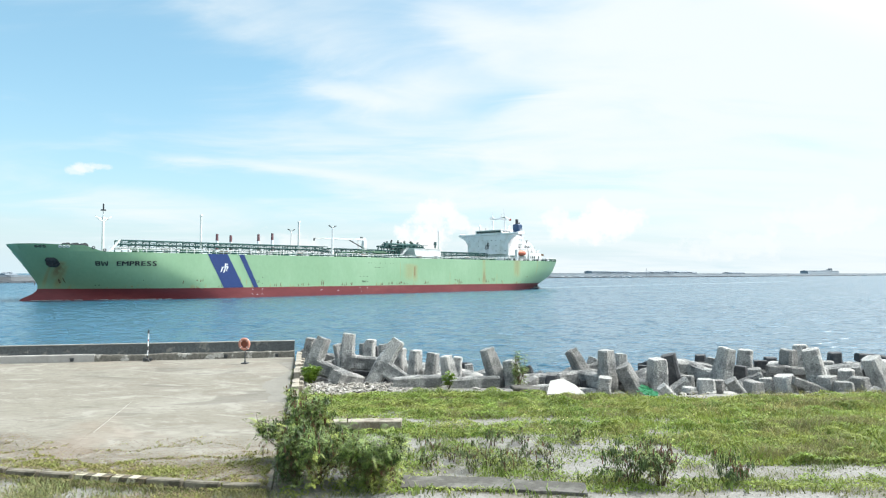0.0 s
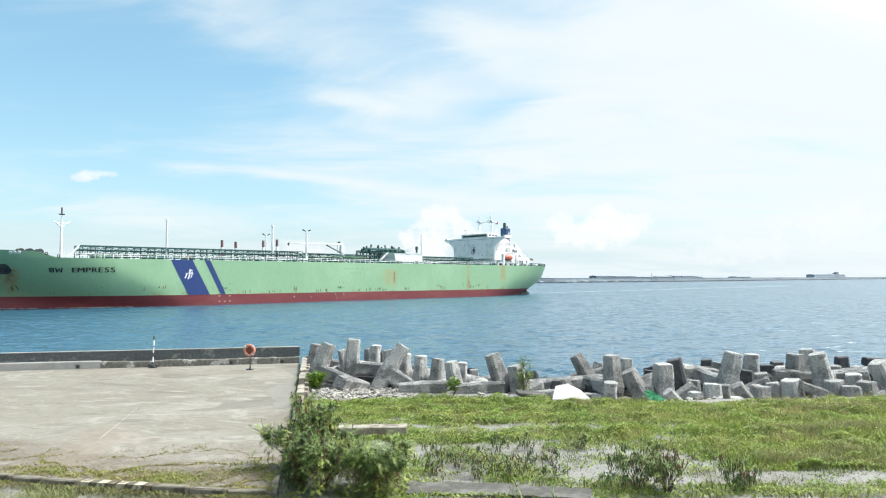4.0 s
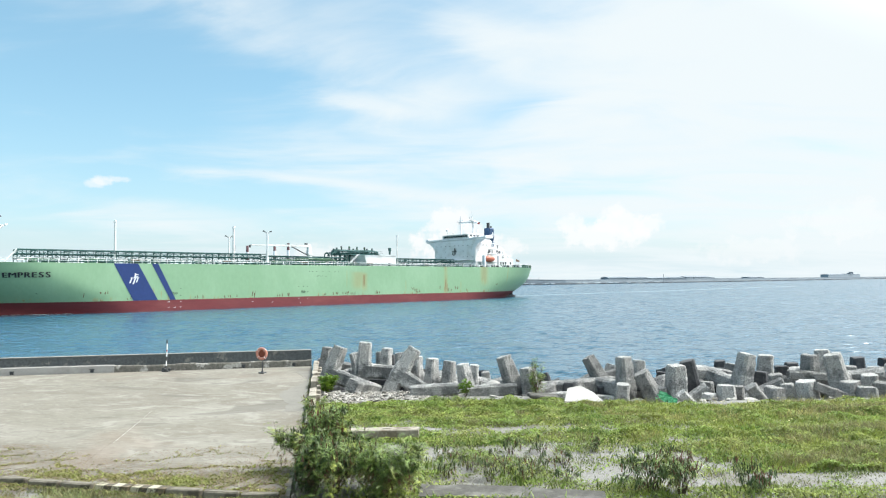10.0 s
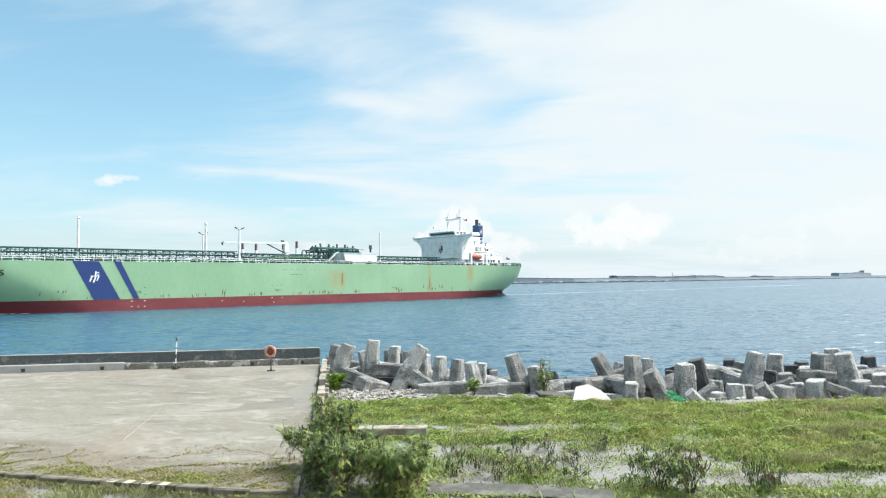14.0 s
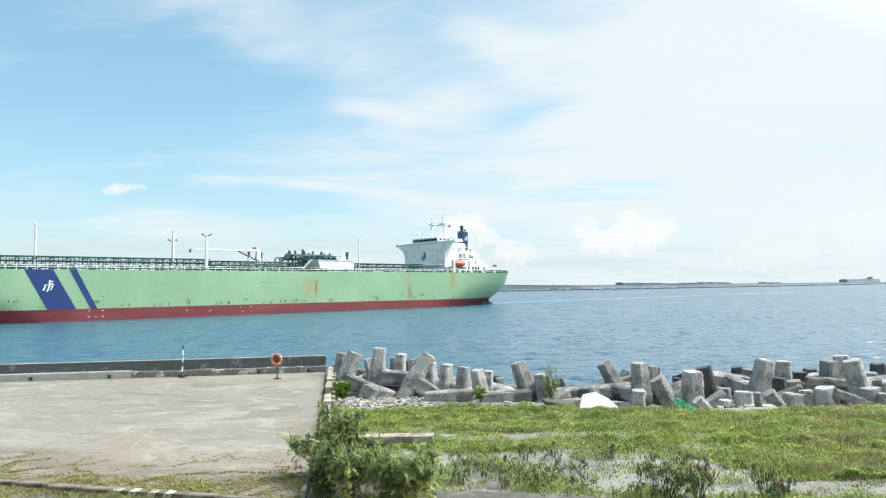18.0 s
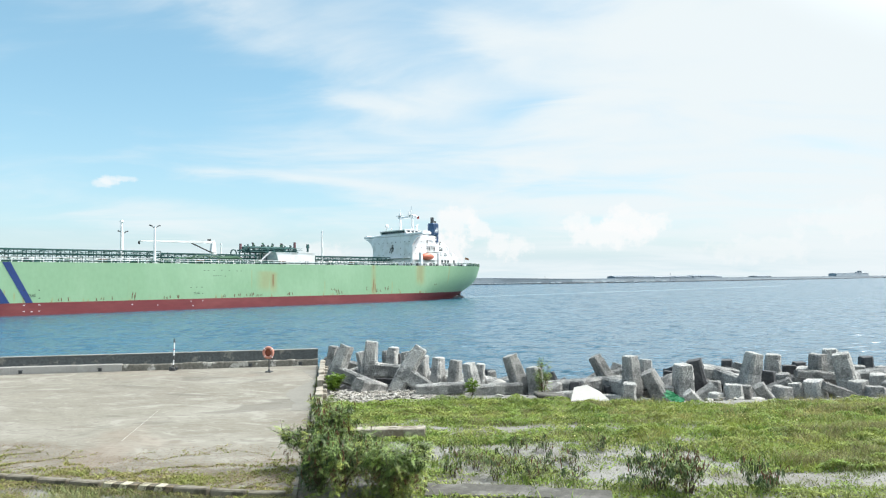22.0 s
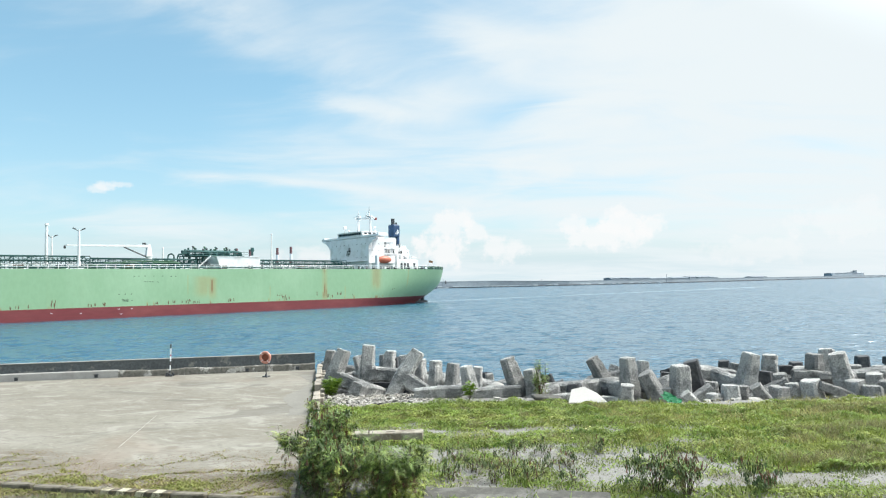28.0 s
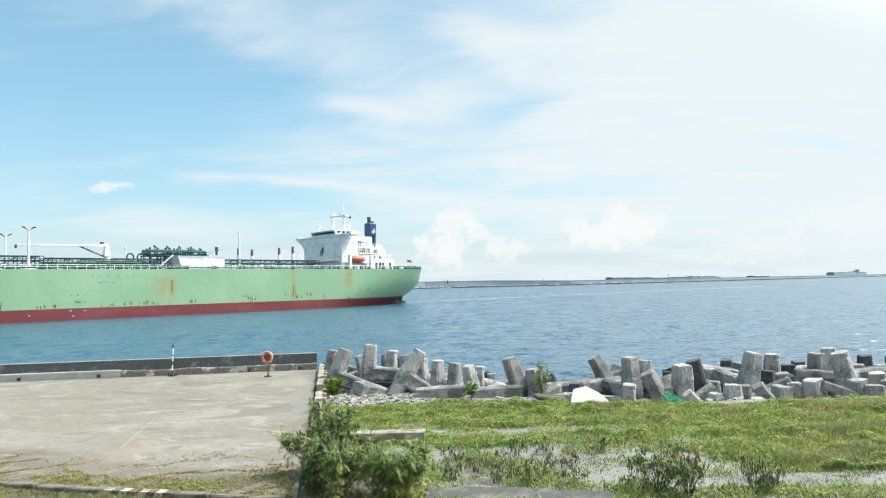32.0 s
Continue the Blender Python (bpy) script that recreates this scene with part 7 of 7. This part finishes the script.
    door = mesh_of(door, "doorway", GLASS)
    for u in (-80.0, -84.6, -86.2, -87.6, -90.6):
        part("doorway", door, GLASS, aft, "dark open doorway", pose(u, 13.42, d + 1.4))
    bm = bmesh.new()
    box(bm, (-91.7, 0, 27.95), (3.3, 3.6, 4.9), bevel=0.4)
    funnel = part("funnel", bm, FUNNEL, ship, "dark blue funnel with white mark")
    bm = bmesh.new()
    box(bm, (-92.8, 0.6, 23.4), (1.1, 1.8, 6.0), bevel=0.25)
    part("funnel_trunk", bm, FUNNEL, funnel)
    bm = bmesh.new()
    box(bm, (-89.8, 0, 23.0), (3.0, 4.0, 4.0), bevel=0.3)
    part("funnel_base", bm, W, funnel, "white funnel base")
    bm = bmesh.new()
    tube(bm, (-91.2, 0, 30.2), (-91.2, 0, 32.7), 0.7, n=12)
    tube(bm, (-92.5, 0.4, 30.2), (-92.5, 0.4, 31.2), 0.4, n=10)
    part("exhaust_pipe", bm, STEEL, funnel, "dark exhaust pipe")
    logo(funnel, Matrix(((-1, 0, 0, -91.9), (0, 0, 1, 1.82), (0, 1, 0, 27.4), (0, 0, 0, 1))), 0.8, MARK)
    # lifeboat in its davits on the port side
    bm = bmesh.new()
    rows = []
    for i in range(11):
        s = i / 10
        k = max(math.sin(math.pi * (0.06 + 0.88 * s)), 0.05) ** 0.5
        rows.append([(-71.6 - 5.6 * s, 16.7 + 1.35 * k * math.cos(a), 16.1 + (1.35 if math.sin(a) > 0 else 1.3) * k * math.sin(a)) for a in [6.2832 * j / 12 for j in range(12)]])
    vs = loft(bm, rows, closed=True)
    bm.faces.new(vs[0])
    bm.faces.new(vs[-1])
    part("lifeboat", bm, ORANGE, ship, "orange enclosed lifeboat", smooth=True)
    bm = bmesh.new()
    box(bm, (-70.9, 17.2, d + 2.4), (0.9, 1.4, 4.8), bevel=0.1)
    box(bm, (-80.0, 16.4, d + 2.4), (0.7, 1.2, 4.6), bevel=0.1)
    box(bm, (-75.5, 14.6, d + 2.2), (10.0, 3.6, 0.25))
    box(bm, (-75.5, 14.2, d + 1.0), (8.0, 2.0, 2.0), bevel=0.1)
    part("davit", bm, W, ship, "white lifeboat davit")
    # small gear on the after decks
    r = random.Random(14)
    for u, w, z, h, mat in ((-85.5, 12.2, 16.2, 1.4, W), (-87.2, 12.0, 16.2, 1.2, STEEL), (-90.6, 12.2, 16.2, 1.1, W), (-82.5, 12.6, 16.2, 1.2, STEEL), (-79.4, 12.0, 16.2, 1.0, W), (-86.0, 11.0, 18.5, 1.3, STEEL), (-88.8, 10.8, 18.5, 1.0, W), (-86.6, 9.8, 20.7, 1.2, STEEL), (-88.0, 12.6, 16.2, 1.3, W), (-92.8, 4.0, 18.6, 1.4, W)):
        bm = bmesh.new()
        if r.random() < 0.5:
            box(bm, (u, w, z + h / 2), (1.3, 0.9, h), bevel=0.08)
        else:
            tube(bm, (u, w, z), (u, w, z + h), 0.28, n=8)
            tube(bm, (u, w, z + h), (u, w, z + h + 0.35), 0.5, 0.4, n=8)
        part("deck_fitting", bm, mat, ship, "small fitting on the after deck")
    for u0, u1, w, z in ((-77.6, -91.5, 13.2, 17.6), (-77.6, -89.5, 12.0, 19.6), (-77.6, -87.0, 11.0, 21.8), (-77.6, -85.0, 9.6, 24.2)):
        bm = bmesh.new()
        for k in range(6):
            u = u0 + (u1 - u0) * k / 5
            tube(bm, (u, w, z - 1.0), (u, w, z + 0.1), 0.05, n=4)
        for dz in (-0.4, 0.1):
            tube(bm, (u0, w, z + dz), (u1, w, z + dz), 0.045, n=4)
        part("guard_rail", bm, W, ship, "thin white guard rail")
    # dark_glass panels on the casing stand for the shade between the decks
    opening = bmesh.new()
    box(opening, (0, 0, 0), (1.1, 0.12, 1.7), bevel=0.05)
    opening = mesh_of(opening, "deck_opening", GLASS)
    for u, w, z in ((-79.4, 9.02, 16.9), (-82.4, 9.02, 16.9), (-79.6, 9.02, 19.4), (-82.2, 9.02, 19.4), (-80.6, 9.02, 22.0), (-85.6, 7.02, 16.9), (-88.0, 7.02, 16.9), (-90.4, 7.02, 16.9), (-86.0, 7.02, 19.5), (-89.0, 7.02, 19.5), (-92.6, 5.52, 17.4)):
        part("deck_opening", opening, GLASS, ship, "dark panel on the casing for the shade between decks", pose(u, w, z))
    bm = bmesh.new()
    tube(bm, (-84.6, 12.4, 16.4), (-89.0, 12.4, 18.4), 0.1, n=5)
    tube(bm, (-83.6, 11.4, 18.4), (-87.0, 11.4, 20.6), 0.1, n=5)
    part("outside_stair", bm, W, ship)
    # poop: winches, rails, ensign staff, aft derrick
    for u, w in ((-95.6, 9), (-98.6, 10), (-100.6, 6), (-103.2, 9), (-105.0, 5), (-107.2, 7.4), (-109.0, 4)):
        bm = bmesh.new()
        tube(bm, (u, w - 0.9, d + 0.8), (u, w + 0.9, d + 0.8), 0.7, n=10)
        box(bm, (u, w, d + 0.4), (1.5, 2.0, 0.8), bevel=0.1)
        part("mooring_winch", bm, RACK, ship, "green mooring winch")
    for i in range(22):
        u = -94.5 - 0.8 * i
        bm = bmesh.new()
        wv = half_breadth(u, d) - 0.2
        tube(bm, (u, wv, d), (u, wv, d + 1.1), 0.08, n=5)
        for z in (0.4, 0.75, 1.08):
            tube(bm, (u, wv, d + z), (u - 0.8, half_breadth(u - 0.8, d) - 0.2, d + z), 0.04, n=4)
        part("poop_rail", bm, DECK, ship, "green poop rail")
    bm = bmesh.new()
    tube(bm, (-108.4, 0, d), (-109.3, 0, d + 4.4), 0.09, n=5)
    part("ensign_staff", bm, W, ship)
    bm = bmesh.new()
    prism(bm, [(-109.2, 0, d + 4.2), (-110.9, 0.3, d + 3.8), (-111.0, 0.4, d + 3.0), (-109.1, 0.1, d + 3.2)], (0, 0.06, 0))
    part("ensign", bm, RUST, ship, "small dark ensign")
    bm = bmesh.new()
    tube(bm, (-91.2, 9.0, 16.2), (-91.2, 9.0, 20.4), 0.3, n=7)
    tube(bm, (-91.2, 9.0, 20.2), (-89.4, 9.0, 21.0), 0.22, n=6)
    part("provision_crane", bm, W, ship, "small white stores crane")


def make_wash(ship):
    """Broken white water along the side and a pale trail astern, in flat clumps lying on the sea."""
    r = random.Random(77)

    def patch(bm, u, w, long, wide):
        z = 0.05 - 0.00205 * u
        n = 8
        vs = []
        for j in range(n):
            a = 6.2832 * j / n
            vs.append(bm.verts.new((u + long * math.cos(a) * r.uniform(0.6, 1.2), w + wide * math.sin(a) * r.uniform(0.5, 1.2), z + 0.08 * max(-math.sin(a), 0))))
        bm.faces.new(vs)

    bm = bmesh.new()
    for i in range(420):
        u = 108 - 190 * r.random() ** 1.6
        if r.random() > (0.55 if u > 74 else 0.0):
            continue
        w = half_breadth(min(u, 105.4), 0.3) + r.uniform(0.0, 0.45)
        patch(bm, u, w, r.uniform(0.25, 1.0), r.uniform(0.04, 0.14))
    tagged(part("bow_wash", bm, FOAM, ship, "thin broken line of white wash"), kind="stuff")
    bm = bmesh.new()
    for i in range(520):
        k = r.random() ** 1.2
        u = -109 - 320 * k
        patch(bm, u, r.gauss(0, 0.5 + 1.6 * k), r.uniform(1.2, 4.5), r.uniform(0.05, 0.16))
    tagged(part("stern_wake", bm, WAKE, ship, "thin trail of churned water"), kind="stuff")


# ---- far shore ----
def make_far():
    mole = thing("harbour_mole", "long low grey breakwater across the harbour", "breakwater", kind="structure")
    line = ((-760, 300), (-420, 420), (-300, 492), (-255, 560), (-160, 760), (-30, 870), (60, 905), (170, 930), (385, 1060), (575, 1210), (850, 1440), (1500, 2000), (3000, 3300))
    tops = (3.0, 3.0, 3.0, 3.0, 6.0, 6.4, 6.2, 4.0, 3.6, 3.2, 2.8, 2.4, 2.4)
    side = [Vector((b[1] - a[1], a[0] - b[0], 0)).normalized() for a, b in zip(line, line[1:])]
    mitre = [side[0]] + [(p + q_).normalized() for p, q_ in zip(side, side[1:])] + [side[-1]]
    for (a, b), (ta, tb), ends in zip(zip(line, line[1:]), zip(tops, tops[1:]), zip(mitre, mitre[1:])):
        bm = bmesh.new()
        A, B = Vector((*a, 0)), Vector((*b, 0))
        rows = []
        for P, t, nrm in ((A, ta, ends[0]), (B, tb, ends[1])):
            rows.append([P + nrm * 4 + Vector((0, 0, SEA - 1)), P + nrm * 3.2 + Vector((0, 0, t - 1.2)), P + nrm * 2 + Vector((0, 0, t - 1.2)), P + nrm * 2 + Vector((0, 0, t)), P - nrm * 6 + Vector((0, 0, t)), P - nrm * 6 + Vector((0, 0, SEA - 1))])
        loft(bm, rows)
        # the farther sections take the paler colour with haze in it
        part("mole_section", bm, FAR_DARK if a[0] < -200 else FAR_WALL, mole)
        bm = bmesh.new()
        loft(bm, [[P + nrm * 2.3 + Vector((0, 0, t - 1.0)), P + nrm * 2.3 + Vector((0, 0, t + 0.15)), P + nrm * 1.2 + Vector((0, 0, t + 0.15)), P + nrm * 1.2 + Vector((0, 0, t - 1.0))] for P, t, nrm in ((A, ta, ends[0]), (B, tb, ends[1]))])
        part("parapet", bm, FAR_ROOF, mole, "dark parapet along the breakwater")
        bm = bmesh.new()
        loft(bm, [[P + nrm * 9 + Vector((0, 0, SEA - 1)), P + nrm * 7 + Vector((0, 0, SEA + 0.9)), P + nrm * 4.2 + Vector((0, 0, SEA + 1.5)), P + nrm * 4.1 + Vector((0, 0, SEA - 1))] for P, nrm in ((A, ends[0]), (B, ends[1]))])
        part("mole_foot", bm, FAR_ROCK, mole, "dark wet footing of the breakwater")
    r = random.Random(9)
    base = rock(2, 0.3, (1, 1, 0.8))
    base.verts.ensure_lookup_table()
    bv = [tuple(v.co) for v in base.verts]
    bf = [tuple(v.index for v in f.verts) for f in base.faces]
    base.free()
    verts, faces = [], []
    for a, b in zip(line[1:], line[2:12]):
        A, B = Vector((*a, 0)), Vector((*b, 0))
        nrm = Vector((B.y - A.y, A.x - B.x, 0)).normalized()
        for k in range(int((B - A).length / 3.2)):
            c = A.lerp(B, r.random()) + nrm * r.uniform(4, 9)
            s = r.uniform(0.9, 2.0)
            o = len(verts)
            verts += [(c.x + p[0] * s, c.y + p[1] * s, SEA + 0.3 + p[2] * s) for p in bv]
            faces += [tuple(o + j for j in f) for f in bf]
    tagged(part("mole_rocks", soup("mole_rocks", verts, faces, FAR_ROCK), FAR_ROCK), "dark armour rocks along the breakwater foot", "rocks", kind="stuff")

    # a pale landing stage in bays along the mole's foot
    stage = thing("landing_stage", "low pale landing stage in bays on dark piles", "landing stage")
    bay = bmesh.new()
    box(bay, (0, 0, 1.55), (6.6, 5, 1.1), bevel=0.1)
    bay = mesh_of(bay, "bay", FAR_PALE)
    pile = bmesh.new()
    box(pile, (0, 0, 0.4), (2.2, 3, 1.6))
    pile = mesh_of(pile, "pile", FAR_ROCK)
    for (ax, ay), (bx, by), n in (((-62, 833), (-8, 869), 8), ((14, 880), (112, 907), 13), ((121, 906), (330, 1007), 22)):
        for i in range(n):
            s = i / (n - 1)
            m = pose(ax + (bx - ax) * s, ay + (by - ay) * s, SEA, 0, 0, math.degrees(math.atan2(by - ay, bx - ax)))
            if ax > 100 and i % 5 in (1, 4):
                continue
            part("bay", bay, FAR_PALE if ax < 100 or i % 5 else FAR_WALL, stage, "", m)
            part("pile", pile, FAR_ROCK, stage, "", m @ pose(3.5, 0, 0))
    boat = thing("workboat", "small white workboat moored at the far breakwater", "boat", pose(-3, 862, SEA, 0, 0, 25))
    bm = bmesh.new()
    prism(bm, [(-8, -2, -0.4), (7, -2, -0.4), (9.5, 0, 1.9), (8, 2, 1.6), (-8, 2, 1.4), (-8.4, 0, 1.4)], (0, 0, 0.5))
    part("hull", bm, FAR_WALL, boat, "grey hull")
    bm = bmesh.new()
    box(bm, (2.0, 0, 3.6), (6, 3.2, 3.8), taper=0.8, bevel=0.1)
    part("deckhouse", bm, FAR_SHED, boat)
    bm = bmesh.new()
    tube(bm, (1.0, 0, 5.0), (1.0, 0, 12.5), 0.3, 0.15, n=6)
    tube(bm, (1.0, -2.0, 9.6), (1.0, 2.0, 9.6), 0.15, n=5)
    part("mast", bm, FAR_SHED, boat)
    bm = bmesh.new()
    box(bm, (-4.0, 0, 2.4), (6, 3.4, 1.4), bevel=0.1)
    part("after_house", bm, FAR_PALE, boat)
    bm = bmesh.new()
    tube(bm, (4.5, 0, 5.0), (4.5, 0, 10.0), 0.9, 0.6, n=8)
    part("funnel", bm, STEEL, boat, "dark funnel")

    def at(az, dist):
        a = radians(az)
        return Vector((math.sin(a) * dist, math.cos(a) * dist, 0))

    def behind(az, back):
        """How far the mole lies in a direction, and a little more."""
        u = at(az, 1.0)
        for (ax, ay), (bx, by) in zip(line, line[1:]):
            c0, c1 = u.x * ay - u.y * ax, u.x * by - u.y * bx
            if c0 >= 0 > c1 or c0 < 0 <= c1:
                f = c0 / (c0 - c1)
                p = Vector((ax + (bx - ax) * f, ay + (by - ay) * f, 0))
                if p.dot(u) > 0:
                    return p.length + back
        return 1060.0

    def shed(az0, az1, back, top, label, name="warehouse", gear=()):
        a, b = at(az0, behind(az0, back)), at(az1, behind(az1, back))
        d = (b - a)
        m = Matrix.Translation((a + b) / 2) @ pose(0, 0, 0, 0, 0, math.degrees(math.atan2(d.y, d.x)))
        ob = thing(name, label, "building", m)
        n = d.length
        bm = bmesh.new()
        box(bm, (0, 8, (top + SEA) / 2), (n, 16, top - SEA))
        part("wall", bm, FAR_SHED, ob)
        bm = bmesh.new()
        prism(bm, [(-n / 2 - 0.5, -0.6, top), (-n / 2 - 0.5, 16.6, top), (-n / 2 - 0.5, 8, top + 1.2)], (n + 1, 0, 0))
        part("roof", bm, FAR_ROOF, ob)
        for x, w, h in gear:
            bm = bmesh.new()
            box(bm, (x * n, 8, top + h / 2), (w, 8, h))
            part("roof_house", bm, FAR_ROOF, ob)
        return ob

    for az0, az1, top in ((13.9, 15.4, 6.6), (15.45, 17.0, 6.2), (17.05, 18.6, 5.2), (18.7, 19.9, 5.6), (20.0, 20.5, 6.4), (20.6, 21.7, 6.1), (21.75, 22.1, 5.0), (24.6, 25.6, 4.6)):
        shed(az0, az1, 22, top, "low pale harbour shed behind the breakwater")
    shed(29.9, 31.9, 60, 8.6, "grey block of harbour buildings on the far mole", "harbour_building", gear=((-0.2, 18, 1.2), (0.28, 10, 3.6), (0.33, 3, 6.0), (0.1, 14, 1.8)))
    shed(-31.6, -30.9, 30, 3.4, "low pale building behind the breakwater", gear=((-0.3, 2, 1.6), (0.1, 1.5, 1.9)))
    for az, top in ((18.24, 10.0), (8.2, 7.0)):
        p = at(az, 1040)
        bm = bmesh.new()
        tube(bm, (0, 0, SEA), (0, 0, top), 0.4, 0.25, n=8)
        tube(bm, (0, 0, top), (0, 0, top + 0.9), 0.5, 0.3, n=8)
        tagged(part("beacon", bm, FAR_SHED, None, "", pose(p.x, p.y, 0)), "slender pale beacon on the breakwater", "beacon")
    # four banded chimneys of a plant far behind the harbour
    for az, el in ((-17.2, 3.11), (-16.14, 3.01), (-13.97, 3.13), (-12.87, 3.22)):
        dist = 2100
        p = at(az, dist)
        top = 5.2 + dist * math.tan(radians(el))
        stack = thing("chimney", "tall white power station chimney with red bands", "chimney", pose(p.x, p.y, 0), group="chimneys of the far plant")
        z = SEA
        for h, mat in ((top * 0.45 - SEA, FAR_PALE), (top * 0.12, FAR_PALE), (top * 0.1, CHIM_RED), (top * 0.16, MARK), (top * 0.17, CHIM_RED)):
            bm = bmesh.new()
            k = 6.2 - 2.4 * (z - SEA) / top
            tube(bm, (0, 0, z), (0, 0, z + h), k, k - 2.4 * h / top, n=14)
            part("shaft", bm, mat, stack)
            z += h


# ---- build ----
make_sea()
make_land()
make_apron()
make_sea_wall()
make_side_kerb()
make_front_kerb()
SHIP = make_ship()
make_far()
make_pole()
make_ring_stand()
make_armour()
make_debris()
make_plants()
make_grass()
make_runners()
make_rubble()


def motions():
    walk(SHIP, [(t, pose(x, y, SEA, 0, -0.117, h)) for t, x, y, h in COURSE])


motions()
